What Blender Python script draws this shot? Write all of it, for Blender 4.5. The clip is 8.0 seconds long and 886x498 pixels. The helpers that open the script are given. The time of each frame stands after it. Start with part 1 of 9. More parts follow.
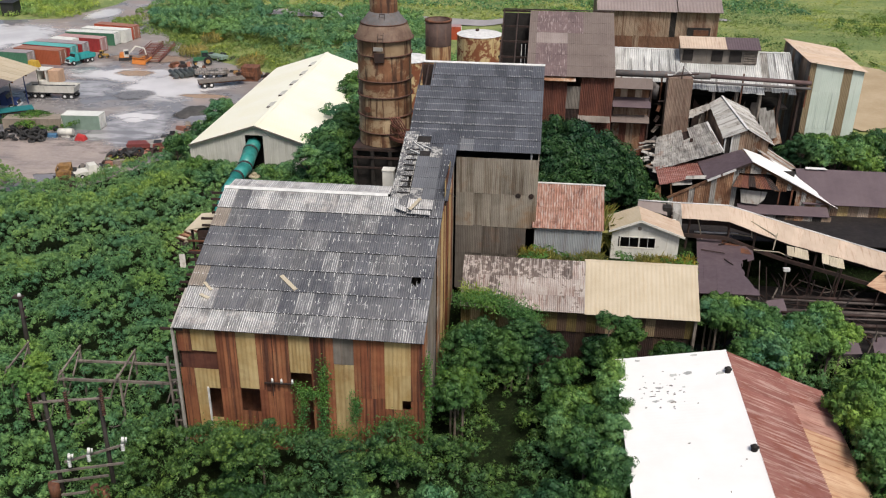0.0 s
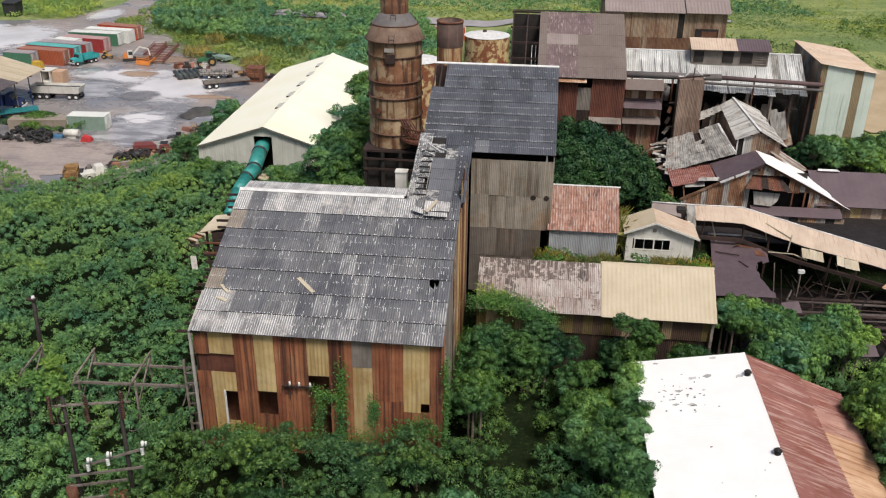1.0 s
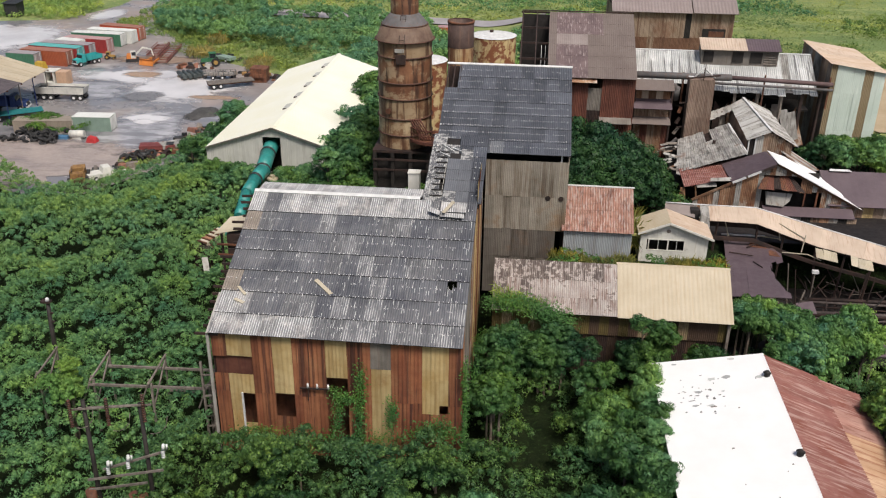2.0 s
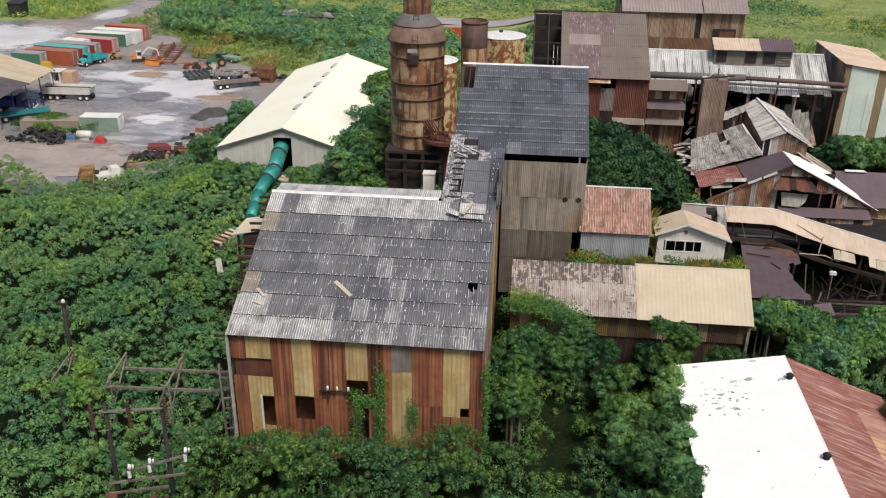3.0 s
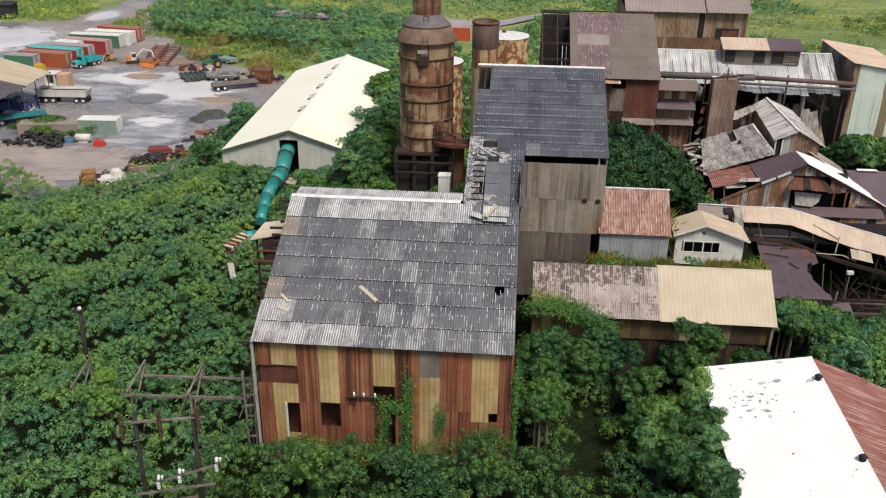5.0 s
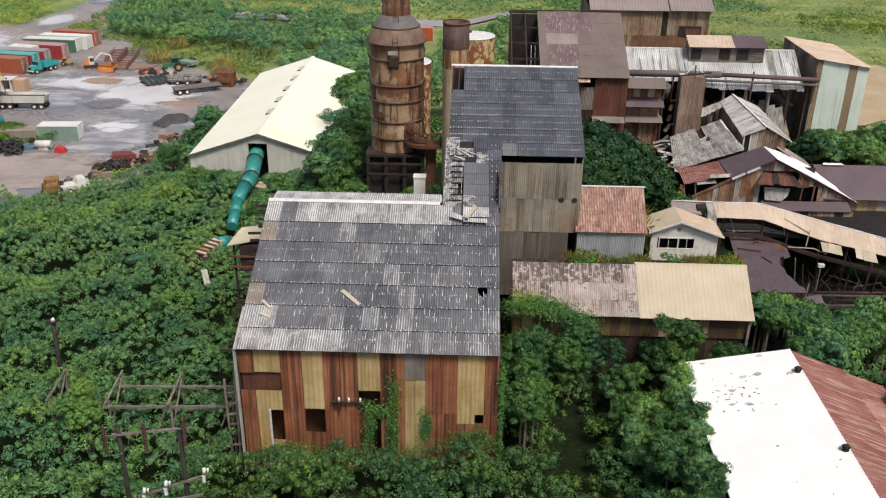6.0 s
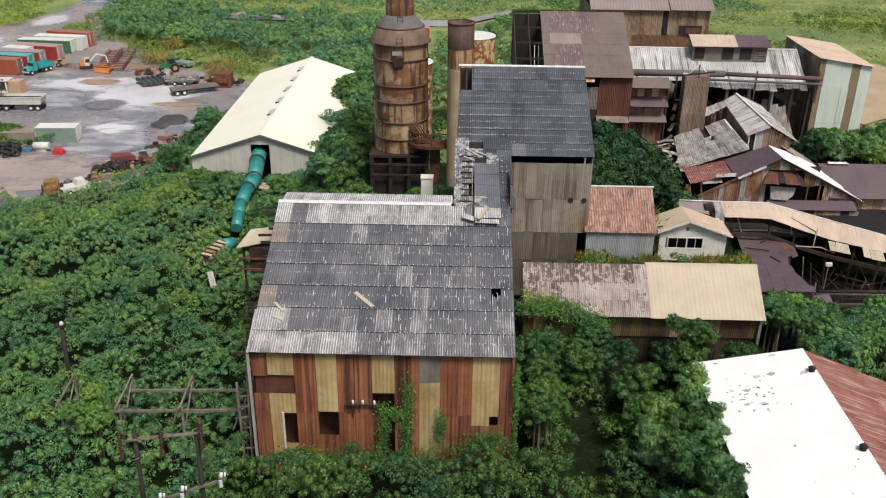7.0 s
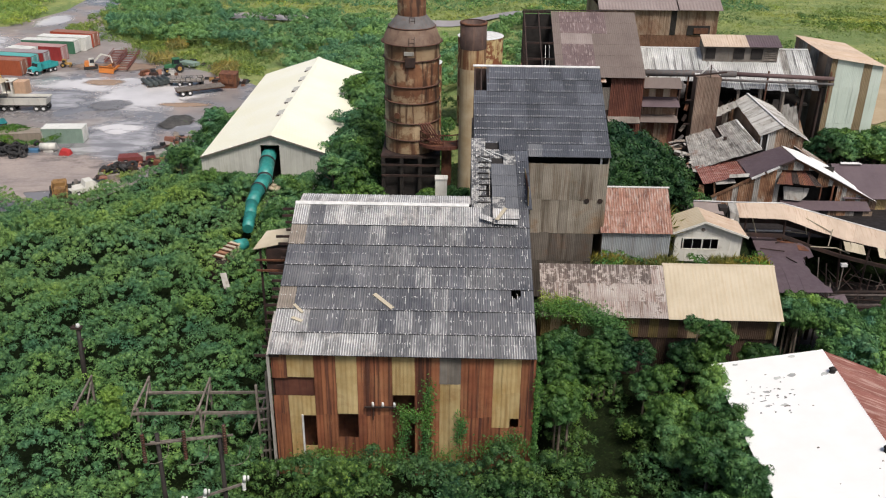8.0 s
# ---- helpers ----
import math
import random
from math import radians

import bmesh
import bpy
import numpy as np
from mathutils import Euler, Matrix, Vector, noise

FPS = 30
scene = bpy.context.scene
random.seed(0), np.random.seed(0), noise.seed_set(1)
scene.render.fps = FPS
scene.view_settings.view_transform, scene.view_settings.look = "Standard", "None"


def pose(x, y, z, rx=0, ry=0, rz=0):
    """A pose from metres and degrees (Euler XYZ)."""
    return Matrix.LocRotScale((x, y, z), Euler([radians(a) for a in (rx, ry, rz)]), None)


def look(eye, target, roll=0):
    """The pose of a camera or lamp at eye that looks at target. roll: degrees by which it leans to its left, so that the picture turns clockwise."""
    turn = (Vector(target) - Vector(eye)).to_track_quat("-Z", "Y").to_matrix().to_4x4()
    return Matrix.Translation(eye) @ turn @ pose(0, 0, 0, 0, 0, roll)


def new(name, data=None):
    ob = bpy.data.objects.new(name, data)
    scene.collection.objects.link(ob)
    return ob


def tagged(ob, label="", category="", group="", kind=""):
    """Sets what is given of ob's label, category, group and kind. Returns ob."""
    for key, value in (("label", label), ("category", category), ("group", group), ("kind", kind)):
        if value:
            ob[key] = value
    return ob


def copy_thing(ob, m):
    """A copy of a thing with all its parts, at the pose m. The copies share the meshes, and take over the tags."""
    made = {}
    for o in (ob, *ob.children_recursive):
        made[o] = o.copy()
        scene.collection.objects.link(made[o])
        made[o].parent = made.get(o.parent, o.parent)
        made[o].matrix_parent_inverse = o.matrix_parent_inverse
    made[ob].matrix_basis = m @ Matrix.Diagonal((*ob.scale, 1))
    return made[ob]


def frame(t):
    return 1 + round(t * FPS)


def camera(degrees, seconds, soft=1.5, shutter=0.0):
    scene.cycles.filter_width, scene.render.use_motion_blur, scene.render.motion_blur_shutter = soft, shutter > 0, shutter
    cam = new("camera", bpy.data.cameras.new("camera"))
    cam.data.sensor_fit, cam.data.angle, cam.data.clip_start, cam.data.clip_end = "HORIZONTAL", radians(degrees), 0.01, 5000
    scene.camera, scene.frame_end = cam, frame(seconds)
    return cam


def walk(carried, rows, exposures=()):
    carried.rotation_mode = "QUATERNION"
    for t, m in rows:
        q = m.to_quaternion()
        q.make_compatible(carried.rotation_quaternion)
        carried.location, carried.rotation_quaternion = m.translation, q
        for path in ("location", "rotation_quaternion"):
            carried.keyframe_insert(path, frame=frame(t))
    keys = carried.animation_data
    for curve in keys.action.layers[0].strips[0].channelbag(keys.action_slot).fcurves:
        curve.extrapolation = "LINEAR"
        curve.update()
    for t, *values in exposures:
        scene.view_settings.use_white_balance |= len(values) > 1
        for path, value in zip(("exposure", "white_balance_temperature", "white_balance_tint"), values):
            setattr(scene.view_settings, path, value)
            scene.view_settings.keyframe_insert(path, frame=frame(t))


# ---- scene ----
cam = camera(53.1, 8.0, soft=1.15)
PATH = [
    (0, (0.011, 0.118, 39.28), (-0.179, 1.913, 38.42), 0.6),
    (0.5, (-0.67, 0.172, 39.254), (-0.857, 1.968, 38.395), 0.6),
    (1, (-1.35, 0.261, 39.251), (-1.534, 2.058, 38.392), 0.7),
    (1.5, (-2.026, 0.261, 39.265), (-2.206, 2.058, 38.406), 0.7),
    (3, (-4.079, 0.545, 39.168), (-4.254, 2.342, 38.309), 0.7),
    (3.5, (-4.752, 0.613, 39.159), (-4.925, 2.411, 38.299), 0.7),
    (4, (-5.379, 0.722, 39.156), (-5.534, 2.521, 38.296), 0.7),
    (5.5, (-7.407, 0.986, 39.126), (-7.527, 2.788, 38.267), 0.7),
    (6, (-8.1, 1.065, 39.139), (-8.151, 2.871, 38.28), 0.7),
    (6.5, (-8.809, 1.182, 39.129), (-8.841, 2.988, 38.27), 0.7),
    (7, (-9.511, 1.313, 39.084), (-9.541, 3.119, 38.225), 0.7),
    (7.5, (-10.196, 1.409, 39.054), (-10.224, 3.215, 38.195), 0.7),
    (8, (-10.869, 1.523, 39.05), (-10.894, 3.329, 38.191), 0.7),
]
walk(cam, [(t, look(eye, target, roll)) for t, eye, target, roll in PATH], [(0, -0.04), (8, -0.04)])

# ---- light: bright overcast sky with a soft high sun ----
SUN_EL, SUN_AZ = 58.0, 150.0
world = bpy.data.worlds.new("overcast_sky")
scene.world = world
world.use_nodes = True
wn = world.node_tree
sky = wn.nodes.new("ShaderNodeTexSky")
sky.sky_type = "NISHITA"
sky.sun_disc = False
sky.sun_elevation, sky.sun_rotation = radians(SUN_EL), radians(SUN_AZ)
sky.dust_density, sky.ozone_density, sky.air_density = 4.0, 0.6, 1.0
wn.links.new(sky.outputs[0], wn.nodes["Background"].inputs[0])
wn.nodes["Background"].inputs[1].default_value = 0.095
sun = new("sun", bpy.data.lights.new("sun", "SUN"))
sun.data.energy, sun.data.angle, sun.data.color = 3.4, radians(16), (1.0, 0.95, 0.88)
sun.matrix_world = look((0, 0, 90), (-90 / math.tan(radians(SUN_EL)) * math.sin(radians(SUN_AZ)), -90 / math.tan(radians(SUN_EL)) * math.cos(radians(SUN_AZ)), 0))

rng = np.random.default_rng(7)
rnd = random.Random(11)


# ---- materials ----
def node(nt, kind, **inputs):
    n = nt.nodes.new(kind)
    for k, v in inputs.items():
        n.inputs[k.replace("_", " ")].default_value = v
    return n


def ramp(nt, fac, stops):
    r = nt.nodes.new("ShaderNodeValToRGB")
    e = r.color_ramp.elements
    while len(e) < len(stops):
        e.new(0.5)
    for el, (p, c) in zip(e, stops):
        el.position = p
        el.color = (*c, 1) if len(c) == 3 else c
    nt.links.new(fac, r.inputs[0])
    return r.outputs[0]


def mixed(nt, fac, a, b, mode="MIX"):
    m = nt.nodes.new("ShaderNodeMix")
    m.data_type, m.blend_type = "RGBA", mode
    for sock, v in ((m.inputs[0], fac), (m.inputs[6], a), (m.inputs[7], b)):
        if isinstance(v, bpy.types.NodeSocket):
            nt.links.new(v, sock)
        elif isinstance(v, tuple):
            sock.default_value = (*v, 1)
        else:
            sock.default_value = v
    return m.outputs[2]


def scaled(nt, vec, s):
    m = nt.nodes.new("ShaderNodeVectorMath")
    m.operation = "MULTIPLY"
    nt.links.new(vec, m.inputs[0])
    m.inputs[1].default_value = s
    return m.outputs[0]


def noise_of(nt, vec, scale, detail=5.0, rough=0.6):
    n = node(nt, "ShaderNodeTexNoise", Scale=scale, Detail=detail, Roughness=rough)
    nt.links.new(vec, n.inputs["Vector"])
    return n.outputs["Fac"]


GREY = (0.0, 0.0, 0.0), (1.0, 1.0, 1.0)


def weathered(name, a, b, scale=0.6, streak=None, streak_col=(0.1, 0.06, 0.04), streak_lo=0.52, streak_hi=0.7, streak_amt=0.8,
              patch=None, patch_scale=0.8, patch_lo=0.55, patch_hi=0.62, patch_amt=0.9, rough=0.75, metal=0.0, bump=0.25,
              bump_scale=9.0, bump_dist=0.05, vary=0.25, spots=None, spots_lo=0.62, spots_scale=3.0, crest=None):
    """Two-tone worn surface with streaks, patches, spots, a change from piece to piece and fine relief."""
    m = bpy.data.materials.new(name)
    m.use_nodes = True
    nt = m.node_tree
    bsdf = nt.nodes["Principled BSDF"]
    geo = nt.nodes.new("ShaderNodeNewGeometry").outputs["Position"]
    info = nt.nodes.new("ShaderNodeObjectInfo").outputs["Random"]
    shift = nt.nodes.new("ShaderNodeVectorMath")
    shift.operation = "ADD"
    nt.links.new(geo, shift.inputs[0])
    comb = nt.nodes.new("ShaderNodeCombineXYZ")
    k = nt.nodes.new("ShaderNodeMath")
    k.operation = "MULTIPLY"
    k.inputs[1].default_value = 40.0
    nt.links.new(info, k.inputs[0])
    for i in range(3):
        nt.links.new(k.outputs[0], comb.inputs[i])
    nt.links.new(comb.outputs[0], shift.inputs[1])
    col = ramp(nt, noise_of(nt, geo, scale, 7), [(0.34, a), (0.66, b)])
    if patch:
        f = ramp(nt, noise_of(nt, geo, patch_scale, 9, 0.68), [(patch_lo, GREY[0]), (patch_hi, (patch_amt,) * 3)])
        col = mixed(nt, f, col, patch)
    if streak:
        f = ramp(nt, noise_of(nt, scaled(nt, shift.outputs[0], streak), 1.0, 5, 0.65), [(streak_lo, GREY[0]), (streak_hi, (streak_amt,) * 3)])
        col = mixed(nt, f, col, streak_col)
    if crest:
        pitch, phase, c_lo, c_hi, c_col = crest
        sep = nt.nodes.new("ShaderNodeSeparateXYZ")
        nt.links.new(geo, sep.inputs[0])
        w = nt.nodes.new("ShaderNodeMath")
        w.operation = "MULTIPLY_ADD"
        w.inputs[1].default_value, w.inputs[2].default_value = 2 * math.pi / pitch, -2 * math.pi * phase / pitch
        nt.links.new(sep.outputs[0], w.inputs[0])
        si = nt.nodes.new("ShaderNodeMath")
        si.operation = "SINE"
        nt.links.new(w.outputs[0], si.inputs[0])
        on_top = ramp(nt, si.outputs[0], [(0.1, (0.12, 0.12, 0.12)), (0.75, GREY[1])])
        lay = nt.nodes.new("ShaderNodeMath")
        lay.operation = "MULTIPLY_ADD"
        lay.inputs[1].default_value, lay.inputs[2].default_value = 0.07, -0.035
        nt.links.new(info, lay.inputs[0])
        sm = nt.nodes.new("ShaderNodeMath")
        sm.operation = "ADD"
        nt.links.new(noise_of(nt, scaled(nt, geo, (1.6, 0.5, 0.5)), 1.0, 8, 0.72), sm.inputs[0])
        nt.links.new(lay.outputs[0], sm.inputs[1])
        f = mixed(nt, 1.0, ramp(nt, sm.outputs[0], [(c_lo, GREY[0]), (c_hi, GREY[1])]), on_top, "MULTIPLY")
        col = mixed(nt, f, col, c_col)
    if spots:
        f = ramp(nt, noise_of(nt, geo, spots_scale, 8, 0.7), [(spots_lo, GREY[0]), (spots_lo + 0.06, GREY[1])])
        col = mixed(nt, f, col, spots)
    if vary:
        h = nt.nodes.new("ShaderNodeHueSaturation")
        mp = nt.nodes.new("ShaderNodeMapRange")
        mp.inputs["To Min"].default_value, mp.inputs["To Max"].default_value = 1 - vary, 1 + vary
        nt.links.new(info, mp.inputs["Value"])
        nt.links.new(mp.outputs[0], h.inputs["Value"])
        nt.links.new(col, h.inputs["Color"])
        col = h.outputs[0]
    nt.links.new(col, bsdf.inputs["Base Color"])
    bsdf.inputs["Metallic"].default_value = metal
    rr = ramp(nt, noise_of(nt, geo, 2.3, 5), [(0.3, (max(rough - 0.15, 0.05),) * 3), (0.7, (min(rough + 0.15, 1.0),) * 3)])
    nt.links.new(rr, bsdf.inputs["Roughness"])
    if bump:
        bm = node(nt, "ShaderNodeBump", Strength=bump, Distance=bump_dist)
        nt.links.new(noise_of(nt, geo, bump_scale, 6, 0.7), bm.inputs["Height"])
        nt.links.new(bm.outputs[0], bsdf.inputs["Normal"])
    return m


def foliage(name, dark, mid, light, dry=(0.2, 0.14, 0.05), dry_lo=0.72, scale=0.45):
    """Leaves: the tone changes from leaf to leaf and from bush to bush."""
    m = bpy.data.materials.new(name)
    m.use_nodes = True
    nt = m.node_tree
    bsdf = nt.nodes["Principled BSDF"]
    g = nt.nodes.new("ShaderNodeNewGeometry")
    leaf = ramp(nt, g.outputs["Random Per Island"], [(0.0, dark), (0.5, mid), (1.0, light)])
    big = ramp(nt, noise_of(nt, g.outputs["Position"], scale, 3, 0.55), [(0.34, (0.66, 0.83, 0.9)), (0.5, (0.97, 1.0, 0.9)), (0.66, (1.4, 1.27, 0.84))])
    col = mixed(nt, 1.0, leaf, big, "MULTIPLY")
    wide = ramp(nt, noise_of(nt, g.outputs["Position"], scale * 0.22, 2, 0.5), [(0.36, (0.85, 0.92, 1.08)), (0.64, (1.22, 1.12, 0.85))])
    col = mixed(nt, 1.0, col, wide, "MULTIPLY")
    f = ramp(nt, noise_of(nt, g.outputs["Position"], 1.3, 6, 0.7), [(dry_lo, GREY[0]), (dry_lo + 0.08, (0.7, 0.7, 0.7))])
    col = mixed(nt, f, col, dry)
    nt.links.new(col, bsdf.inputs["Base Color"])
    bsdf.inputs["Roughness"].default_value = 0.55
    bsdf.inputs["Specular IOR Level"].default_value = 0.3
    tr = nt.nodes.new("ShaderNodeBsdfTranslucent")
    nt.links.new(col, tr.inputs[0])
    mx = nt.nodes.new("ShaderNodeMixShader")
    mx.inputs[0].default_value = 0.22
    nt.links.new(bsdf.outputs[0], mx.inputs[1])
    nt.links.new(tr.outputs[0], mx.inputs[2])
    nt.links.new(mx.outputs[0], nt.nodes["Material Output"].inputs[0])
    return m


STX, STY = (7.0, 0.35, 0.35), (0.35, 7.0, 0.35)
M = {}
EDGE = {}
M["asbestos"] = weathered("grey_roof_sheet", (0.07, 0.074, 0.088), (0.122, 0.126, 0.142), 0.5, streak=(9.0, 0.5, 0.5), streak_col=(0.23, 0.225, 0.225), streak_lo=0.5, streak_hi=0.74, streak_amt=0.6,
                          patch=(0.22, 0.217, 0.222), patch_scale=0.28, patch_lo=0.46, patch_hi=0.72, patch_amt=0.65, vary=0.12, rough=0.85, crest=(0.15, -21.65, 0.56, 0.72, (0.36, 0.355, 0.35)))
M["asbestos_mid"] = weathered("streaked_roof_sheet", (0.092, 0.095, 0.105), (0.155, 0.156, 0.165), 0.5, streak=(9.0, 0.6, 0.6), streak_col=(0.26, 0.255, 0.255), streak_lo=0.5, streak_hi=0.7, streak_amt=0.6, vary=0.15, rough=0.85, crest=(0.15, -21.65, 0.45, 0.62, (0.46, 0.455, 0.45)))
M["asbestos_pale"] = weathered("pale_roof_sheet", (0.14, 0.14, 0.145), (0.24, 0.237, 0.237), 0.7, streak=(9.0, 0.6, 0.6), streak_col=(0.13, 0.125, 0.125), streak_lo=0.5, streak_hi=0.7, streak_amt=0.6, patch=(0.46, 0.43, 0.41), patch_scale=0.9, patch_lo=0.5, patch_hi=0.6, patch_amt=0.75, vary=0.1, rough=0.85, crest=(0.15, -21.65, 0.38, 0.56, (0.62, 0.62, 0.62)))
M["asbestos_tan"] = weathered("tan_roof_sheet", (0.2, 0.17, 0.14), (0.3, 0.26, 0.22), 0.7, streak=(9.0, 0.6, 0.6), streak_col=(0.11, 0.09, 0.08), streak_amt=0.6, vary=0.1, rough=0.85)
M["slate"] = weathered("dark_roof_sheet", (0.055, 0.06, 0.074), (0.088, 0.094, 0.113), 0.5, streak=(6.0, 0.5, 0.5), streak_col=(0.2, 0.2, 0.21), streak_lo=0.6, streak_hi=0.8, streak_amt=0.4, vary=0.24, rough=0.75)
# Near-black lip colour paints the shadow line along each sheet lap.
EDGE.update({k: weathered("lap_shadow_edge", (0.018, 0.018, 0.02), (0.05, 0.05, 0.052), 2.0, vary=0) for k in ("grey_roof_sheet", "streaked_roof_sheet", "pale_roof_sheet", "tan_roof_sheet", "dark_roof_sheet")})
M["lichen"] = weathered("white_bolt_stain", (0.52, 0.52, 0.51), (0.72, 0.71, 0.7), 2.0, vary=0, bump=0.1)
M["slate_mid"] = weathered("grey_slate_roof_sheet", (0.095, 0.1, 0.115), (0.14, 0.145, 0.16), 0.5, streak=(6.0, 0.5, 0.5), streak_col=(0.2, 0.2, 0.21), streak_lo=0.55, streak_hi=0.75, streak_amt=0.5, vary=0.1, rough=0.8)
M["slate_light"] = weathered("light_slate_roof_sheet", (0.13, 0.135, 0.15), (0.18, 0.185, 0.2), 0.5, streak=(6.0, 0.5, 0.5), streak_col=(0.26, 0.26, 0.27), streak_lo=0.55, streak_hi=0.75, streak_amt=0.5, vary=0.1, rough=0.8)
M["wall_red"] = weathered("rust_red_sheet", (0.14, 0.043, 0.022), (0.25, 0.09, 0.042), 0.5, streak=(3.6, 0.09, 0.09), streak_col=(0.045, 0.018, 0.014), streak_lo=0.5, streak_hi=0.57, streak_amt=0.8, patch=(0.27, 0.14, 0.07), patch_scale=0.35, patch_lo=0.52, patch_hi=0.7, patch_amt=0.5, vary=0.22, rough=0.7)
M["wall_orange"] = weathered("orange_rust_sheet", (0.19, 0.066, 0.031), (0.3, 0.12, 0.056), 0.5, streak=(3.6, 0.09, 0.09), streak_col=(0.07, 0.026, 0.018), streak_lo=0.5, streak_hi=0.57, streak_amt=0.8, patch=(0.34, 0.2, 0.1), patch_scale=0.35, patch_lo=0.52, patch_hi=0.7, patch_amt=0.5, vary=0.2, rough=0.7)
M["speckled"] = weathered("white_speckled_roof_sheet", (0.07, 0.073, 0.08), (0.13, 0.13, 0.14), 0.6, patch=(0.46, 0.45, 0.43), patch_scale=2.6, patch_lo=0.48, patch_hi=0.54, patch_amt=0.75, spots=(0.55, 0.54, 0.52), spots_lo=0.57, spots_scale=7.0, vary=0.2, rough=0.85)
M["wall_yellow"] = weathered("yellow_fibreglass_sheet", (0.37, 0.25, 0.1), (0.5, 0.385, 0.2), 0.6, streak=(3.0, 0.15, 0.15), streak_col=(0.25, 0.14, 0.05), streak_lo=0.5, streak_hi=0.72, streak_amt=0.7, patch=(0.25, 0.12, 0.04), patch_scale=0.4, patch_lo=0.55, patch_hi=0.72, patch_amt=0.7, vary=0.16, rough=0.5)
M["wall_grey"] = weathered("grey_wall_sheet", (0.13, 0.115, 0.1), (0.22, 0.195, 0.17), 0.7, streak=(6.0, 0.2, 0.2), streak_col=(0.09, 0.05, 0.03), streak_lo=0.52, streak_hi=0.75, streak_amt=0.7, vary=0.2, rough=0.75)
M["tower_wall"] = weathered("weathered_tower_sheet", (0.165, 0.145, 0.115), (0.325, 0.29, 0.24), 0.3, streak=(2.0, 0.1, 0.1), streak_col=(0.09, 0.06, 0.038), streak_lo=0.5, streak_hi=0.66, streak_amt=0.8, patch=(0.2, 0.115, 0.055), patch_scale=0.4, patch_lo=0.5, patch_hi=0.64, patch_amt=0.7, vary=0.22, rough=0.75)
M["tower_low"] = weathered("dark_lower_tower_sheet", (0.085, 0.072, 0.06), (0.15, 0.13, 0.11), 0.4, streak=(2.0, 0.1, 0.1), streak_col=(0.04, 0.028, 0.02), streak_lo=0.5, streak_hi=0.66, streak_amt=0.8, patch=(0.14, 0.075, 0.04), patch_scale=0.45, patch_lo=0.54, patch_hi=0.68, patch_amt=0.6, vary=0.25, rough=0.8)
M["rust"] = weathered("rusty_steel", (0.09, 0.035, 0.02), (0.2, 0.08, 0.04), 1.2, streak=(4.0, 4.0, 0.3), streak_col=(0.04, 0.02, 0.015), streak_lo=0.52, streak_hi=0.7, patch=(0.3, 0.14, 0.07), patch_scale=1.2, patch_lo=0.58, patch_hi=0.7, patch_amt=0.6, vary=0.15)
# Dark rust, also used as painted shade inside bays and under eaves.
M["dark_rust_and_shade"] = weathered("dark_rusty_steel_and_shade", (0.02, 0.013, 0.011), (0.05, 0.026, 0.02), 1.2, vary=0.15)
M["stack_tan"] = weathered("stained_stack_plate", (0.3, 0.2, 0.115), (0.45, 0.34, 0.215), 0.5, streak=(1.5, 1.5, 0.12), streak_col=(0.085, 0.036, 0.02), streak_lo=0.5, streak_hi=0.58, streak_amt=0.9, patch=(0.17, 0.075, 0.034), patch_scale=0.4, patch_lo=0.5, patch_hi=0.58, patch_amt=0.85, vary=0.12, rough=0.6)
M["stack_rust"] = weathered("rusted_stack_plate", (0.15, 0.06, 0.03), (0.26, 0.125, 0.065), 0.6, streak=(1.5, 1.5, 0.13), streak_col=(0.045, 0.023, 0.017), streak_lo=0.5, streak_hi=0.58, streak_amt=0.9, patch=(0.4, 0.29, 0.18), patch_scale=0.45, patch_lo=0.52, patch_hi=0.57, patch_amt=0.8, vary=0.12, rough=0.6)
M["rust_roof"] = weathered("rusted_pink_roof", (0.25, 0.115, 0.08), (0.37, 0.215, 0.165), 0.9, streak=(9.0, 1.4, 1.4), streak_col=(0.5, 0.42, 0.38), streak_lo=0.5, streak_hi=0.62, streak_amt=0.65, patch=(0.13, 0.055, 0.04), patch_scale=1.6, patch_lo=0.5, patch_hi=0.6, patch_amt=0.75, vary=0.12)
M["tan_roof"] = weathered("tan_painted_roof", (0.44, 0.365, 0.255), (0.51, 0.435, 0.32), 0.5, streak=(5.0, 0.3, 0.3), streak_col=(0.42, 0.3, 0.17), streak_lo=0.52, streak_hi=0.75, streak_amt=0.6, vary=0.05, rough=0.6)
M["blotchy_roof"] = weathered("blotchy_rusted_roof", (0.3, 0.25, 0.225), (0.46, 0.415, 0.385), 0.8, streak=(6.0, 0.45, 0.45), streak_col=(0.17, 0.1, 0.08), streak_lo=0.5, streak_hi=0.62, patch=(0.12, 0.085, 0.072), patch_scale=1.6, patch_lo=0.57, patch_hi=0.6, patch_amt=0.85, spots=(0.5, 0.45, 0.42), spots_lo=0.62, spots_scale=2.2, vary=0.12)
M["blotchy_dark"] = weathered("bare_rusted_roof", (0.085, 0.065, 0.058), (0.15, 0.115, 0.1), 0.8, streak=(7.0, 0.5, 0.5), streak_col=(0.42, 0.37, 0.34), streak_lo=0.53, streak_hi=0.62, patch=(0.4, 0.35, 0.32), patch_scale=2.6, patch_lo=0.53, patch_hi=0.57, patch_amt=0.9, vary=0.12)
M["white_paint"] = weathered("white_painted_roof", (0.84, 0.83, 0.81), (0.88, 0.87, 0.86), 0.6, spots=(0.4, 0.37, 0.33), spots_lo=0.76, spots_scale=1.6, vary=0, bump=0.1, rough=0.5)
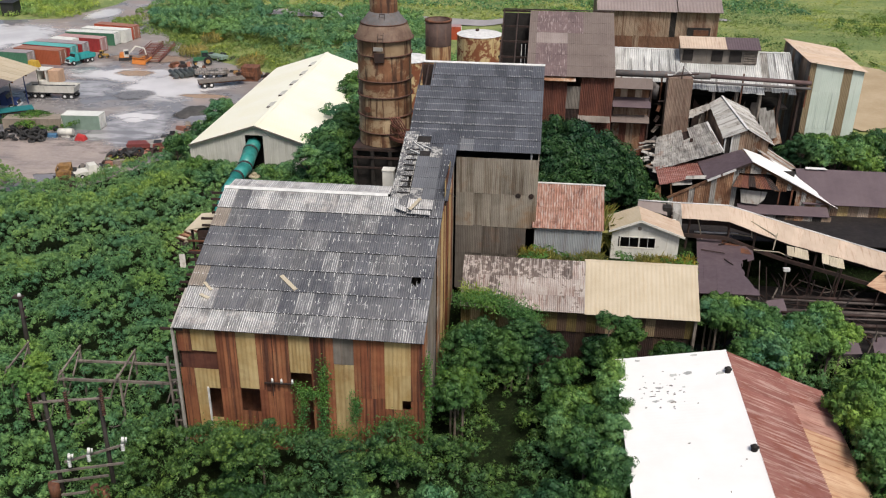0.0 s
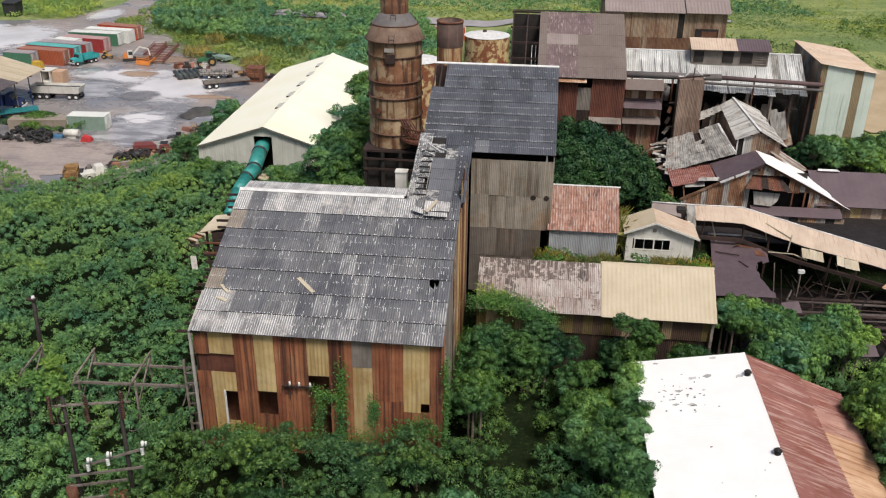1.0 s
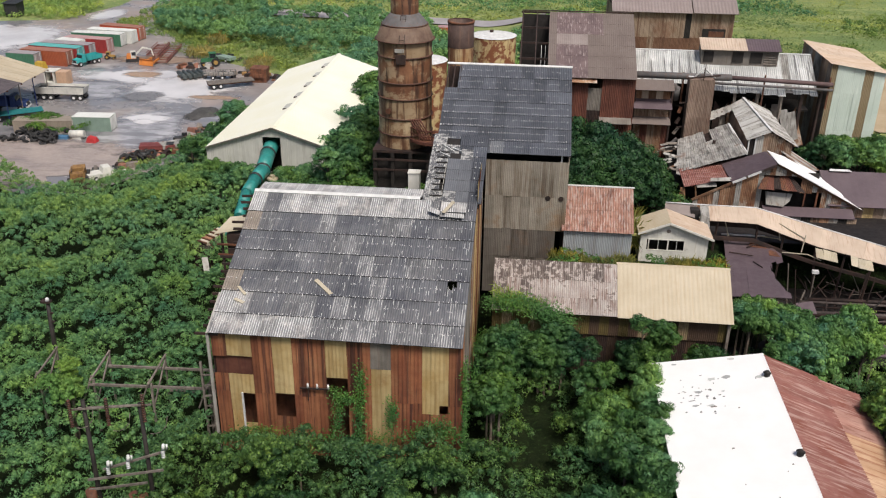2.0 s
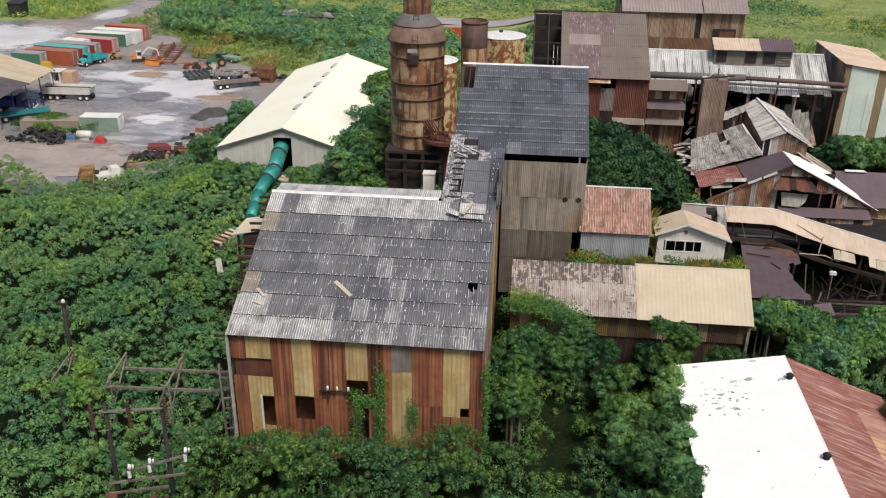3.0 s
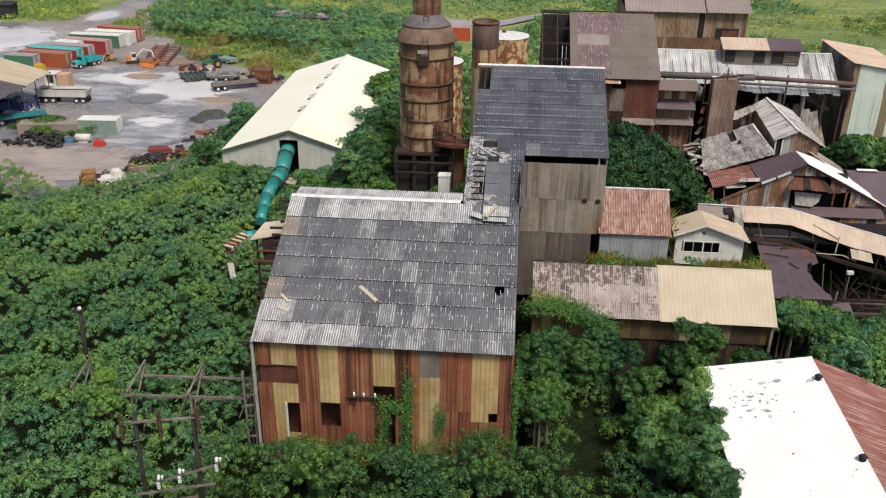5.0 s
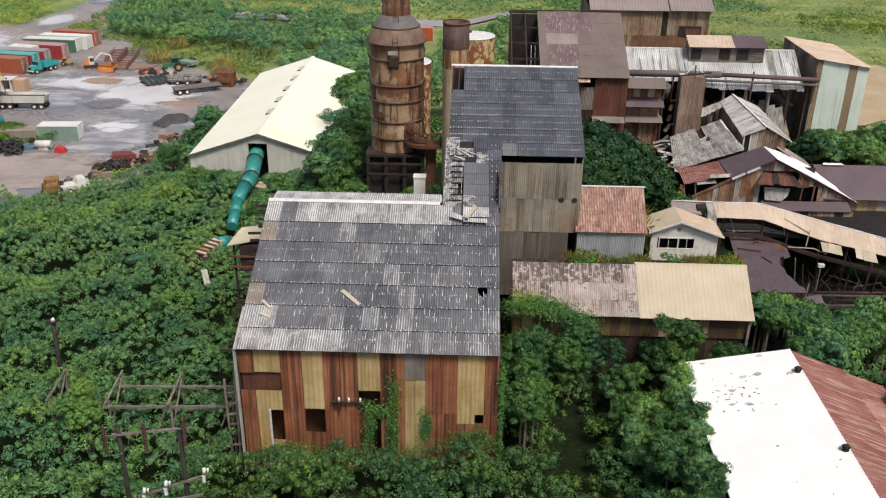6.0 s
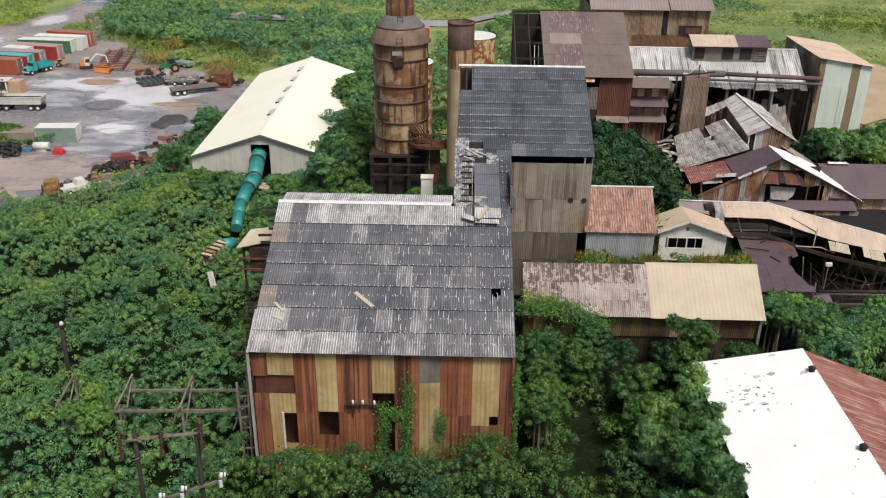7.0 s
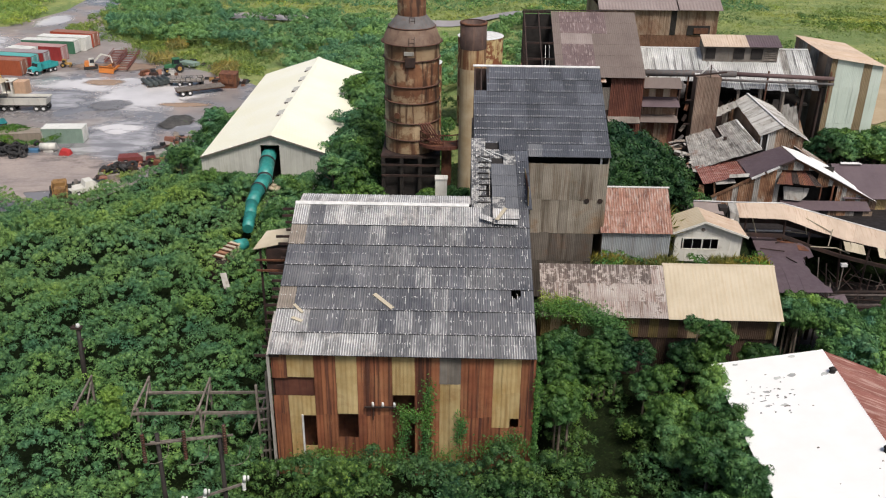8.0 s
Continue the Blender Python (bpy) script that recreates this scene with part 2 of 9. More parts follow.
M["cream_paint"] = weathered("cream_warehouse_roof", (0.84, 0.81, 0.64), (0.88, 0.86, 0.74), 0.15, vary=0, bump=0.05, rough=0.45)
M["warehouse_wall"] = weathered("pale_warehouse_sheet", (0.47, 0.46, 0.42), (0.56, 0.55, 0.5), 0.6, streak=(6, 0.3, 0.3), streak_col=(0.3, 0.27, 0.2), streak_amt=0.5, vary=0.05)
M["white_wall"] = weathered("peeling_white_boards", (0.6, 0.58, 0.52), (0.72, 0.7, 0.64), 0.9, streak=(6, 0.5, 0.5), streak_col=(0.36, 0.3, 0.2), streak_lo=0.55, streak_hi=0.75, streak_amt=0.7, patch=(0.3, 0.26, 0.2), patch_scale=1.4, patch_lo=0.6, patch_hi=0.68, patch_amt=0.6, vary=0.05)
M["red_roof"] = weathered("oxide_red_roof", (0.2, 0.07, 0.055), (0.28, 0.12, 0.1), 0.5, streak=(0.35, 8.0, 0.35), streak_col=(0.46, 0.31, 0.27), streak_lo=0.5, streak_hi=0.62, streak_amt=0.7, patch=(0.2, 0.05, 0.025), patch_scale=0.3, patch_lo=0.52, patch_hi=0.66, patch_amt=0.7, vary=0.08)
M["orange_roof"] = weathered("peach_rusted_roof", (0.44, 0.26, 0.15), (0.56, 0.39, 0.26), 0.5, streak=(0.25, 7.0, 0.25), streak_col=(0.28, 0.11, 0.06), streak_lo=0.5, streak_hi=0.64, streak_amt=0.8, vary=0.08)
M["pink_roof"] = weathered("pinkish_beige_roof", (0.45, 0.35, 0.27), (0.54, 0.43, 0.34), 0.6, streak=(5, 0.4, 0.4), streak_col=(0.3, 0.18, 0.12), streak_lo=0.53, streak_hi=0.68, streak_amt=0.6, vary=0.08)
M["maroon_roof"] = weathered("maroon_sheet_roof", (0.092, 0.064, 0.074), (0.12, 0.087, 0.097), 0.5, streak=(3, 0.3, 0.3), streak_col=(0.14, 0.1, 0.1), streak_lo=0.55, streak_hi=0.75, streak_amt=0.4, vary=0.08, rough=0.55)
M["brown_roof"] = weathered("brown_grey_roof", (0.14, 0.108, 0.095), (0.17, 0.135, 0.12), 0.4, streak=(4, 0.4, 0.4), streak_col=(0.1, 0.075, 0.07), streak_amt=0.4, vary=0.03)
M["brown_roof_red"] = weathered("peeling_red_brown_roof", (0.11, 0.075, 0.075), (0.165, 0.115, 0.115), 0.7, streak=(6, 0.9, 0.9), streak_col=(0.34, 0.28, 0.27), streak_lo=0.55, streak_hi=0.63, streak_amt=0.75, vary=0.08)
M["silver_roof"] = weathered("galvanised_roof", (0.42, 0.42, 0.41), (0.72, 0.72, 0.7), 0.3, streak=(2.4, 0.16, 0.16), streak_col=(0.09, 0.085, 0.08), streak_lo=0.54, streak_hi=0.64, streak_amt=0.8, vary=0.12, rough=0.5, metal=0.2)
M["worn_silver"] = weathered("worn_grey_iron_roof", (0.24, 0.23, 0.21), (0.46, 0.44, 0.41), 0.8, streak=(4.0, 0.8, 0.5), streak_col=(0.1, 0.08, 0.07), streak_lo=0.5, streak_hi=0.66, streak_amt=0.8, patch=(0.2, 0.1, 0.06), patch_scale=0.7, patch_lo=0.58, patch_hi=0.7, patch_amt=0.7, vary=0.2)
M["mint"] = weathered("pale_mint_sheet", (0.54, 0.62, 0.55), (0.62, 0.69, 0.62), 0.4, streak=(4, 0.2, 0.2), streak_col=(0.36, 0.42, 0.34), streak_amt=0.5, spots=(0.25, 0.17, 0.1), spots_lo=0.75, spots_scale=1.5, vary=0.04)
M["strip_brown"] = weathered("khaki_strip", (0.24, 0.18, 0.1), (0.3, 0.23, 0.14), 0.6, vary=0.05)
M["brown_wall"] = weathered("tan_rusted_wall", (0.27, 0.19, 0.13), (0.36, 0.27, 0.2), 0.4, streak=(2.6, 0.12, 0.12), streak_col=(0.12, 0.06, 0.035), streak_lo=0.48, streak_hi=0.62, streak_amt=0.85, patch=(0.2, 0.08, 0.04), patch_scale=0.3, patch_lo=0.52, patch_hi=0.66, patch_amt=0.7, vary=0.12)
M["red_wall"] = weathered("deep_red_wall_sheet", (0.09, 0.03, 0.02), (0.155, 0.055, 0.034), 0.6, streak=(4, 0.2, 0.2), streak_col=(0.06, 0.02, 0.015), streak_lo=0.5, streak_hi=0.68, vary=0.25)
M["rust_mix"] = weathered("mixed_rust_wall_sheet", (0.17, 0.07, 0.035), (0.29, 0.17, 0.1), 1.0, streak=(3.0, 0.3, 0.3), streak_col=(0.08, 0.04, 0.025), streak_lo=0.52, streak_hi=0.68, patch=(0.4, 0.35, 0.29), patch_scale=0.5, patch_lo=0.55, patch_hi=0.6, patch_amt=0.7, vary=0.4)
M["timber"] = weathered("grey_old_timber", (0.13, 0.108, 0.09), (0.25, 0.215, 0.185), 2.0, streak=(3, 3, 0.5), streak_col=(0.05, 0.038, 0.03), vary=0.2)
# Tarred wood tone, also used as painted shade on the stack's columns.
M["pole"] = weathered("tarred_wood_and_shade", (0.014, 0.011, 0.01), (0.03, 0.024, 0.02), 2.0, vary=0.1)
# Near-black: painted shade of interiors and openings, also some truly dark parts.
M["dark"] = weathered("shade_and_black_parts", (0.012, 0.01, 0.009), (0.025, 0.02, 0.018), 0.8, vary=0)
M["green_pipe"] = weathered("sea_green_duct", (0.02, 0.2, 0.18), (0.045, 0.31, 0.28), 0.9, streak=(2, 2, 0.5), streak_col=(0.03, 0.15, 0.13), streak_amt=0.7, vary=0.1, rough=0.45)
M["concrete"] = weathered("stained_concrete", (0.3, 0.28, 0.25), (0.42, 0.4, 0.37), 0.8, streak=(3, 3, 0.3), streak_col=(0.17, 0.15, 0.12), vary=0.1)
# Soil colour is near black to paint the shade under bushes and in gaps.
M["ground"] = weathered("leafy_soil_with_shade", (0.008, 0.014, 0.005), (0.02, 0.03, 0.01), 0.9, spots=(0.03, 0.06, 0.015), spots_lo=0.56, spots_scale=3.5, vary=0, rough=0.95, bump=1.0, bump_scale=3.0, bump_dist=0.35)
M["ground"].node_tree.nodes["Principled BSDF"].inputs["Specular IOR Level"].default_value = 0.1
M["meadow"] = weathered("meadow_grass", (0.24, 0.29, 0.085), (0.38, 0.41, 0.15), 0.05, patch=(0.14, 0.22, 0.065), patch_scale=0.1, patch_lo=0.46, patch_hi=0.56, patch_amt=0.8, spots=(0.4, 0.37, 0.17), spots_lo=0.6, spots_scale=0.5, vary=0, rough=0.95, bump=1.0, bump_scale=1.1, bump_dist=0.7)
M["leaf_shrub"] = foliage("shrub_leaf", (0.074, 0.169, 0.081), (0.116, 0.242, 0.108), (0.18, 0.328, 0.142))
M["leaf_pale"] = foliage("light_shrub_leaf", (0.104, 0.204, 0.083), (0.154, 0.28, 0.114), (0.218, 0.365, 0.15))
M["leaf_tree"] = foliage("tree_leaf", (0.032, 0.085, 0.031), (0.053, 0.125, 0.042), (0.092, 0.187, 0.061), dry_lo=0.76)
M["leaf_bright"] = foliage("yellow_green_tree_leaf", (0.062, 0.138, 0.039), (0.099, 0.198, 0.056), (0.154, 0.274, 0.081), dry_lo=0.74)
M["leaf_lime"] = foliage("lime_green_leaf", (0.1, 0.2, 0.055), (0.16, 0.29, 0.08), (0.23, 0.38, 0.11), dry_lo=0.76)
M["leaf_front"] = foliage("front_shrub_leaf", (0.033, 0.081, 0.03), (0.062, 0.134, 0.046), (0.118, 0.212, 0.07), dry_lo=0.7)
M["leaf_dark"] = foliage("dark_tree_leaf", (0.014, 0.046, 0.021), (0.027, 0.076, 0.03), (0.052, 0.12, 0.044), dry_lo=0.8)
M["leaf_vine"] = foliage("vine_leaf", (0.04, 0.11, 0.024), (0.07, 0.165, 0.036), (0.12, 0.23, 0.055), dry_lo=0.74)
M["leaf_yellow"] = foliage("yellow_grass_blade", (0.14, 0.15, 0.03), (0.28, 0.26, 0.07), (0.42, 0.36, 0.12), dry=(0.36, 0.24, 0.07), dry_lo=0.55)
M["leaf_straw"] = foliage("straw_blade", (0.24, 0.21, 0.07), (0.34, 0.3, 0.11), (0.45, 0.4, 0.17), dry=(0.42, 0.33, 0.14), dry_lo=0.5)
M["leaf_verge"] = foliage("verge_leaf", (0.13, 0.2, 0.06), (0.185, 0.265, 0.085), (0.25, 0.33, 0.115), dry=(0.27, 0.25, 0.1), dry_lo=0.66, scale=0.2)
M["leaf_far"] = foliage("far_bush_leaf", (0.107, 0.218, 0.105), (0.15, 0.291, 0.133), (0.211, 0.373, 0.168), dry_lo=0.8, scale=0.13)
M["leaf_field"] = foliage("field_leaf", (0.07, 0.135, 0.035), (0.12, 0.2, 0.05), (0.18, 0.26, 0.075), dry_lo=0.75, scale=0.12)
M["leaf_lush"] = foliage("lush_grass_leaf", (0.19, 0.29, 0.07), (0.27, 0.375, 0.1), (0.36, 0.45, 0.14), dry_lo=0.68, scale=0.2)
M["leaf_meadow"] = foliage("meadow_blade", (0.19, 0.255, 0.085), (0.235, 0.3, 0.105), (0.285, 0.345, 0.13), dry=(0.33, 0.3, 0.14), dry_lo=0.66, scale=0.08)
M["bark"] = weathered("grey_brown_bark", (0.07, 0.055, 0.04), (0.15, 0.12, 0.09), 3.0, vary=0.1)


# ---- building helpers ----
class Geo:
    """Vertices and faces of one mesh, in world metres."""

    def __init__(self):
        self.v, self.f, self.s = [], [], []

    def add(self, verts, faces, smooth=False):
        n = len(self.v)
        self.v += [tuple(p) for p in verts]
        self.f += [tuple(i + n for i in q) for q in faces]
        self.s += [smooth] * len(faces)
        return self

    def hexa(self, p):
        """Eight corners: four below, four above, each round in the same turn."""
        return self.add(p, [(3, 2, 1, 0), (4, 5, 6, 7), (0, 1, 5, 4), (1, 2, 6, 5), (2, 3, 7, 6), (3, 0, 4, 7)])

    def box(self, x0, x1, y0, y1, z0, z1):
        return self.hexa([(x0, y0, z0), (x1, y0, z0), (x1, y1, z0), (x0, y1, z0), (x0, y0, z1), (x1, y0, z1), (x1, y1, z1), (x0, y1, z1)])

    def beam(self, p, q, w, h=None):
        p, q = Vector(p), Vector(q)
        d = (q - p).normalized()
        side = d.cross(Vector((0, 0, 1)))
        side = side.normalized() if side.length > 1e-3 else Vector((1, 0, 0))
        up = side.cross(d).normalized()
        a, b = side * w / 2, up * (h or w) / 2
        return self.hexa([p - a - b, p + a - b, q + a - b, q - a - b, p - a + b, p + a + b, q + a + b, q - a + b])

    def slab(self, p, t):
        """A flat plate: corners round its upper side, thickness t."""
        p = [Vector(c) for c in p]
        nrm = (p[1] - p[0]).cross(p[2] - p[1]).normalized() * t
        n = len(p)
        return self.add([c - nrm for c in p] + p, [tuple(range(n - 1, -1, -1)), tuple(range(n, 2 * n))] + [(i, (i + 1) % n, n + (i + 1) % n, n + i) for i in range(n)])

    def tube(self, p, q, r0, r1=None, n=12, caps=True):
        p, q = Vector(p), Vector(q)
        r1 = r0 if r1 is None else r1
        d = (q - p).normalized()
        a = d.orthogonal().normalized()
        b = d.cross(a)
        ring = [(math.cos(2 * math.pi * i / n), math.sin(2 * math.pi * i / n)) for i in range(n)]
        v = [p + (a * c + b * s) * r0 for c, s in ring] + [q + (a * c + b * s) * r1 for c, s in ring]
        self.add(v, [(i, (i + 1) % n, n + (i + 1) % n, n + i) for i in range(n)], True)
        if caps:
            k = len(self.v) - 2 * n
            self.f += [tuple(k + i for i in range(n - 1, -1, -1)), tuple(k + n + i for i in range(n))]
            self.s += [False, False]
        return self

    def lathe(self, x, y, prof, n=32):
        v = [(x + r * math.cos(2 * math.pi * i / n), y + r * math.sin(2 * math.pi * i / n), z) for r, z in prof for i in range(n)]
        f = [(k * n + i, k * n + (i + 1) % n, (k + 1) * n + (i + 1) % n, (k + 1) * n + i) for k in range(len(prof) - 1) for i in range(n)]
        return self.add(v, f, True)

    def pipe(self, pts, r, n=8):
        for a, b in zip(pts, pts[1:]):
            self.tube(a, b, r, r, n)
        return self


def link_mesh(name, geo, mat, off=(0, 0, 0)):
    me = bpy.data.meshes.new(name)
    ox, oy, oz = off
    me.from_pydata([(x - ox, y - oy, z - oz) for x, y, z in geo.v], [], geo.f)
    me.polygons.foreach_set("use_smooth", geo.s)
    me.materials.append(mat)
    return new(name, me)


def thing(name, base, label, category, group="", kind=""):
    ob = new(name)
    ob.location = base
    ob.empty_display_size = 0.3
    return tagged(ob, label, category, group, kind)


def top_of(ob):
    while ob.parent:
        ob = ob.parent
    return ob


def part(name, geo, mat, parent, label=""):
    ob = link_mesh(name, geo, mat, top_of(parent).location)
    ob.parent = parent
    return tagged(ob, label)


def lone(name, geo, mat, label, category, group="", kind=""):
    """A thing of one mesh, with its origin at its base."""
    v = np.array(geo.v)
    base = ((v[:, 0].min() + v[:, 0].max()) / 2, (v[:, 1].min() + v[:, 1].max()) / 2, v[:, 2].min())
    ob = link_mesh(name, geo, mat, base)
    ob.location = base
    return tagged(ob, label, category, group, kind)


SHEETS = {}


def sheet_mesh(w, l, pitch, amp, lift, mat):
    key = (round(w, 3), round(l, 3), pitch, amp, lift, mat.name)
    if key not in SHEETS:
        n = max(int(round(w / pitch)) * 4, 4)
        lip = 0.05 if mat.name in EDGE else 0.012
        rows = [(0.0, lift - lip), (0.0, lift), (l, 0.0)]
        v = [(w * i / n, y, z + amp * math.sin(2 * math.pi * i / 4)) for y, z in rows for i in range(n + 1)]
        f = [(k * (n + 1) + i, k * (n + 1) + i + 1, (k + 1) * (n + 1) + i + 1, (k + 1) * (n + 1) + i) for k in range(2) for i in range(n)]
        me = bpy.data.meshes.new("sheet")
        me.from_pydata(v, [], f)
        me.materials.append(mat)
        # Lip faces take the painted lap shadow.
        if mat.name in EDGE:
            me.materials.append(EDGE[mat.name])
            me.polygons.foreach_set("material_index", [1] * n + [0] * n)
        SHEETS[key] = me
    return SHEETS[key]


def sheet(name, parent, at, xd, yd, w, l, mat, pitch=0.15, amp=0.022, lift=0.03, jitter=0.0):
    """One corrugated sheet: at is its lower corner, xd its way across, yd its way up."""
    xd, yd = Vector(xd).normalized(), Vector(yd).normalized()
    zd = xd.cross(yd)
    m = Matrix((xd, yd, zd)).transposed().to_4x4()
    if jitter:
        m = m @ pose(0, 0, 0, rnd.uniform(-jitter, jitter) * 0.4, rnd.uniform(-jitter, jitter) * 0.4, rnd.uniform(-jitter, jitter))
    m.translation = Vector(at) - top_of(parent).location
    ob = new(name, sheet_mesh(w, l, pitch, amp, lift, mat))
    ob.parent = parent
    ob.matrix_local = m
    return ob


def sheeting(name, parent, at, xd, yd, width, length, cols, rows, mat, pitch=0.15, amp=0.022, lap=0.12, lift=0.03, jitter=0.25, skip=()):
    """Rows and columns of sheets. mat: a material, or a function of column and row that gives one or None."""
    xd, yd = Vector(xd).normalized(), Vector(yd).normalized()
    w, l = width / cols, length / rows
    for j in range(rows):
        for i in range(cols):
            mm = mat(i, j) if callable(mat) else mat
            if mm and (i, j) not in skip:
                sheet(name, parent, Vector(at) + xd * w * i + yd * (l * j - (lap if j else 0)), xd, yd, w, l + (lap if j else 0), mm, pitch, amp, lift, jitter)


def ribbed(at, xd, yd, width, length, pitch=0.3, amp=0.03, t=0.03, geo=None):
    """One large ribbed surface with some thickness, for roofs seen from afar."""
    g = geo or Geo()
    at, xd, yd = Vector(at), Vector(xd).normalized(), Vector(yd).normalized()
    zd = xd.cross(yd)
    n = max(int(width / pitch) * 4, 4)
    prof = (0.0, 0.0, 1.0, 1.0)
    top = [[at + xd * width * i / n + yd * y + zd * amp * prof[i % 4] for i in range(n + 1)] for y in (0, length)]
    low = [[at + xd * width * i / n + yd * y - zd * t for i in range(n + 1)] for y in (0, length)]
    v = top[0] + top[1] + low[0] + low[1]
    k = n + 1
    f = []
    for i in range(n):
        f += [(i, i + 1, k + i + 1, k + i), (2 * k + i + 1, 2 * k + i, 3 * k + i, 3 * k + i + 1), (2 * k + i, 2 * k + i + 1, i + 1, i), (k + i, k + i + 1, 3 * k + i + 1, 3 * k + i)]
    f += [(0, k, 3 * k, 2 * k), (n, 2 * k + n, 3 * k + n, k + n)]
    return g.add(v, f)


def smooth_step(a, b, v):
    t = np.clip((v - a) / (b - a), 0, 1)
    return t * t * (3 - 2 * t)


def ground_height(x, y):
    x, y = np.asarray(x, float), np.asarray(y, float)
    right = smooth_step(-14, 4, x)
    pit = smooth_step(14.5, 17, x) * (1 - smooth_step(36, 40, x)) * (smooth_step(59, 61, y) - smooth_step(71, 75, y))
    return 2.0 * smooth_step(-42, -22, x) * (1 - smooth_step(150, 200, y)) + right * (1.0 + 4.8 * smooth_step(59.8, 61.2, y) * (1 - 0.9 * smooth_step(150, 230, y))) - 4.8 * pit


# ---- ground ----
def build_ground():
    xs = np.concatenate([[-3000, -800, -400], np.arange(-220, 221, 2.5), [400, 800, 3000]])
    ys = np.concatenate([[-2000, -400, -100], np.arange(-30, 331, 2.5), [500, 1000, 4000]])
    X, Y = np.meshgrid(xs, ys)
    Z = ground_height(X, Y)
    far = np.hypot(X, Y - 120) < 320
    Z += np.where(far, 0.12 * np.sin(X * 0.37) * np.cos(Y * 0.29), 0) * smooth_step(-42, -36, X)
    n, k = len(xs), len(ys)
    g = Geo()
    g.v = [tuple(p) for p in np.stack([X.ravel(), Y.ravel(), Z.ravel()], 1)]
    g.f = [(j * n + i, j * n + i + 1, (j + 1) * n + i + 1, (j + 1) * n + i) for j in range(k - 1) for i in range(n - 1)]
    g.s = [True] * len(g.f)
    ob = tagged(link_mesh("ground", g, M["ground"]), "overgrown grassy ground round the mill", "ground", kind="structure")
    ob.data.materials.append(M["meadow"])
    for p in ob.data.polygons:
        c = p.center
        if c.y > 106 + 4 * math.sin(c.x * 0.2) or c.x > 33 and c.y > 90:
            p.material_index = 1


build_ground()


# ---- front mill building ----
ROOF = Vector((0, 1, 0.435)).normalized()


def build_mill():
    mill = thing("mill_building", (-13.8, 51, 2.0), "old sugar mill hall with grey corrugated roof and rusty walls", "mill building")
    x0, x1 = -21.65, -5.9
    length = Vector((0, 11.25, 11.25 * 0.435)).length

    def pick(i, j):
        if (i, j) in ((0, 2), (0, 5)):
            return M["asbestos_tan"]
        if j == 6 and i < 12 and i != 1 or j == 0 and i < 6 or (i, j) in ((0, 1), (1, 1)):
            return M["asbestos_pale"]
        if j == 0 or (i, j) in ((6, 4), (7, 4), (1, 5), (4, 1), (5, 1), (7, 1), (6, 3), (9, 2), (8, 3), (9, 1), (12, 3), (11, 3), (14, 1), (14, 0), (12, 6), (13, 6), (5, 5), (9, 5), (10, 5)):
            return M["asbestos_mid"]
        return M["asbestos"]

    sheeting("roof_sheet", mill, (x0, 45.55, 11.03), (1, 0, 0), ROOF, x1 - x0, length, 15, 7, pick, pitch=0.15, amp=0.026, lift=0.085, skip={(13, 2), (14, 2)})
    hs = Vector((x0 + 13 * 1.05, 45.55, 11.03)) + ROOF * (2 * length / 7 - 0.12)
    for dx, w, l, turn in ((0.0, 0.72, 1.87, 0.3), (1.32, 0.78, 1.87, 0.3), (0.72, 0.34, 1.12, 2.0), (1.06, 0.26, 1.3, 1.0)):
        sheet("roof_sheet", mill, hs + Vector((dx, 0, 0)), (1, 0, 0), ROOF, w, l, M["asbestos"], 0.15, 0.026, 0.05, turn)
    # white bolt stains along the purlins
    g = Geo()
    for k in range(1, 14):
        s = length * k / 14 + (0.05 if k % 2 else -0.06)
        for i in range(int((x1 - x0) / 0.3)):
            if rnd.random() < (0.22 if k % 2 else 0.05):
                continue
            for q in range(2 if rnd.random() < 0.25 else 1):
                c = Vector((x0 + 0.15 + 0.3 * i + 0.15 * q + rnd.uniform(-0.03, 0.03), 45.55, 11.03)) + ROOF * (s + rnd.uniform(-0.05, 0.05))
                w, l = rnd.uniform(0.016, 0.03), rnd.uniform(0.03, 0.075)
                up = Vector((0, -0.435, 1)).normalized() * 0.105
                g.slab([c + up + Vector((-w, 0, 0)) - ROOF * l, c + up + Vector((w, 0, 0)) - ROOF * l, c + up + Vector((w * 0.6, 0, 0)) + ROOF * l * 0.6, c + up + Vector((-w * 0.6, 0, 0)) + ROOF * l * 0.6], 0.012)
    for k in range(260):
        # white runs on the rib crests, thickest over the eave and to one side
        u, e = rnd.random() ** 0.6, rnd.random() ** 1.6
        c = Vector((x0 + 0.0375 + 0.15 * round(u * (x1 - x0 - 0.2) / 0.15), 45.55, 11.03)) + ROOF * (length * (0.02 + 0.93 * e))
        w, l = rnd.uniform(0.01, 0.018), rnd.uniform(0.08, 0.28)
        up = Vector((0, -0.435, 1)).normalized() * 0.1
        g.slab([c + up + Vector((-w, 0, 0)) - ROOF * l, c + up + Vector((w, 0, 0)) - ROOF * l, c + up + Vector((w, 0, 0)) + ROOF * l, c + up + Vector((-w, 0, 0)) + ROOF * l], 0.012)
    tagged(part("bolt_stain", g, M["lichen"], mill, "white-stained bolts in rows"), kind="stuff")
    # ridge capping and rear slope
    g = Geo().slab([(x0, 56.75, 15.98), (-9.9, 56.75, 15.98), (-9.9, 57.0, 16.1), (x0, 57.0, 16.1)], 0.05)
    part("ridge_flashing", g, M["lichen"], mill, "white ridge flashing")
    g = ribbed((-9.8, 58.5, 16.02), (-1, 0, 0), (0, -1, 0.02), 11.6, 1.5, 0.3, 0.02)
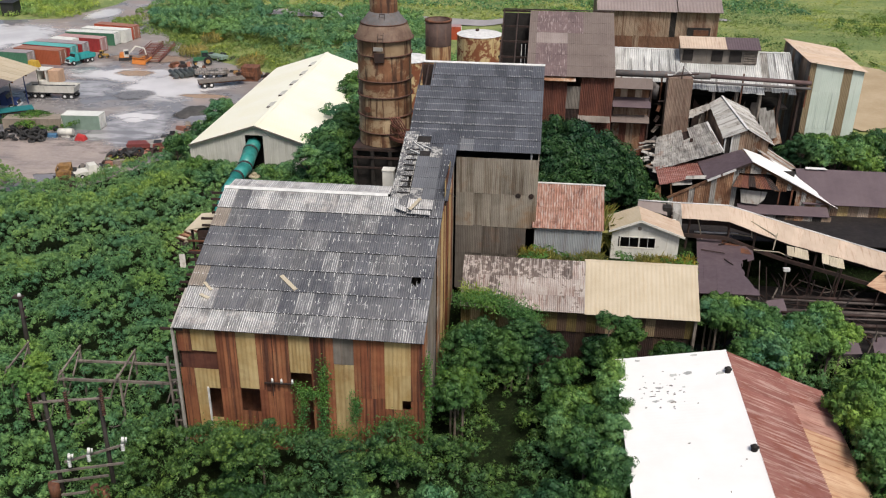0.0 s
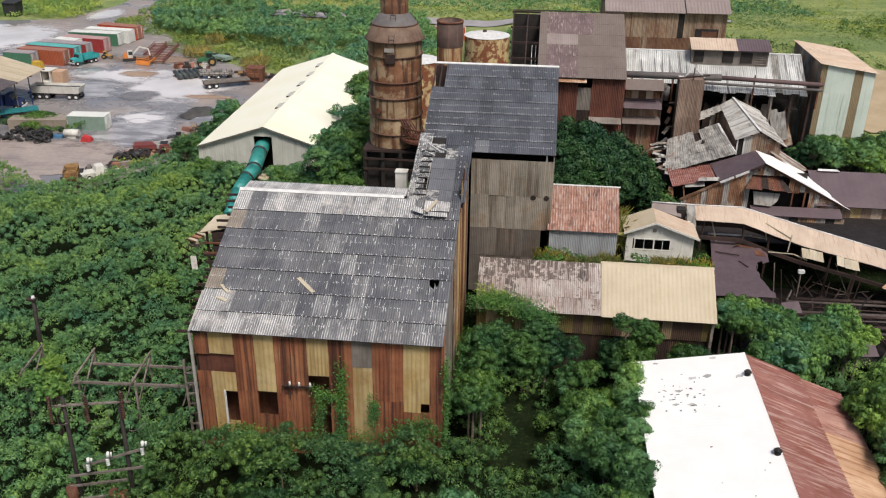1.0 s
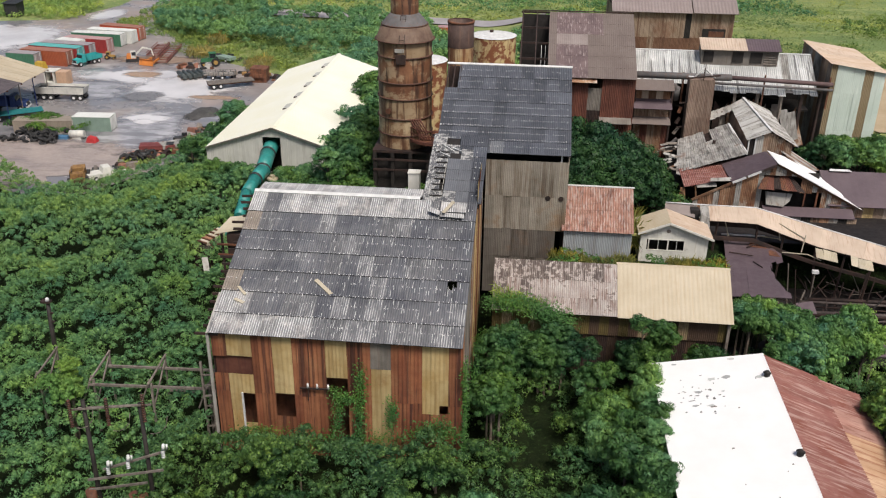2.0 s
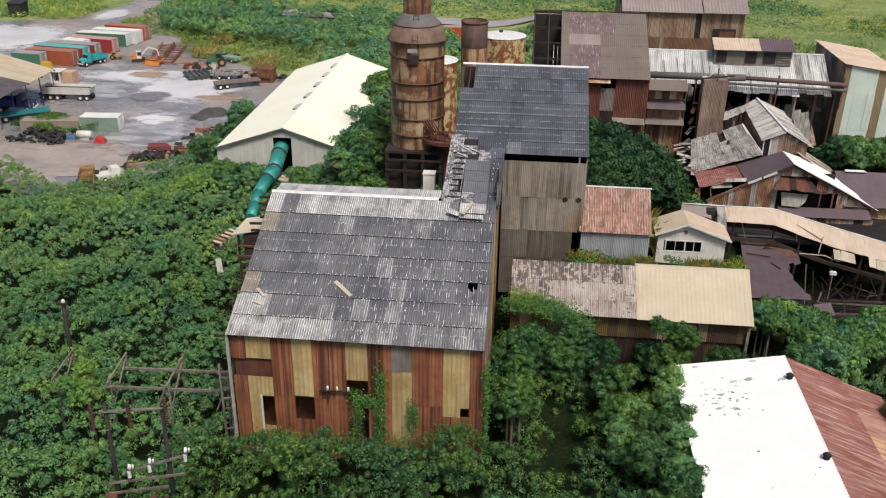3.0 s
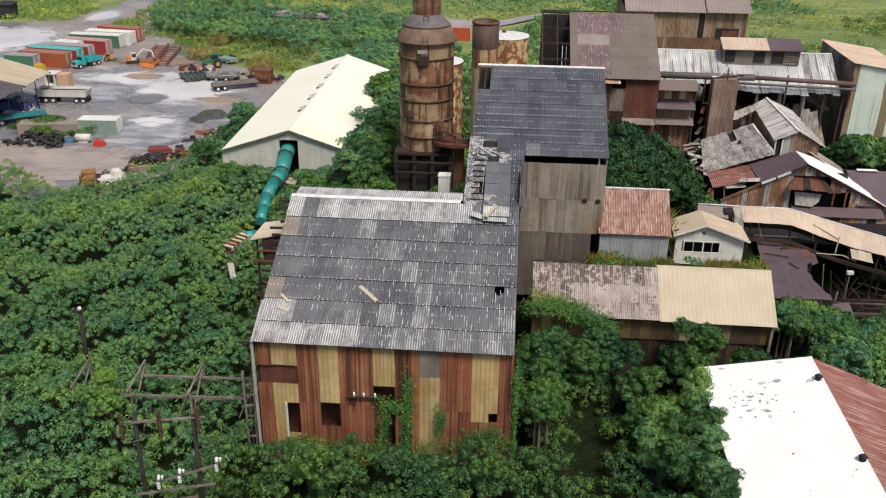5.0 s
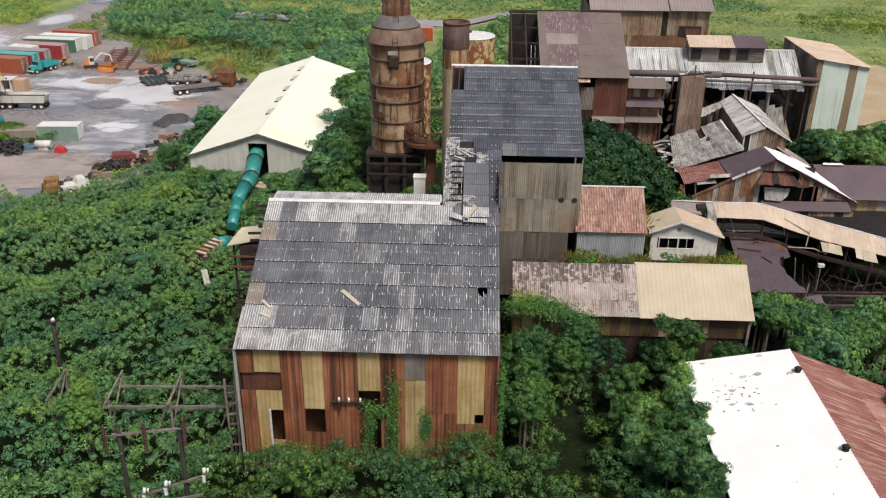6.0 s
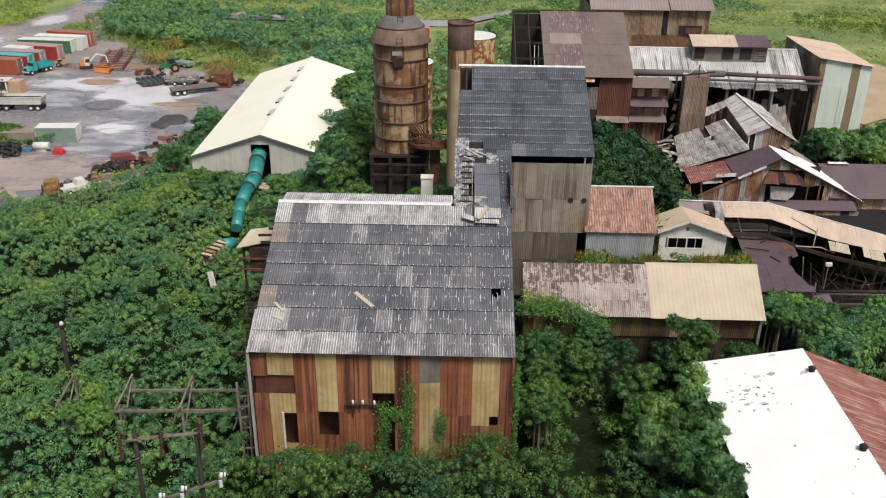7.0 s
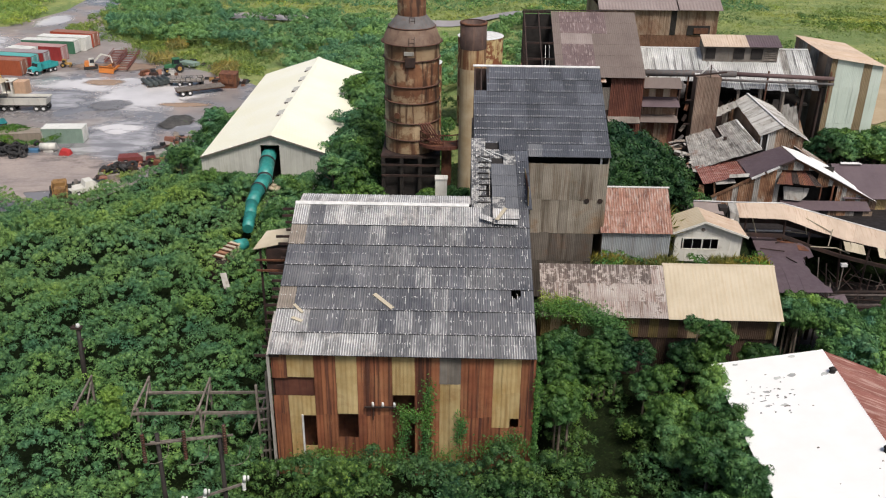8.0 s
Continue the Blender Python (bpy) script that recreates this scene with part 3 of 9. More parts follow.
    part("ridge_cap", g, M["asbestos_pale"], mill, "pale weathered ridge capping")
    g = ribbed((x1, 69.0, 11.2), (-1, 0, 0), (0, -1, 0.44), x1 - x0, 11.4, 0.3, 0.02)
    part("rear_roof", g, M["asbestos"], mill)
    # purlin ends beyond the left verge
    for k in range(20):
        c = Vector((x0, 45.7, 10.9)) + ROOF * (length * k / 19.5)
        g = Geo().beam(c + Vector((-rnd.uniform(0.35, 0.95), 0, rnd.uniform(-0.08, 0))), c + Vector((0.6, 0, 0)), 0.1, 0.16)
        part("purlin", g, M["dark_rust_and_shade"], mill)
    g = Geo().beam((x0 - 0.05, 45.55, 11.0), Vector((x0 - 0.05, 45.55, 11.0)) + ROOF * 3.2, 0.12, 0.14).beam((x0 - 0.08, 45.7, 2.0), (x0 - 0.08, 45.7, 10.95), 0.16, 0.16)
    part("corner_trim", g, M["concrete"], mill, "pale corner trim")

    # front wall: columns of rust-red and yellow sheets
    yw, zt, zb = 45.9, 10.98, 2.0
    cols = [(-21.62, -20.7, "r"), (-20.7, -19.1, "y1"), (-19.1, -17.78, "r"), (-17.78, -16.54, "y2"), (-16.54, -14.42, "r"), (-14.42, -13.08, "y3"),
            (-13.08, -11.6, "r"), (-11.6, -10.35, "g"), (-10.35, -8.42, "r"), (-8.42, -6.77, "y6"), (-6.77, -5.92, "r")]
    spec = {"r": [(2, 6.6, "wall_red"), (6.6, zt, "wall_red")], "y1": [(2.0, 5.2, "wall_yellow"), (5.2, 7.9, "wall_yellow"), (9.3, zt, "wall_yellow")], "y2": [(2.0, 4.9, "wall_red"), (6.7, 8.9, "wall_yellow"), (8.9, zt, "wall_yellow")],
            "y3": [(8.15, zt, "wall_yellow")], "g": [(2.0, 5.4, "wall_yellow"), (5.4, 9.0, "wall_yellow"), (9.0, zt, "wall_grey")],
            "y6": [(2.0, 5.9, "wall_orange"), (5.9, 8.4, "wall_yellow"), (8.4, zt, "wall_yellow")]}
    for a, b, kind in cols:
        n = max(1, round((b - a) / (0.5 if kind == "r" else 0.64)))
        w = (b - a) / n
        for i in range(n):
            for z0, z1, m in spec[kind]:
                if kind == "r" and a < -21 and z0 < 7 and z1 > 7:
                    z1, extra = 7.9, (9.22, zt)
                else:
                    extra = None
                if kind == "y1" and i == 1 and z0 == 5.2:
                    z0 = 6.55
                if kind == "y1" and i == 1 and z0 == 2.0:
                    z1 = 4.2
                if kind == "y6" and i == 2 and z0 == 5.9:
                    z0 = 6.6
                if m == "wall_red" and rnd.random() < 0.45:
                    m = "wall_orange"
                sheet("wall_sheet", mill, (a + w * i, yw + rnd.uniform(-0.02, 0.02), z0), (1, 0, 0), (0, 0, 1), w + 0.02, z1 - z0 + (0.08 if z1 < zt else 0), M[m], 0.26, 0.009, 0.012, 0.25)
                if extra:
                    sheet("wall_sheet", mill, (a + w * i, yw, extra[0]), (1, 0, 0), (0, 0, 1), w + 0.02, extra[1] - extra[0], M[m], 0.26, 0.009, 0.012, 0.25)
    g = Geo().box(-21.5, -19.05, yw + 0.16, yw + 0.24, 7.7, 9.45)
    part("recessed_panel", g, M["red_wall"], mill, "recessed dark red band")
    g = Geo().box(-19.98, -19.88, yw - 0.08, yw + 0.05, 3.6, 6.6)
    part("door_post", g, M["lichen"], mill, "pale post beside the opening")
    # floor-to-roof closing walls
    zr = 11.0 + 0.435 * (56.9 - 45.9)
    for x, nm in ((x0 + 0.05, "side_wall"), (x1 - 0.03, "side_wall")):
        step = 0.73
        n = int(23 / step)
        for i in range(n):
            y = 46.0 + step * i
            h = 10.85 + 0.435 * (min(y + step, 56.9) - 45.9) - 0.435 * max(0, y - 56.9)
            if x > -10 and i in (8,):
                continue
            m = M[rnd.choice(["wall_red", "wall_grey", "tower_wall", "rust_mix", "wall_yellow"])] if x > -10 else M["dark_rust_and_shade"]
            if x > -10 and y > 56.9:
                h = 17.2
            if x > -10 and y > 63.5:
                continue
            if x > -10:
                for z0, z1 in ((2.0, 7.0), (7.0, h)):
                    sheet("side_sheet", mill, (x, y, z0), (0, 1, 0), (0, 0, 1), step + 0.02, z1 - z0, m, 0.15, 0.022, 0.01, 0.3)
            else:
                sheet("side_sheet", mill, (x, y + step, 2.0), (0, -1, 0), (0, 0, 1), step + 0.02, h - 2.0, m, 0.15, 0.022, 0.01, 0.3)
    # Near-black rear wall and floor paint the shade seen through the openings.
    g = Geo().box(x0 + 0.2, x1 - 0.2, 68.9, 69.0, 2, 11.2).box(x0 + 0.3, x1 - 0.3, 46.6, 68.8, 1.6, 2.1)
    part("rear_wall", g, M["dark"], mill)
    part("inner_partition", Geo().box(x0 + 0.3, x1 - 0.3, 47.4, 47.5, 2, 8.6), M["rust"], mill, "rusty inner partition")
    # frame behind the openings
    for x in (-20.6, -18.4, -15.2, -10.0, -7.6):
        part("column", Geo().box(x - 0.12, x + 0.12, 46.2, 46.45, 2, 11.2), M["rust"], mill)
    for z in (3.0, 9.7):
        part("girt", Geo().box(-21.4, -6.1, 46.05, 46.2, z, z + 0.16), M["rust"], mill)
    for x, z in ((-15.6, 7.5), (-15.0, 7.5), (-14.3, 7.5)):
        g = Geo().tube((x, 45.75, z - 0.1), (x, 45.75, z + 0.18), 0.09, 0.06, 8)
        part("insulator", g, M["lichen"], mill, "white insulator")
    part("insulator_bar", Geo().beam((-16.1, 45.72, 7.35), (-14.1, 45.72, 7.38), 0.1).beam((-15.6, 45.75, 7.3), (-15.6, 45.75, 6.4), 0.06), M["dark_rust_and_shade"], mill)


build_mill()


M["pale_tan_sheet"] = weathered("pale_tan_torn_sheet", (0.42, 0.36, 0.26), (0.5, 0.44, 0.34), 0.8, vary=0.1)


def plank(a, b, w):
    lone("loose_plank", Geo().beam(a, b, w, 0.05), M["pale_tan_sheet"], "bleached loose plank lying on the grey roof", "plank", "planks on the roof")


def on_roof(x, y, up=0.1):
    return (x, y, 11.03 + 0.435 * (y - 45.55) + up)


plank(on_roof(-15.75, 49.75), on_roof(-14.55, 48.75), 0.3)
plank(on_roof(-20.6, 48.9), on_roof(-20.0, 48.35), 0.2)
plank(on_roof(-20.6, 48.0), on_roof(-19.95, 47.75), 0.25)
plank(on_roof(-8.1, 54.9, 0.75), on_roof(-7.5, 55.9, 0.75), 0.25)

# ---- gallery and tower ----
TROOF = Vector((0, 1, 0.49)).normalized()
GROOF = Vector((0, 1, 0.3)).normalized()


def build_tower():
    tower = thing("mill_tower", (-4.5, 68, 3.0), "tall mill tower with dark slate-grey sheet roof and stained walls", "tower building")
    L = Vector((0, 9.05, 9.05 * 0.49)).length

    def pick(i, j):
        if i < 1 and j > 4:
            return None
        return M["slate_light"] if (i, j) in ((4, 0),) else M["slate"]

    sheeting("roof_sheet", tower, (-9.55, 63.4, 17.25), (1, 0, 0), TROOF, 10.12, L, 10, 7, pick, pitch=0.15, amp=0.018, lift=0.035)
    g = Geo()
    for k in range(1, 14):
        for i in range(48):
            if rnd.random() < (0.1 if k in (4, 6) else 0.2 if k < 8 else 0.35):
                continue
            x = -9.45 + 0.206 * i + rnd.uniform(-0.03, 0.03)
            c = Vector((x, 63.4, 17.25)) + TROOF * (L * k / 14 + rnd.uniform(-0.04, 0.04))
            if x < -8.4 and k > 9:
                continue
            w, l = rnd.uniform(0.012, 0.026) * (1.6 if x < -6 and k < 7 else 1), rnd.uniform(0.03, 0.09)
            up = Vector((0, -0.49, 1)).normalized() * 0.075
            g.slab([c + up + Vector((-w, 0, 0)) - TROOF * l, c + up + Vector((w, 0, 0)) - TROOF * l, c + up + Vector((w, 0, 0)) + TROOF * l * 0.5, c + up + Vector((-w, 0, 0)) + TROOF * l * 0.5], 0.012)
    tagged(part("bolt_stain", g, M["lichen"], tower, "white-stained bolt heads"), kind="stuff")
    part("top_flashing", Geo().slab([(-9.6, 72.35, 21.72), (0.6, 72.35, 21.72), (0.6, 72.6, 21.8), (-9.6, 72.6, 21.8)], 0.06), M["lichen"], tower, "pale top flashing")
    # open bay at the top corner: rafters, darkened to hold the bay's shade
    for x in (-9.45, -8.95, -8.4):
        part("rafter", Geo().beam((x, 69.3, 20.05), (x, 72.4, 21.6), 0.1, 0.16), M["dark_rust_and_shade"], tower)
    # front wall sheets in three lifts with a dark gap under the eave
    z = [5.5, 8.7, 11.05, 13.8, 16.6]
    for j in range(4):
        for i in range(9):
            if i == 8 and j == 1:
                continue
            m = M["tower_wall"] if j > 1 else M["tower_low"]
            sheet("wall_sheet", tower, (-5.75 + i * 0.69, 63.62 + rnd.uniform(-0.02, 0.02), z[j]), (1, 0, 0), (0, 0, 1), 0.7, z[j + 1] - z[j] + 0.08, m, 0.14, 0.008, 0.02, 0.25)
    for x in (-0.95, 0.05):
        part("vent_hole", Geo().tube((x, 63.56, 13.75), (x, 63.62, 13.75), 0.21, 0.19, 9), M["dark_rust_and_shade"], tower, "dark round hole")
    part("eave_post", Geo().box(-0.15, -0.02, 63.75, 63.9, 16.5, 17.3), M["lichen"], tower)
    g = Geo().box(0.42, 0.5, 63.65, 72.4, 5.5, 17.2).add([(0.46, 63.65, 17.2), (0.46, 72.4, 17.2), (0.46, 72.4, 21.6)], [(0, 1, 2)])
    part("side_wall", g, M["tower_wall"], tower)
    part("side_wall", Geo().box(-9.6, -9.5, 63.65, 72.4, 3, 17.4), M["tower_wall"], tower)
    # Rear wall, bay wall and floor are near black to paint inner shade.
    part("rear_wall", Geo().box(-9.5, 0.4, 72.35, 72.5, 3, 21.5), M["dark_rust_and_shade"], tower)
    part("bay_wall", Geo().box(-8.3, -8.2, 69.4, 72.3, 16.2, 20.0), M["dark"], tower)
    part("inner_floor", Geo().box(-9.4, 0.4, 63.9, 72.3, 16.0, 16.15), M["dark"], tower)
    # gallery roof running down to the mill roof
    GL = Vector((0, 7.9, 7.9 * 0.3)).length

    def gpick(i, j):
        if (i, j) in ((1, 5), (1, 1)):
            return None
        return M["speckled"] if i < 2 else M["slate"]

    sheeting("gallery_sheet", tower, (-9.75, 56.7, 15.85), (1, 0, 0), GROOF, 4.1, GL, 4, 6, gpick, pitch=0.15, amp=0.022, jitter=0.8)
    # Near-black deck paints shade where gallery sheets are missing.
    part("gallery_deck", Geo().slab([(-9.7, 56.7, 15.6), (-5.8, 56.7, 15.6), (-5.8, 64.5, 17.9), (-9.7, 64.5, 17.9)], 0.1), M["dark"], tower)
    sheeting("monitor_sheet", tower, (-8.35, 55.2, 15.78), (1, 0, 0), GROOF, 1.75, 7.3, 2, 6, lambda i, j: M["asbestos_pale"] if j == 0 else M["speckled"] if (i, j) in ((0, 1), (1, 5)) else M["slate_mid"], pitch=0.15, amp=0.006, jitter=0.6, skip={(0, 5)})
    part("hanging_strip", Geo().slab([(-9.2, 55.3, 15.75), (-8.4, 55.1, 15.6), (-8.3, 55.4, 15.75), (-9.1, 55.7, 15.95)], 0.03).slab([(-8.3, 54.95, 15.55), (-6.7, 54.95, 15.5), (-6.7, 55.3, 15.72), (-8.3, 55.3, 15.78)], 0.03), M["asbestos_pale"], tower, "pale strip hanging from the eave")
    # Near-black body stands in for shade under the monitor roof.
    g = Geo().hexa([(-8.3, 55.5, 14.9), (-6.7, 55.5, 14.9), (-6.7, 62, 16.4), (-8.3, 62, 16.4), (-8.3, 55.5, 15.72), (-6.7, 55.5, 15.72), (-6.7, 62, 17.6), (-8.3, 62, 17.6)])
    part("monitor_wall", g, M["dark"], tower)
    g = Geo()
    for k in range(13):
        for i in range(13):
            x = -9.65 + 0.3 * i
            if rnd.random() < 0.3 or -9.3 < x < -6.5:
                continue
            c = Vector((x, 56.7, 15.85)) + GROOF * (GL * (k + 0.4) / 13 + rnd.uniform(-0.05, 0.05)) + Vector((0, -0.02, 0.06))
            w, l = rnd.uniform(0.02, 0.05), rnd.uniform(0.03, 0.09)
            g.slab([c + Vector((-w, 0, 0)) - GROOF * l, c + Vector((w, 0, 0)) - GROOF * l, c + Vector((w, 0, 0)) + GROOF * l, c + Vector((-w, 0, 0)) + GROOF * l], 0.012)
    tagged(part("bolt_stain", g, M["lichen"], tower, "white-stained bolt heads"), kind="stuff")
    for j in range(9):
        y, z = 57.3 + j * 0.62, 16.1 + j * 0.186
        part("batten", Geo().beam((-9.25 + rnd.uniform(-0.15, 0.1), y, z), (-8.45 + rnd.uniform(-0.1, 0.1), y, z), 0.1, 0.06), M["dark"], tower)
    part("batten_rail", Geo().beam((-8.5, 57.2, 16.05), (-8.48, 60.6, 17.1), 0.045, 0.04), M["concrete"], tower, "bleached rail beside the battens")
    for a, c in (((-9.1, 62.2, 17.6), (-8.2, 61.6, 17.45)), ((-8.9, 63.0, 17.9), (-8.0, 62.2, 17.65)), ((-8.3, 62.8, 17.8), (-7.4, 62.3, 17.65))):
        part("loose_lath", Geo().beam(a, c, 0.07, 0.04), M["lichen"], tower)


build_tower()


# ---- stack and chimney ----
def build_stack():
    st = thing("smokestack", (-15.35, 87.3, 2.0), "huge riveted smokestack of stained tan and rusted steel plate", "smokestack")
    x, y = -15.3, 87.3
    part("upper_shaft", Geo().lathe(x, y, [(1.36, 22.9), (1.36, 34.0), (1.25, 34.0), (1.25, 23.0)]), M["stack_rust"], st, "rusted upper shaft")
    part("upper_cone", Geo().lathe(x, y, [(2.25, 21.95), (1.4, 22.95), (1.36, 22.95)]), M["dark_slate"], st, "dark grey cone")
    part("lower_cone", Geo().lathe(x, y, [(2.85, 20.55), (2.28, 21.9), (2.2, 21.9)]), M["cone_brown"], st, "brown-grey cone")
    levels = [9.8, 11.2, 12.9, 14.9, 16.5, 19.0, 20.5]
    for k in range(6):
        m = M["stack_tan"] if k in (0, 1, 2, 5) else M["stack_rust"]
        part("shell_ring", Geo().lathe(x, y, [(2.68, levels[k]), (2.68, levels[k + 1])], 40), m, st)
    for z in levels[1:] + [21.92]:
        r = 2.85 if z > 20.4 and z < 21 else 2.68 if z < 21 else 2.2
        part("flange", Geo().lathe(x, y, [(r, z - 0.06), (r + 0.13, z - 0.05), (r + 0.13, z + 0.03), (r, z + 0.05)], 40), M["flange_rust"], st)
    part("inspection_hatch", Geo().box(x - 0.5, x + 0.45, y - 2.86, y - 2.5, 18.5, 19.4), M["dark_rust_and_shade"], st)
    part("name_plate", Geo().box(x - 0.6, x + 0.3, y - 2.78, y - 2.5, 19.6, 19.95), M["concrete"], st, "pale plate")
    part("porthole", Geo().tube((x - 1.3, y - 2.5, 13.7), (x - 1.35, y - 2.62, 13.7), 0.3, 0.3, 14), M["rust"], st)
    g = Geo()
    for s in (-0.25, 0.25):
        g.beam((x + 0.1 + s, y - 2.95, 20.5), (x + 0.1 + s, y - 1.5, 22.9), 0.06)
    for i in range(9):
        t = i / 8
        g.beam((x - 0.15, y - 2.95 + 1.45 * t, 20.5 + 2.4 * t), (x + 0.35, y - 2.95 + 1.45 * t, 20.5 + 2.4 * t), 0.04)
    part("ladder", g, M["dark_rust_and_shade"], st)
    # steel support platform
    g = Geo().box(x - 2.95, x + 2.9, y - 3.0, y + 3.0, 9.5, 9.75)
    part("platform", g, M["dark_rust_and_shade"], st, "dark rusty steel platform")
    # Steel columns in near-black pole tone, to paint shade under the platform.
    for px in np.linspace(x - 2.75, x + 2.7, 4):
        part("column", Geo().box(px - 0.18, px + 0.18, y - 3.0, y - 2.7, 2.0, 9.5), M["pole"], st)
    for z in (8.7, 7.6):
        part("girder", Geo().box(x - 2.9, x + 2.9, y - 3.1, y - 2.95, z, z + 0.2), M["dark_rust_and_shade"], st)
    # Near-black filler block stands in for the shade below the stack.
    part("base_housing", Geo().box(x - 2.6, x + 2.6, y - 2.4, y + 3.0, 2.0, 9.5), M["dark"], st)
    part("duct_post", Geo().box(x + 3.0, x + 4.0, y - 2.6, y - 1.6, 3.0, 10.4), M["rust"], st, "rust-red square duct")
    # curved balcony with rails
    g = Geo()
    ring = [(x + 3.2 + 2.6 * math.cos(a), y - 1.3 + 2.6 * math.sin(a)) for a in np.linspace(math.pi, 2 * math.pi, 13)]
    for z, r in ((10.9, 0.3), (11.6, 0.09), (12.2, 0.1)):
        for a, b in zip(ring, ring[1:]):
            g.beam((*a, z), (*b, z), r)
    for a in ring[::2]:
        g.beam((*a, 10.8), (*a, 12.2), 0.08)
    part("balcony_rail", g, M["red_wall"], st, "rust-red curved balcony rail")
    part("balcony_floor", Geo().slab([(*a, 10.85) for a in ring], 0.1), M["rust"], st)
    for k in range(5):
        a = (x + 2.3 + 0.25 * k, y - 2.6, 10.6)
        part("bent_pipe", Geo().pipe([a, (a[0] - 0.6, a[1] - 0.2, 11.6), (a[0] - 1.5, a[1] + 0.1, 13.0)], 0.07), M["red_wall"], st)


M["dark_slate"] = weathered("dark_cone_paint", (0.09, 0.085, 0.085), (0.15, 0.14, 0.14), 0.8, streak=(3, 3, 0.3), streak_col=(0.16, 0.08, 0.05), streak_amt=0.6, vary=0)
M["flange_rust"] = weathered("dark_flange_rust", (0.06, 0.03, 0.022), (0.12, 0.055, 0.034), 1.5, vary=0)
M["cone_brown"] = weathered("brown_cone_paint", (0.115, 0.07, 0.05), (0.2, 0.135, 0.095), 0.8, streak=(3, 3, 0.3), streak_col=(0.1, 0.05, 0.035), streak_amt=0.7, vary=0)
build_stack()


def build_chimney():
    ch = thing("round_chimney", (-9.45, 83.4, 2.0), "tall round tan chimney with a dark rusted top", "chimney")
    part("shaft", Geo().lathe(-9.45, 83.4, [(1.2, 2.0), (1.2, 19.0)]), M["chimney_tan"], ch, "tan painted shaft")
    part("stained_band", Geo().lathe(-9.45, 83.4, [(1.21, 18.9), (1.21, 20.75)]), M["chimney_band"], ch, "rust-stained orange band")
    part("rusted_top", Geo().lathe(-9.45, 83.4, [(1.23, 20.7), (1.23, 23.05), (1.1, 23.05), (1.1, 19.0), (0.0, 19.0)]), M["chimney_top"], ch, "dark rusted top")
    part("rim", Geo().lathe(-9.45, 83.4, [(1.23, 22.9), (1.27, 22.92), (1.27, 23.1), (1.1, 23.1)]), M["rust"], ch)


M["chimney_tan"] = weathered("stained_tan_paint", (0.42, 0.3, 0.17), (0.52, 0.42, 0.28), 0.6, streak=(2.4, 2.4, 0.12), streak_col=(0.24, 0.12, 0.05), streak_amt=0.8, vary=0)
M["chimney_band"] = weathered("orange_stained_paint", (0.36, 0.2, 0.09), (0.5, 0.36, 0.2), 0.7, streak=(2.4, 2.4, 0.15), streak_col=(0.15, 0.05, 0.02), streak_lo=0.48, streak_hi=0.58, streak_amt=0.9, vary=0)
M["chimney_top"] = weathered("rusted_chimney_top", (0.05, 0.028, 0.023), (0.09, 0.055, 0.045), 0.8, streak=(2.4, 2.4, 0.3), streak_col=(0.2, 0.11, 0.07), streak_amt=0.6, vary=0)
build_chimney()


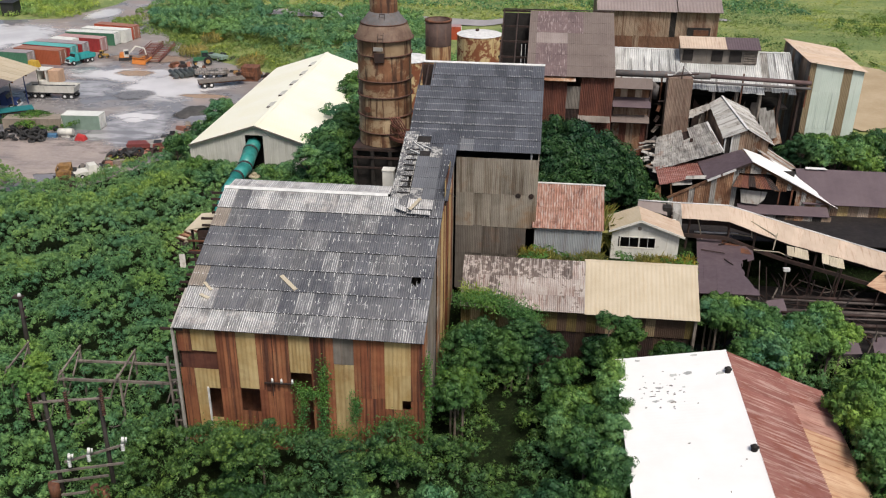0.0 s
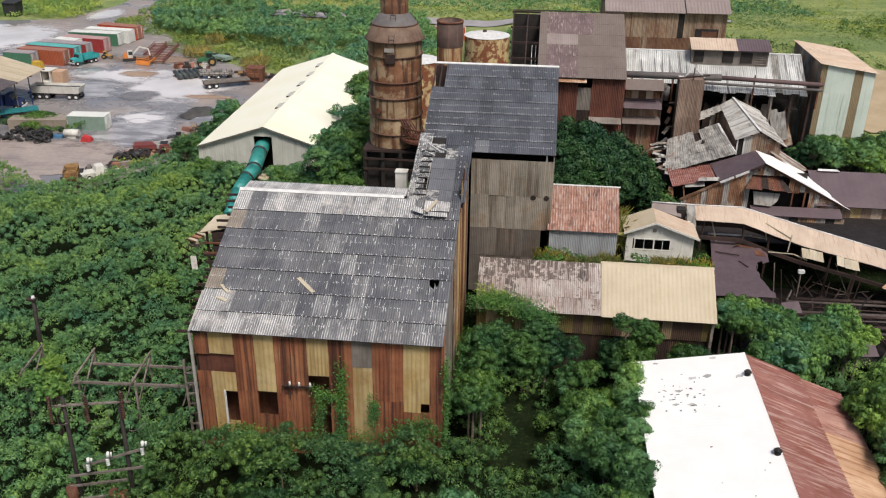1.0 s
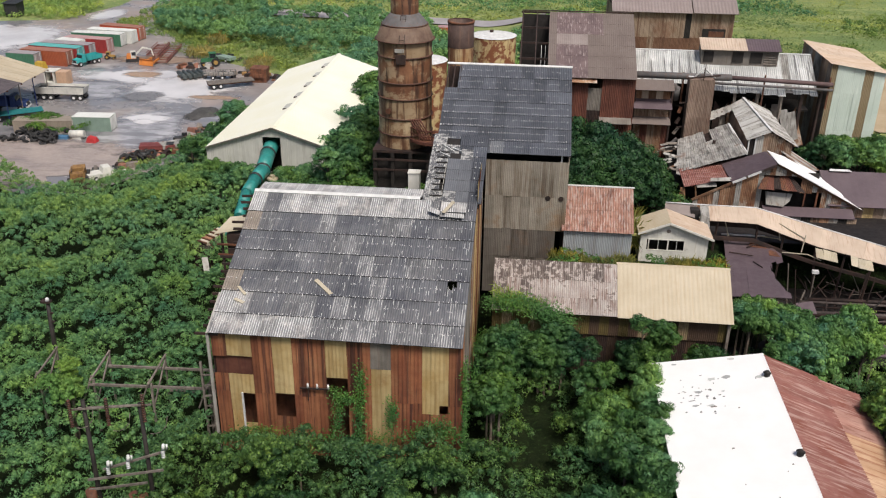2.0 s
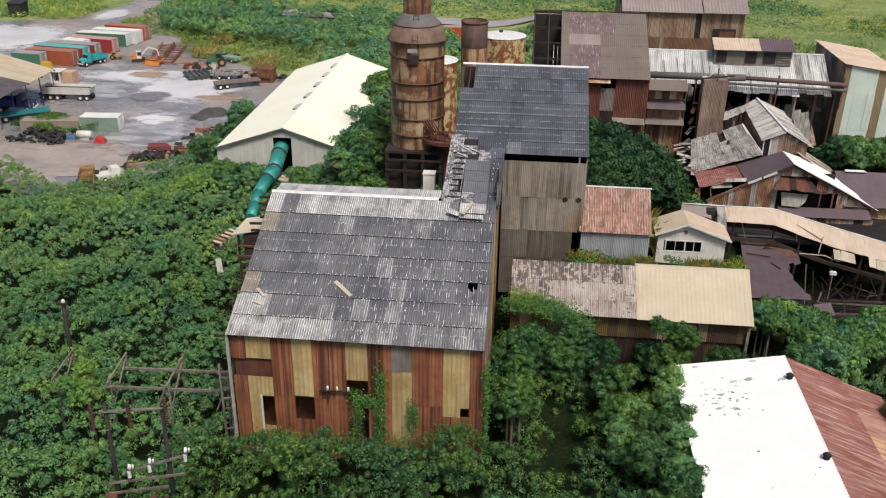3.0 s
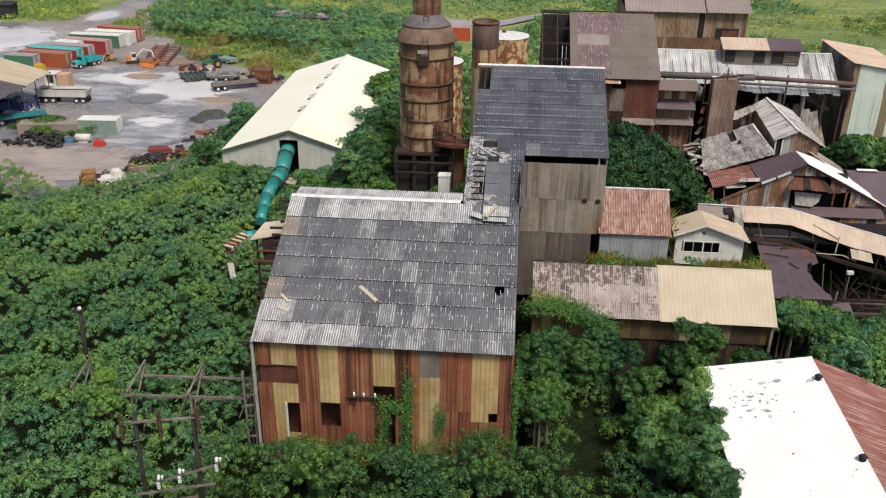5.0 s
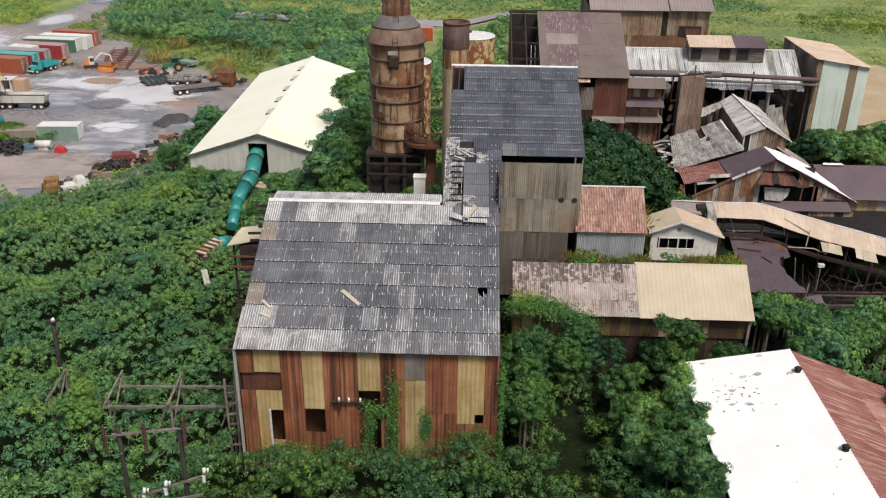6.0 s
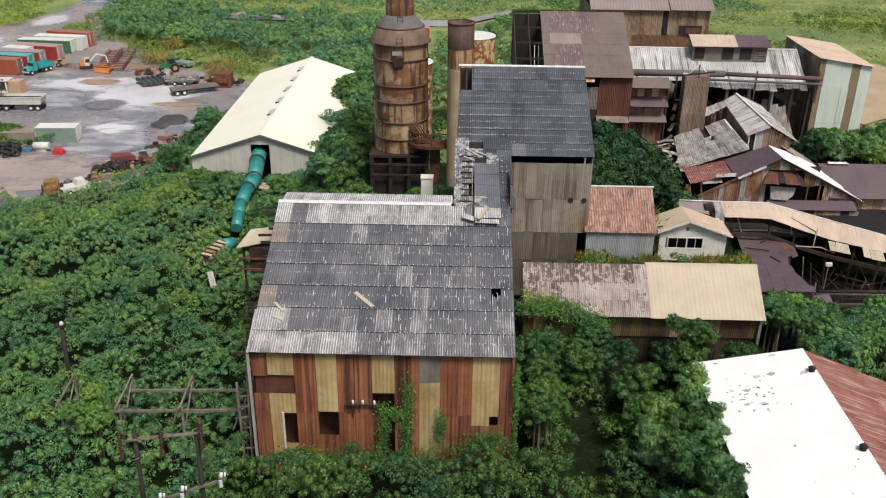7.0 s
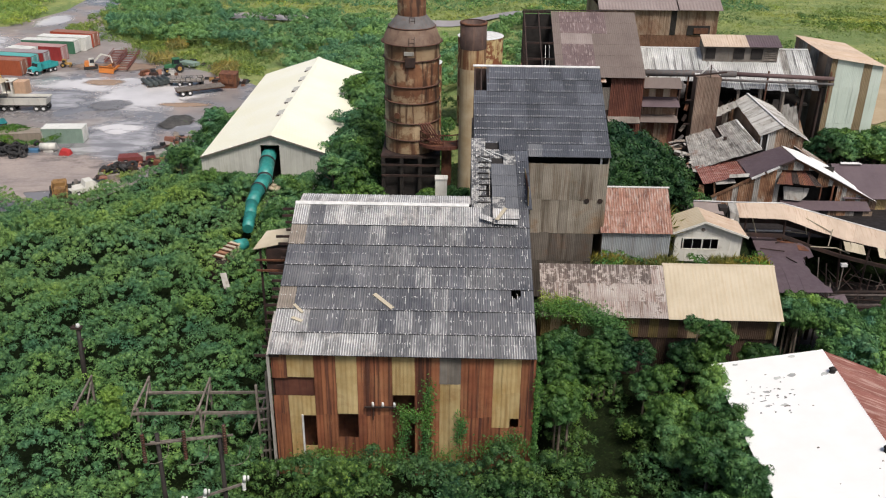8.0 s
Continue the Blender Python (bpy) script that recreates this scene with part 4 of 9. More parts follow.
# ---- white warehouse ----
def build_warehouse():
    wh = thing("warehouse", (-30.2, 106, 1.0), "long low warehouse with pale cream metal roof", "warehouse")
    xr, xl, xrr, y0, y1 = -30.3, -37.9, -22.7, 90.2, 125.0
    zr, ze = 9.75, 7.25
    d = Vector((xr - xl, 0, zr - ze))
    part("roof_slope", ribbed((xl, y1, ze), (0, -1, 0), d, y1 - y0 + 0.3, d.length, 0.6, 0.025), M["cream_paint"], wh)
    d2 = Vector((xr - xrr, 0, zr - ze))
    part("roof_slope", ribbed((xrr, y0 - 0.3, ze), (0, 1, 0), d2, y1 - y0 + 0.3, d2.length, 0.6, 0.025), M["cream_paint"], wh)
    part("ridge_cap", Geo().slab([(xr - 0.3, y0 - 0.35, zr), (xr, y0 - 0.35, zr + 0.09), (xr, y1, zr + 0.09), (xr - 0.3, y1, zr)], 0.03).slab([(xr, y0 - 0.35, zr + 0.09), (xr + 0.3, y0 - 0.35, zr), (xr + 0.3, y1, zr), (xr, y1, zr + 0.09)], 0.03), M["cream_paint"], wh)
    for i in range(5):
        y = 98.5 + i * 5.0
        g = Geo().hexa([(xr - 0.85, y - 0.9, zr - 0.35), (xr - 0.1, y - 0.9, zr - 0.1), (xr - 0.1, y + 0.9, zr - 0.1), (xr - 0.85, y + 0.9, zr - 0.35), (xr - 0.85, y - 0.9, zr - 0.12), (xr - 0.1, y - 0.9, zr + 0.1), (xr - 0.1, y + 0.9, zr + 0.1), (xr - 0.85, y + 0.9, zr - 0.12)])
        v = part("ridge_vent", g, M["warehouse_wall"], wh, "low ridge ventilator")
        part("louvre", Geo().box(xr - 0.8, xr - 0.15, y - 0.96, y - 0.9, zr - 0.3, zr - 0.06), M["dark_rust_and_shade"], v)
        part("louvre", Geo().box(xr - 0.1, xr - 0.05, y - 0.88, y + 0.88, zr - 0.05, zr + 0.06), M["timber"], v)
        part("louvre", Geo().box(xr - 0.9, xr - 0.85, y - 0.88, y + 0.88, zr - 0.36, zr - 0.22), M["dark_rust_and_shade"], v)
    # gable wall with a square opening, in vertical sheets
    n = 38
    w = (xrr - xl) / n
    for i in range(n):
        a, c = xl + w * i, xl + w * (i + 1)
        za, zb = [zr - abs(q - xr) * (zr - ze) / (xr - xl) - 0.05 for q in (a, c)]
        yy = y0 + (0.04 if i % 2 else 0.0)
        for lo, hi in ([(1.0, 4.6), (8.6, None)] if -31.55 < (a + c) / 2 < -29.6 else [(1.0, None)]):
            t0, t1 = (za, zb) if hi is None else (hi, hi)
            part("wall_sheet", Geo().hexa([(a, yy, lo), (c, yy, lo), (c, y0 + 0.12, lo), (a, y0 + 0.12, lo), (a, yy, t0), (c, yy, t1), (c, y0 + 0.12, t1), (a, y0 + 0.12, t0)]), M["warehouse_wall"], wh)
    g = Geo().beam((xl, y0 - 0.33, ze - 0.02), (xr, y0 - 0.33, zr - 0.02), 0.06, 0.14).beam((xr, y0 - 0.33, zr - 0.02), (xrr, y0 - 0.33, ze - 0.02), 0.06, 0.14)
    part("verge_trim", g, M["wall_grey"], wh)
    part("side_wall", Geo().box(xl, xl + 0.12, y0 + 0.15, y1, 0.5, ze).box(xrr - 0.12, xrr, y0 + 0.15, y1, 0.5, ze).box(xl, xrr, y1 - 0.1, y1, 0.5, ze), M["warehouse_wall"], wh)
    # Near-black sheet paints the shade seen through the gable opening.
    part("inner_dark", Geo().box(xl + 0.3, xrr - 0.3, 92.5, 92.7, 1, ze), M["dark"], wh)


build_warehouse()

# ---- sheds beside the mill ----
def build_tan_shed():
    sh = thing("long_shed", (3.8, 58, 3.0), "long lean-to shed, half blotchy rusted, half tan roof", "shed")
    d = Vector((0, 3.5, 2.45))
    sheeting("roof_sheet", sh, (-4.65, 55.95, 8.05), (1, 0, 0), d, 9.0, d.length, 9, 3, lambda i, j: M["blotchy_dark"] if j == 2 and i < 8 or (j, i) in ((1, 0), (1, 2)) else M["blotchy_roof"], pitch=0.15, amp=0.02, jitter=0.3)
    part("tan_roof", ribbed((4.3, 55.85, 8.05), (1, 0, 0), d, 8.05, d.length + 0.12, 0.3, 0.012, 0.04), M["tan_roof"], sh, "tan painted ribbed roof")
    part("ridge_cap", Geo().slab([(4.25, 59.4, 10.55), (12.4, 59.4, 10.55), (12.4, 59.65, 10.6), (4.25, 59.65, 10.6)], 0.05), M["tan_roof"], sh)
    # Wall sheets, the lower row near black to paint eave and tree shade.
    for i in range(24):
        x = -4.6 + 0.7 * i
        m = M[rnd.choice(["rust_dull", "strip_brown", "rust_dull", "olive_strip", "olive_strip"])]
        sheet("wall_sheet", sh, (x, 56.5, 6.2), (1, 0, 0), (0, 0, 1), 0.71, 1.9, m, 0.14, 0.02, 0.02, 0.2)
        sheet("wall_sheet", sh, (x, 56.6, 3.0), (1, 0, 0), (0, 0, 1), 0.71, 3.2, M["dark_rust_and_shade"] if i % 4 else M["rust_dull"], 0.14, 0.02, 0.02, 0.2)
    part("rear_wall", Geo().box(-4.5, 12.1, 59.3, 59.45, 3.0, 10.3).box(12.05, 12.15, 56.6, 59.4, 3, 8.3).add([(12.1, 56.6, 8.2), (12.1, 59.4, 8.2), (12.1, 59.4, 10.2)], [(0, 1, 2)]), M["brown_wall"], sh)
    part("corner_post", Geo().box(12.05, 12.25, 56.2, 56.4, 3.0, 8.0), M["timber"], sh)


M["olive_strip"] = weathered("olive_stained_strip", (0.08, 0.06, 0.018), (0.15, 0.11, 0.035), 0.6, streak=(5, 0.3, 0.3), streak_col=(0.06, 0.045, 0.02), streak_amt=0.7, vary=0.2)
M["rust_dull"] = weathered("dull_brown_sheet", (0.06, 0.035, 0.022), (0.1, 0.06, 0.04), 0.6, vary=0.2)
build_tan_shed()


def build_rust_shed():
    sh = thing("rust_roof_shed", (3, 65, 7.8), "small shed with rusted pinkish corrugated roof and blue-grey wall", "shed")
    d = Vector((0, 3.2, 2.5))
    sheeting("roof_sheet", sh, (0.25, 63.2, 11.3), (1, 0, 0), d, 5.5, d.length, 7, 2, M["rust_roof"], pitch=0.2, amp=0.03, jitter=0.3)
    for i in range(8):
        sheet("wall_sheet", sh, (0.45 + 0.65 * i, 63.45, 7.0), (1, 0, 0), (0, 0, 1), 0.66, 4.3, M["bluegrey_wall"], 0.13, 0.018, 0.01, 0.1)
    part("side_wall", Geo().box(5.55, 5.65, 63.5, 66.4, 7, 11.4).add([(5.6, 63.5, 11.4), (5.6, 66.4, 11.4), (5.6, 66.4, 13.6)], [(0, 1, 2)]).box(0.4, 5.6, 66.3, 66.4, 7, 13.6), M["bluegrey_wall"], sh)
    part("ridge_trim", Geo().beam((0.2, 66.45, 13.83), (5.85, 66.45, 13.83), 0.2, 0.06), M["lichen"], sh)


M["bluegrey_wall"] = weathered("blue_grey_sheet", (0.27, 0.29, 0.3), (0.36, 0.38, 0.39), 0.6, streak=(5, 0.3, 0.3), streak_col=(0.18, 0.14, 0.1), streak_amt=0.6, vary=0.08)
build_rust_shed()


def build_white_house():
    h = thing("white_house", (9.2, 67.5, 7.8), "small weathered white gabled house with broken window and tan roof", "house")
    xl, xr, xa, y0, y1 = 6.65, 11.95, 8.78, 65.75, 68.5
    za, zl, zr = 11.42, 10.55, 10.3
    part("roof_slope", ribbed((xl - 0.25, y1, zl - 0.1), (0, -1, 0), (xa - xl + 0.25, 0, za - zl + 0.1), y1 - y0 + 0.4, 2.62, 0.25, 0.02), M["tan_roof"], h)
    part("roof_slope", ribbed((xr + 0.3, y0 - 0.4, zr - 0.1), (0, 1, 0), (xa - xr - 0.3, 0, za - zr + 0.1), y1 - y0 + 0.4, 3.68, 0.25, 0.02), M["peach_roof"], h)

    def top(x):
        return za - (xa - x) * (za - zl) / (xa - xl) if x < xa else za - (x - xa) * (za - zr) / (xr - xa)

    xs = np.linspace(xl, xr, 21)
    for i, (a, b) in enumerate(zip(xs, xs[1:])):
        dy = 0.02 if i % 2 else 0.0
        spans = [(7.6, 8.9), (9.85, 99)] if 7.3 < (a + b) / 2 < 10.15 else [(7.6, 99)]
        for lo, hi in spans:
            z0, z1 = min(hi, top(a) - 0.06), min(hi, top(b) - 0.06)
            part("board", Geo().hexa([(a, y0 + dy, lo), (b, y0 + dy, lo), (b, y0 + 0.1, lo), (a, y0 + 0.1, lo), (a, y0 + dy, z0), (b, y0 + dy, z1), (b, y0 + 0.1, z1), (a, y0 + 0.1, z0)]), M["white_wall"], h)
    part("side_wall", Geo().box(xl, xl + 0.1, y0 + 0.1, y1, 7.6, zl - 0.1).box(xr - 0.1, xr, y0 + 0.1, y1, 7.6, zr - 0.1).box(xl, xr, y1 - 0.1, y1, 7.6, zl - 0.15), M["white_wall"], h)
    win = part("window", Geo().box(7.3, 10.15, y0 - 0.03, y0 + 0.06, 8.86, 8.94).box(7.3, 10.15, y0 - 0.03, y0 + 0.06, 9.8, 9.88).box(8.78, 8.88, y0 - 0.02, y0 + 0.06, 8.9, 9.85).box(7.28, 7.36, y0 - 0.02, y0 + 0.06, 8.9, 9.85).box(10.08, 10.16, y0 - 0.02, y0 + 0.06, 8.9, 9.85), M["white_wall"], h)
    for x in (8.05, 9.5):
        part("louvre_bar", Geo().box(x, x + 0.04, y0 + 0.02, y0 + 0.05, 8.94, 9.8), M["lichen"], win)
    # Near-black sheet stands in for the unlit room behind the window.
    part("dark_room", Geo().box(xl + 0.3, xr - 0.3, y0 + 1.2, y0 + 1.3, 7.8, 10), M["dark"], h)
    part("gable_vent", Geo().tube((8.78, y0 - 0.02, 10.6), (8.78, y0 + 0.05, 10.6), 0.16, 0.16, 10), M["timber"], h)
    part("barge_board", Geo().beam((xl - 0.3, y0 - 0.4, zl - 0.15), (xa, y0 - 0.4, za - 0.03), 0.06, 0.16).beam((xa, y0 - 0.4, za - 0.03), (xr + 0.35, y0 - 0.4, zr - 0.17), 0.06, 0.16), M["white_wall"], h)


M["peach_roof"] = weathered("peach_tan_roof", (0.46, 0.34, 0.25), (0.56, 0.45, 0.35), 0.6, streak=(0.4, 5, 0.4), streak_col=(0.33, 0.18, 0.1), streak_amt=0.6, vary=0)
build_white_house()


M["peeled_grey"] = weathered("peeled_grey_metal", (0.36, 0.37, 0.36), (0.5, 0.5, 0.48), 2.0, vary=0.2)


# ---- white and red roofed building in front ----
M["pink_red_roof"] = weathered("faded_pink_red_roof", (0.33, 0.16, 0.13), (0.45, 0.27, 0.22), 0.5, streak=(0.4, 6.0, 0.4), streak_col=(0.2, 0.07, 0.05), streak_lo=0.5, streak_hi=0.64, streak_amt=0.7, vary=0.1)


def build_white_roof():
    b = thing("white_roof_building", (13.5, 41, 2.5), "low building with chalk-white and oxide-red corrugated roof", "building")
    y0, y1, xr, zr = 24.0, 51.35, 13.2, 8.6
    xl, zl = 6.2, 7.3
    d = Vector((xr - xl, 0, zr - zl))
    part("white_roof", ribbed((xl, y1, zl), (0, -1, 0), d, y1 - y0, d.length, 0.3, 0.0012), M["white_paint"], b, "chalk-white roof slope with small holes")
    for i in range(34):
        s = y0 + 0.8 * i
        dd = Vector((16.85 - xr, 0, 7.15 - zr))
        sheet("red_sheet", b, (16.85, s, 7.15), (0, 1, 0), -dd, 0.81, dd.length, M["red_roof"], 0.2, 0.075, 0.03, 0.15)
        d3 = Vector((3.0, 0, -1.1))
        sheet("peach_sheet", b, (16.7 + 3.0, s, 7.09 - 1.1), (0, 1, 0), -d3, 0.81, d3.length, M["red_roof"] if i > 29 else M["pink_red_roof"] if i > 26 else M["orange_roof"], 0.2, 0.075, 0.03, 0.15)
    part("ridge_cap", Geo().slab([(xr - 0.3, y0, zr - 0.062), (xr + 0.05, y0, zr + 0.025), (xr + 0.05, y1, zr + 0.025), (xr - 0.3, y1, zr - 0.062)], 0.008), M["white_paint"], b)
    def on(x, y):
        return Vector((x, y, zl + (x - xl) * (zr - zl) / (xr - xl) + 0.03))
    for x, y, r in ((12.92, 48.75, 0.2), (12.98, 40.95, 0.2)):
        g = Geo().tube(on(x, y) - Vector((0, 0, 0.1)), on(x, y) + Vector((0, 0, 0.22)), r, r * 0.8, 12).tube(on(x, y) + Vector((0, 0, 0.2)), on(x, y) + Vector((0, 0, 0.34)), r * 1.25, r * 0.5, 12)
        part("roof_vent", g, M["dark"], b, "dark round roof vent")
    for x, y, r in ((9.6, 48.9, 0.3), (8.6, 47.6, 0.26), (10.6, 49.0, 0.34), (12.4, 48.7, 0.28), (8.3, 46.2, 0.2), (9.2, 46.1, 0.24), (11.2, 51.0, 0.3), (7.6, 50.9, 0.2), (10.1, 47.5, 0.12)):
        rim = [(r * rnd.uniform(0.55, 1.1) * math.cos(0.63 * k), 0.6 * r * rnd.uniform(0.5, 1.1) * math.sin(0.63 * k)) for k in range(10)]
        part("peeled_patch", Geo().slab([on(x + a, y + c) - Vector((0, 0, 0.012)) for a, c in rim], 0.01), M["peeled_grey"], b)
    # Small dark and grey plates stand in for shade inside roof holes.
    for i in range(46):
        x, y = (rnd.uniform(7.4, 10.2), rnd.uniform(45, 49.5)) if i < 34 else (rnd.uniform(8, 12.8), rnd.uniform(33, 50))
        w, l = rnd.uniform(0.02, 0.08) * (2.5 if rnd.random() < 0.12 else 1), rnd.uniform(0.02, 0.06)
        c = on(x, y)
        part("roof_hole", Geo().slab([c + Vector((-w, -l, -w * 0.25)), c + Vector((w, -l * 0.6, w * 0.25)), c + Vector((w * 0.7, l, w * 0.18)), c + Vector((-w * 0.8, l * 0.8, -w * 0.2))], 0.015), M["timber"] if rnd.random() < 0.4 else M["dark"], b)
    part("wall", Geo().box(xl + 0.4, xl + 0.5, y0, y1 - 0.3, 2, zl).box(19.0, 19.1, y0, y1 - 0.3, 2, 6.1).box(xl + 0.5, 19.0, y1 - 0.4, y1 - 0.3, 2, 6.1), M["wall_red"], b)


build_white_roof()


# ---- buildings of the rear complex ----
def wall_run(parent, x0, x1, y, z0, z1, mat, step=0.7, name="wall_sheet", jitter=0.3, skip=(), amp=0.02):
    n = max(1, round((x1 - x0) / step))
    w = (x1 - x0) / n
    for i in range(n):
        if i in skip:
            continue
        zt = z1(x0 + w * (i + 0.5)) if callable(z1) else z1
        zb = z0(x0 + w * (i + 0.5)) if callable(z0) else z0
        mm = mat(i) if callable(mat) else mat
        if mm and zt > zb + 0.05:
            sheet(name, parent, (x0 + w * i, y + rnd.uniform(-0.025, 0.025), zb), (1, 0, 0), (0, 0, 1), w + 0.03, zt - zb, mm, 0.16, amp, 0.01, jitter)


def build_boiler_hall():
    b = thing("boiler_hall", (3, 93, 6), "tall hall with peeling red-brown roof and deep red walls", "mill hall")
    d = Vector((0, 9.5, 4.6))

    def pick(i, j):
        if (j < 3 and 0 < i < 5) or (j > 3 and 0 < i < 7):
            return M["brown_roof_red"]
        return M["brown_roof_pale"] if j == 3 and 0 < i < 5 else M["brown_roof"]

    sheeting("roof_sheet", b, (-1.1, 87.75, 17.0), (1, 0, 0), d, 8.8, d.length, 11, 6, pick, pitch=0.2, amp=0.006, lift=0.015, jitter=0.1)
    part("ridge_strip", Geo().beam((-4.0, 97.35, 21.68), (7.75, 97.35, 21.72), 0.25, 0.08), M["dark_rust_and_shade"], b)
    wall_run(b, 0.4, 7.6, 88.2, 6.0, 16.9, lambda i: M["red_wall"] if i not in (4, 5) else None, 0.65)
    wall_run(b, 3.0, 4.4, 88.25, 13.6, 15.9, M["wall_grey"], 0.7)
    wall_run(b, 3.0, 4.4, 88.3, 6.0, 13.6, M["dark_rust_and_shade"], 0.7)
    part("orange_fascia", Geo().slab([(-0.9, 87.5, 16.6), (3.8, 87.5, 16.6), (3.8, 88.2, 16.95), (-0.9, 88.2, 16.95)], 0.06), M["rust_mix"], b, "rusted canopy strip")
    part("low_canopy", Geo().slab([(4.3, 87.2, 12.6), (7.5, 87.2, 12.6), (7.5, 88.3, 13.0), (4.3, 88.3, 13.0)], 0.06), M["wall_grey"], b)
    part("rear_wall", Geo().box(-1.0, 7.6, 97.2, 97.35, 6, 21.5).box(7.55, 7.65, 88.3, 97.2, 6, 17.0).add([(7.6, 88.3, 17), (7.6, 97.2, 17), (7.6, 97.2, 21.4)], [(0, 1, 2)]), M["brown_wall"], b)
    # Near-black wall paints the shade of the stripped bay.
    part("inner_wall", Geo().box(-1.15, -1.0, 88, 97.3, 6, 17).add([(-1.1, 88, 17), (-1.1, 97.2, 17), (-1.1, 97.2, 21.4)], [(0, 1, 2)]), M["dark"], b)
    # stripped bay: bare frame, its purlins darkened to hold the bay's shade
    for y, z in ((88.2, 17.0), (90.5, 18.1), (92.8, 19.2), (95.1, 20.3), (97.3, 21.5)):
        part("purlin", Geo().beam((-4.1, y, z), (-1.1, y, z), 0.12, 0.2), M["dark_rust_and_shade"], b)
        part("post", Geo().beam((-3.9, y, 6), (-3.9, y, z), 0.18), M["dark_rust_and_shade"], b)
    for x in (-3.9, -2.4):
        part("rafter", Geo().beam((x, 88.0, 16.9), (x, 97.4, 21.5), 0.12, 0.22), M["dark_rust_and_shade"], b)
    for z in (11, 13.5, 16):
        part("girt", Geo().beam((-3.95, 88.1, z), (-3.95, 97.3, z), 0.1, 0.16), M["rust"], b)
    # Near-black floor and back sheet paint the bay's shade.
    part("bay_floor", Geo().box(-3.8, -1.1, 88.3, 97.2, 12.0, 12.2).box(-3.9, -1.1, 97.2, 97.3, 6, 21.3), M["dark"], b)
    part("inner_ladder", Geo().beam((-1.4, 91, 14), (-1.4, 93.5, 18.8), 0.06).beam((-1.8, 91, 14), (-1.8, 93.5, 18.8), 0.06), M["lichen"], b)


M["brown_roof_pale"] = weathered("pale_brown_roof", (0.2, 0.16, 0.145), (0.27, 0.225, 0.21), 0.5, vary=0.05)
build_boiler_hall()


def build_rear_hall():
    b = thing("rear_hall", (15, 123, 6), "large rear hall with pinkish-brown roof and rust-streaked tan walls", "mill hall")
    d = Vector((0, 7.0, 3.2))
    part("roof", ribbed((7.2, 117.9, 18.15), (1, 0, 0), d, 10.2, d.length, 0.4, 0.03), M["mauve_roof"], b)
    part("roof", ribbed((17.45, 117.6, 18.25), (1, 0, 0), d, 5.6, d.length, 0.4, 0.03), M["mauve_roof"], b)
    # The single near-black sheet stands in for a shaded opening.
    wall_run(b, 7.5, 22.7, 118.4, 14.9, 18.1, lambda i: M["brown_wall"] if i not in (12,) else M["dark"], 0.75)
    wall_run(b, 7.5, 22.7, 118.4, 6.0, 15.0, lambda i: M["rust_brown_wall"] if rnd.random() < 0.8 else M["brown_wall"], 0.75)
    part("side_wall", Geo().box(7.4, 7.5, 118.5, 131, 6, 18.1).box(22.65, 22.75, 118.5, 131, 6, 18.1).box(7.5, 22.7, 130.9, 131, 6, 18.1).add([(22.7, 118.5, 18.1), (22.7, 131, 18.1), (22.7, 124.9, 21.3)], [(0, 1, 2)]), M["brown_wall"], b)
    part("rear_roof", ribbed((23.0, 131.3, 18.1), (-1, 0, 0), (0, -6.4, 3.2), 15.8, 7.15, 0.4, 0.03), M["mauve_roof"], b)
    # Near-black plate paints the shade of an opening onto the wall.
    part("opening_frame", Geo().box(18.9, 21.8, 118.25, 118.38, 15.0, 16.2), M["dark"], b)
    part("opening_sheet", Geo().box(19.7, 21.6, 118.15, 118.24, 15.2, 15.9), M["rust"], b)


M["mauve_roof"] = weathered("mauve_brown_roof", (0.22, 0.175, 0.165), (0.27, 0.22, 0.21), 0.3, streak=(3, 0.3, 0.3), streak_col=(0.2, 0.15, 0.14), streak_amt=0.4, vary=0.03)
M["rust_brown_wall"] = weathered("rust_brown_wall", (0.13, 0.06, 0.035), (0.22, 0.12, 0.075), 0.4, streak=(2.6, 0.12, 0.12), streak_col=(0.07, 0.03, 0.02), streak_amt=0.8, vary=0.15)
build_rear_hall()


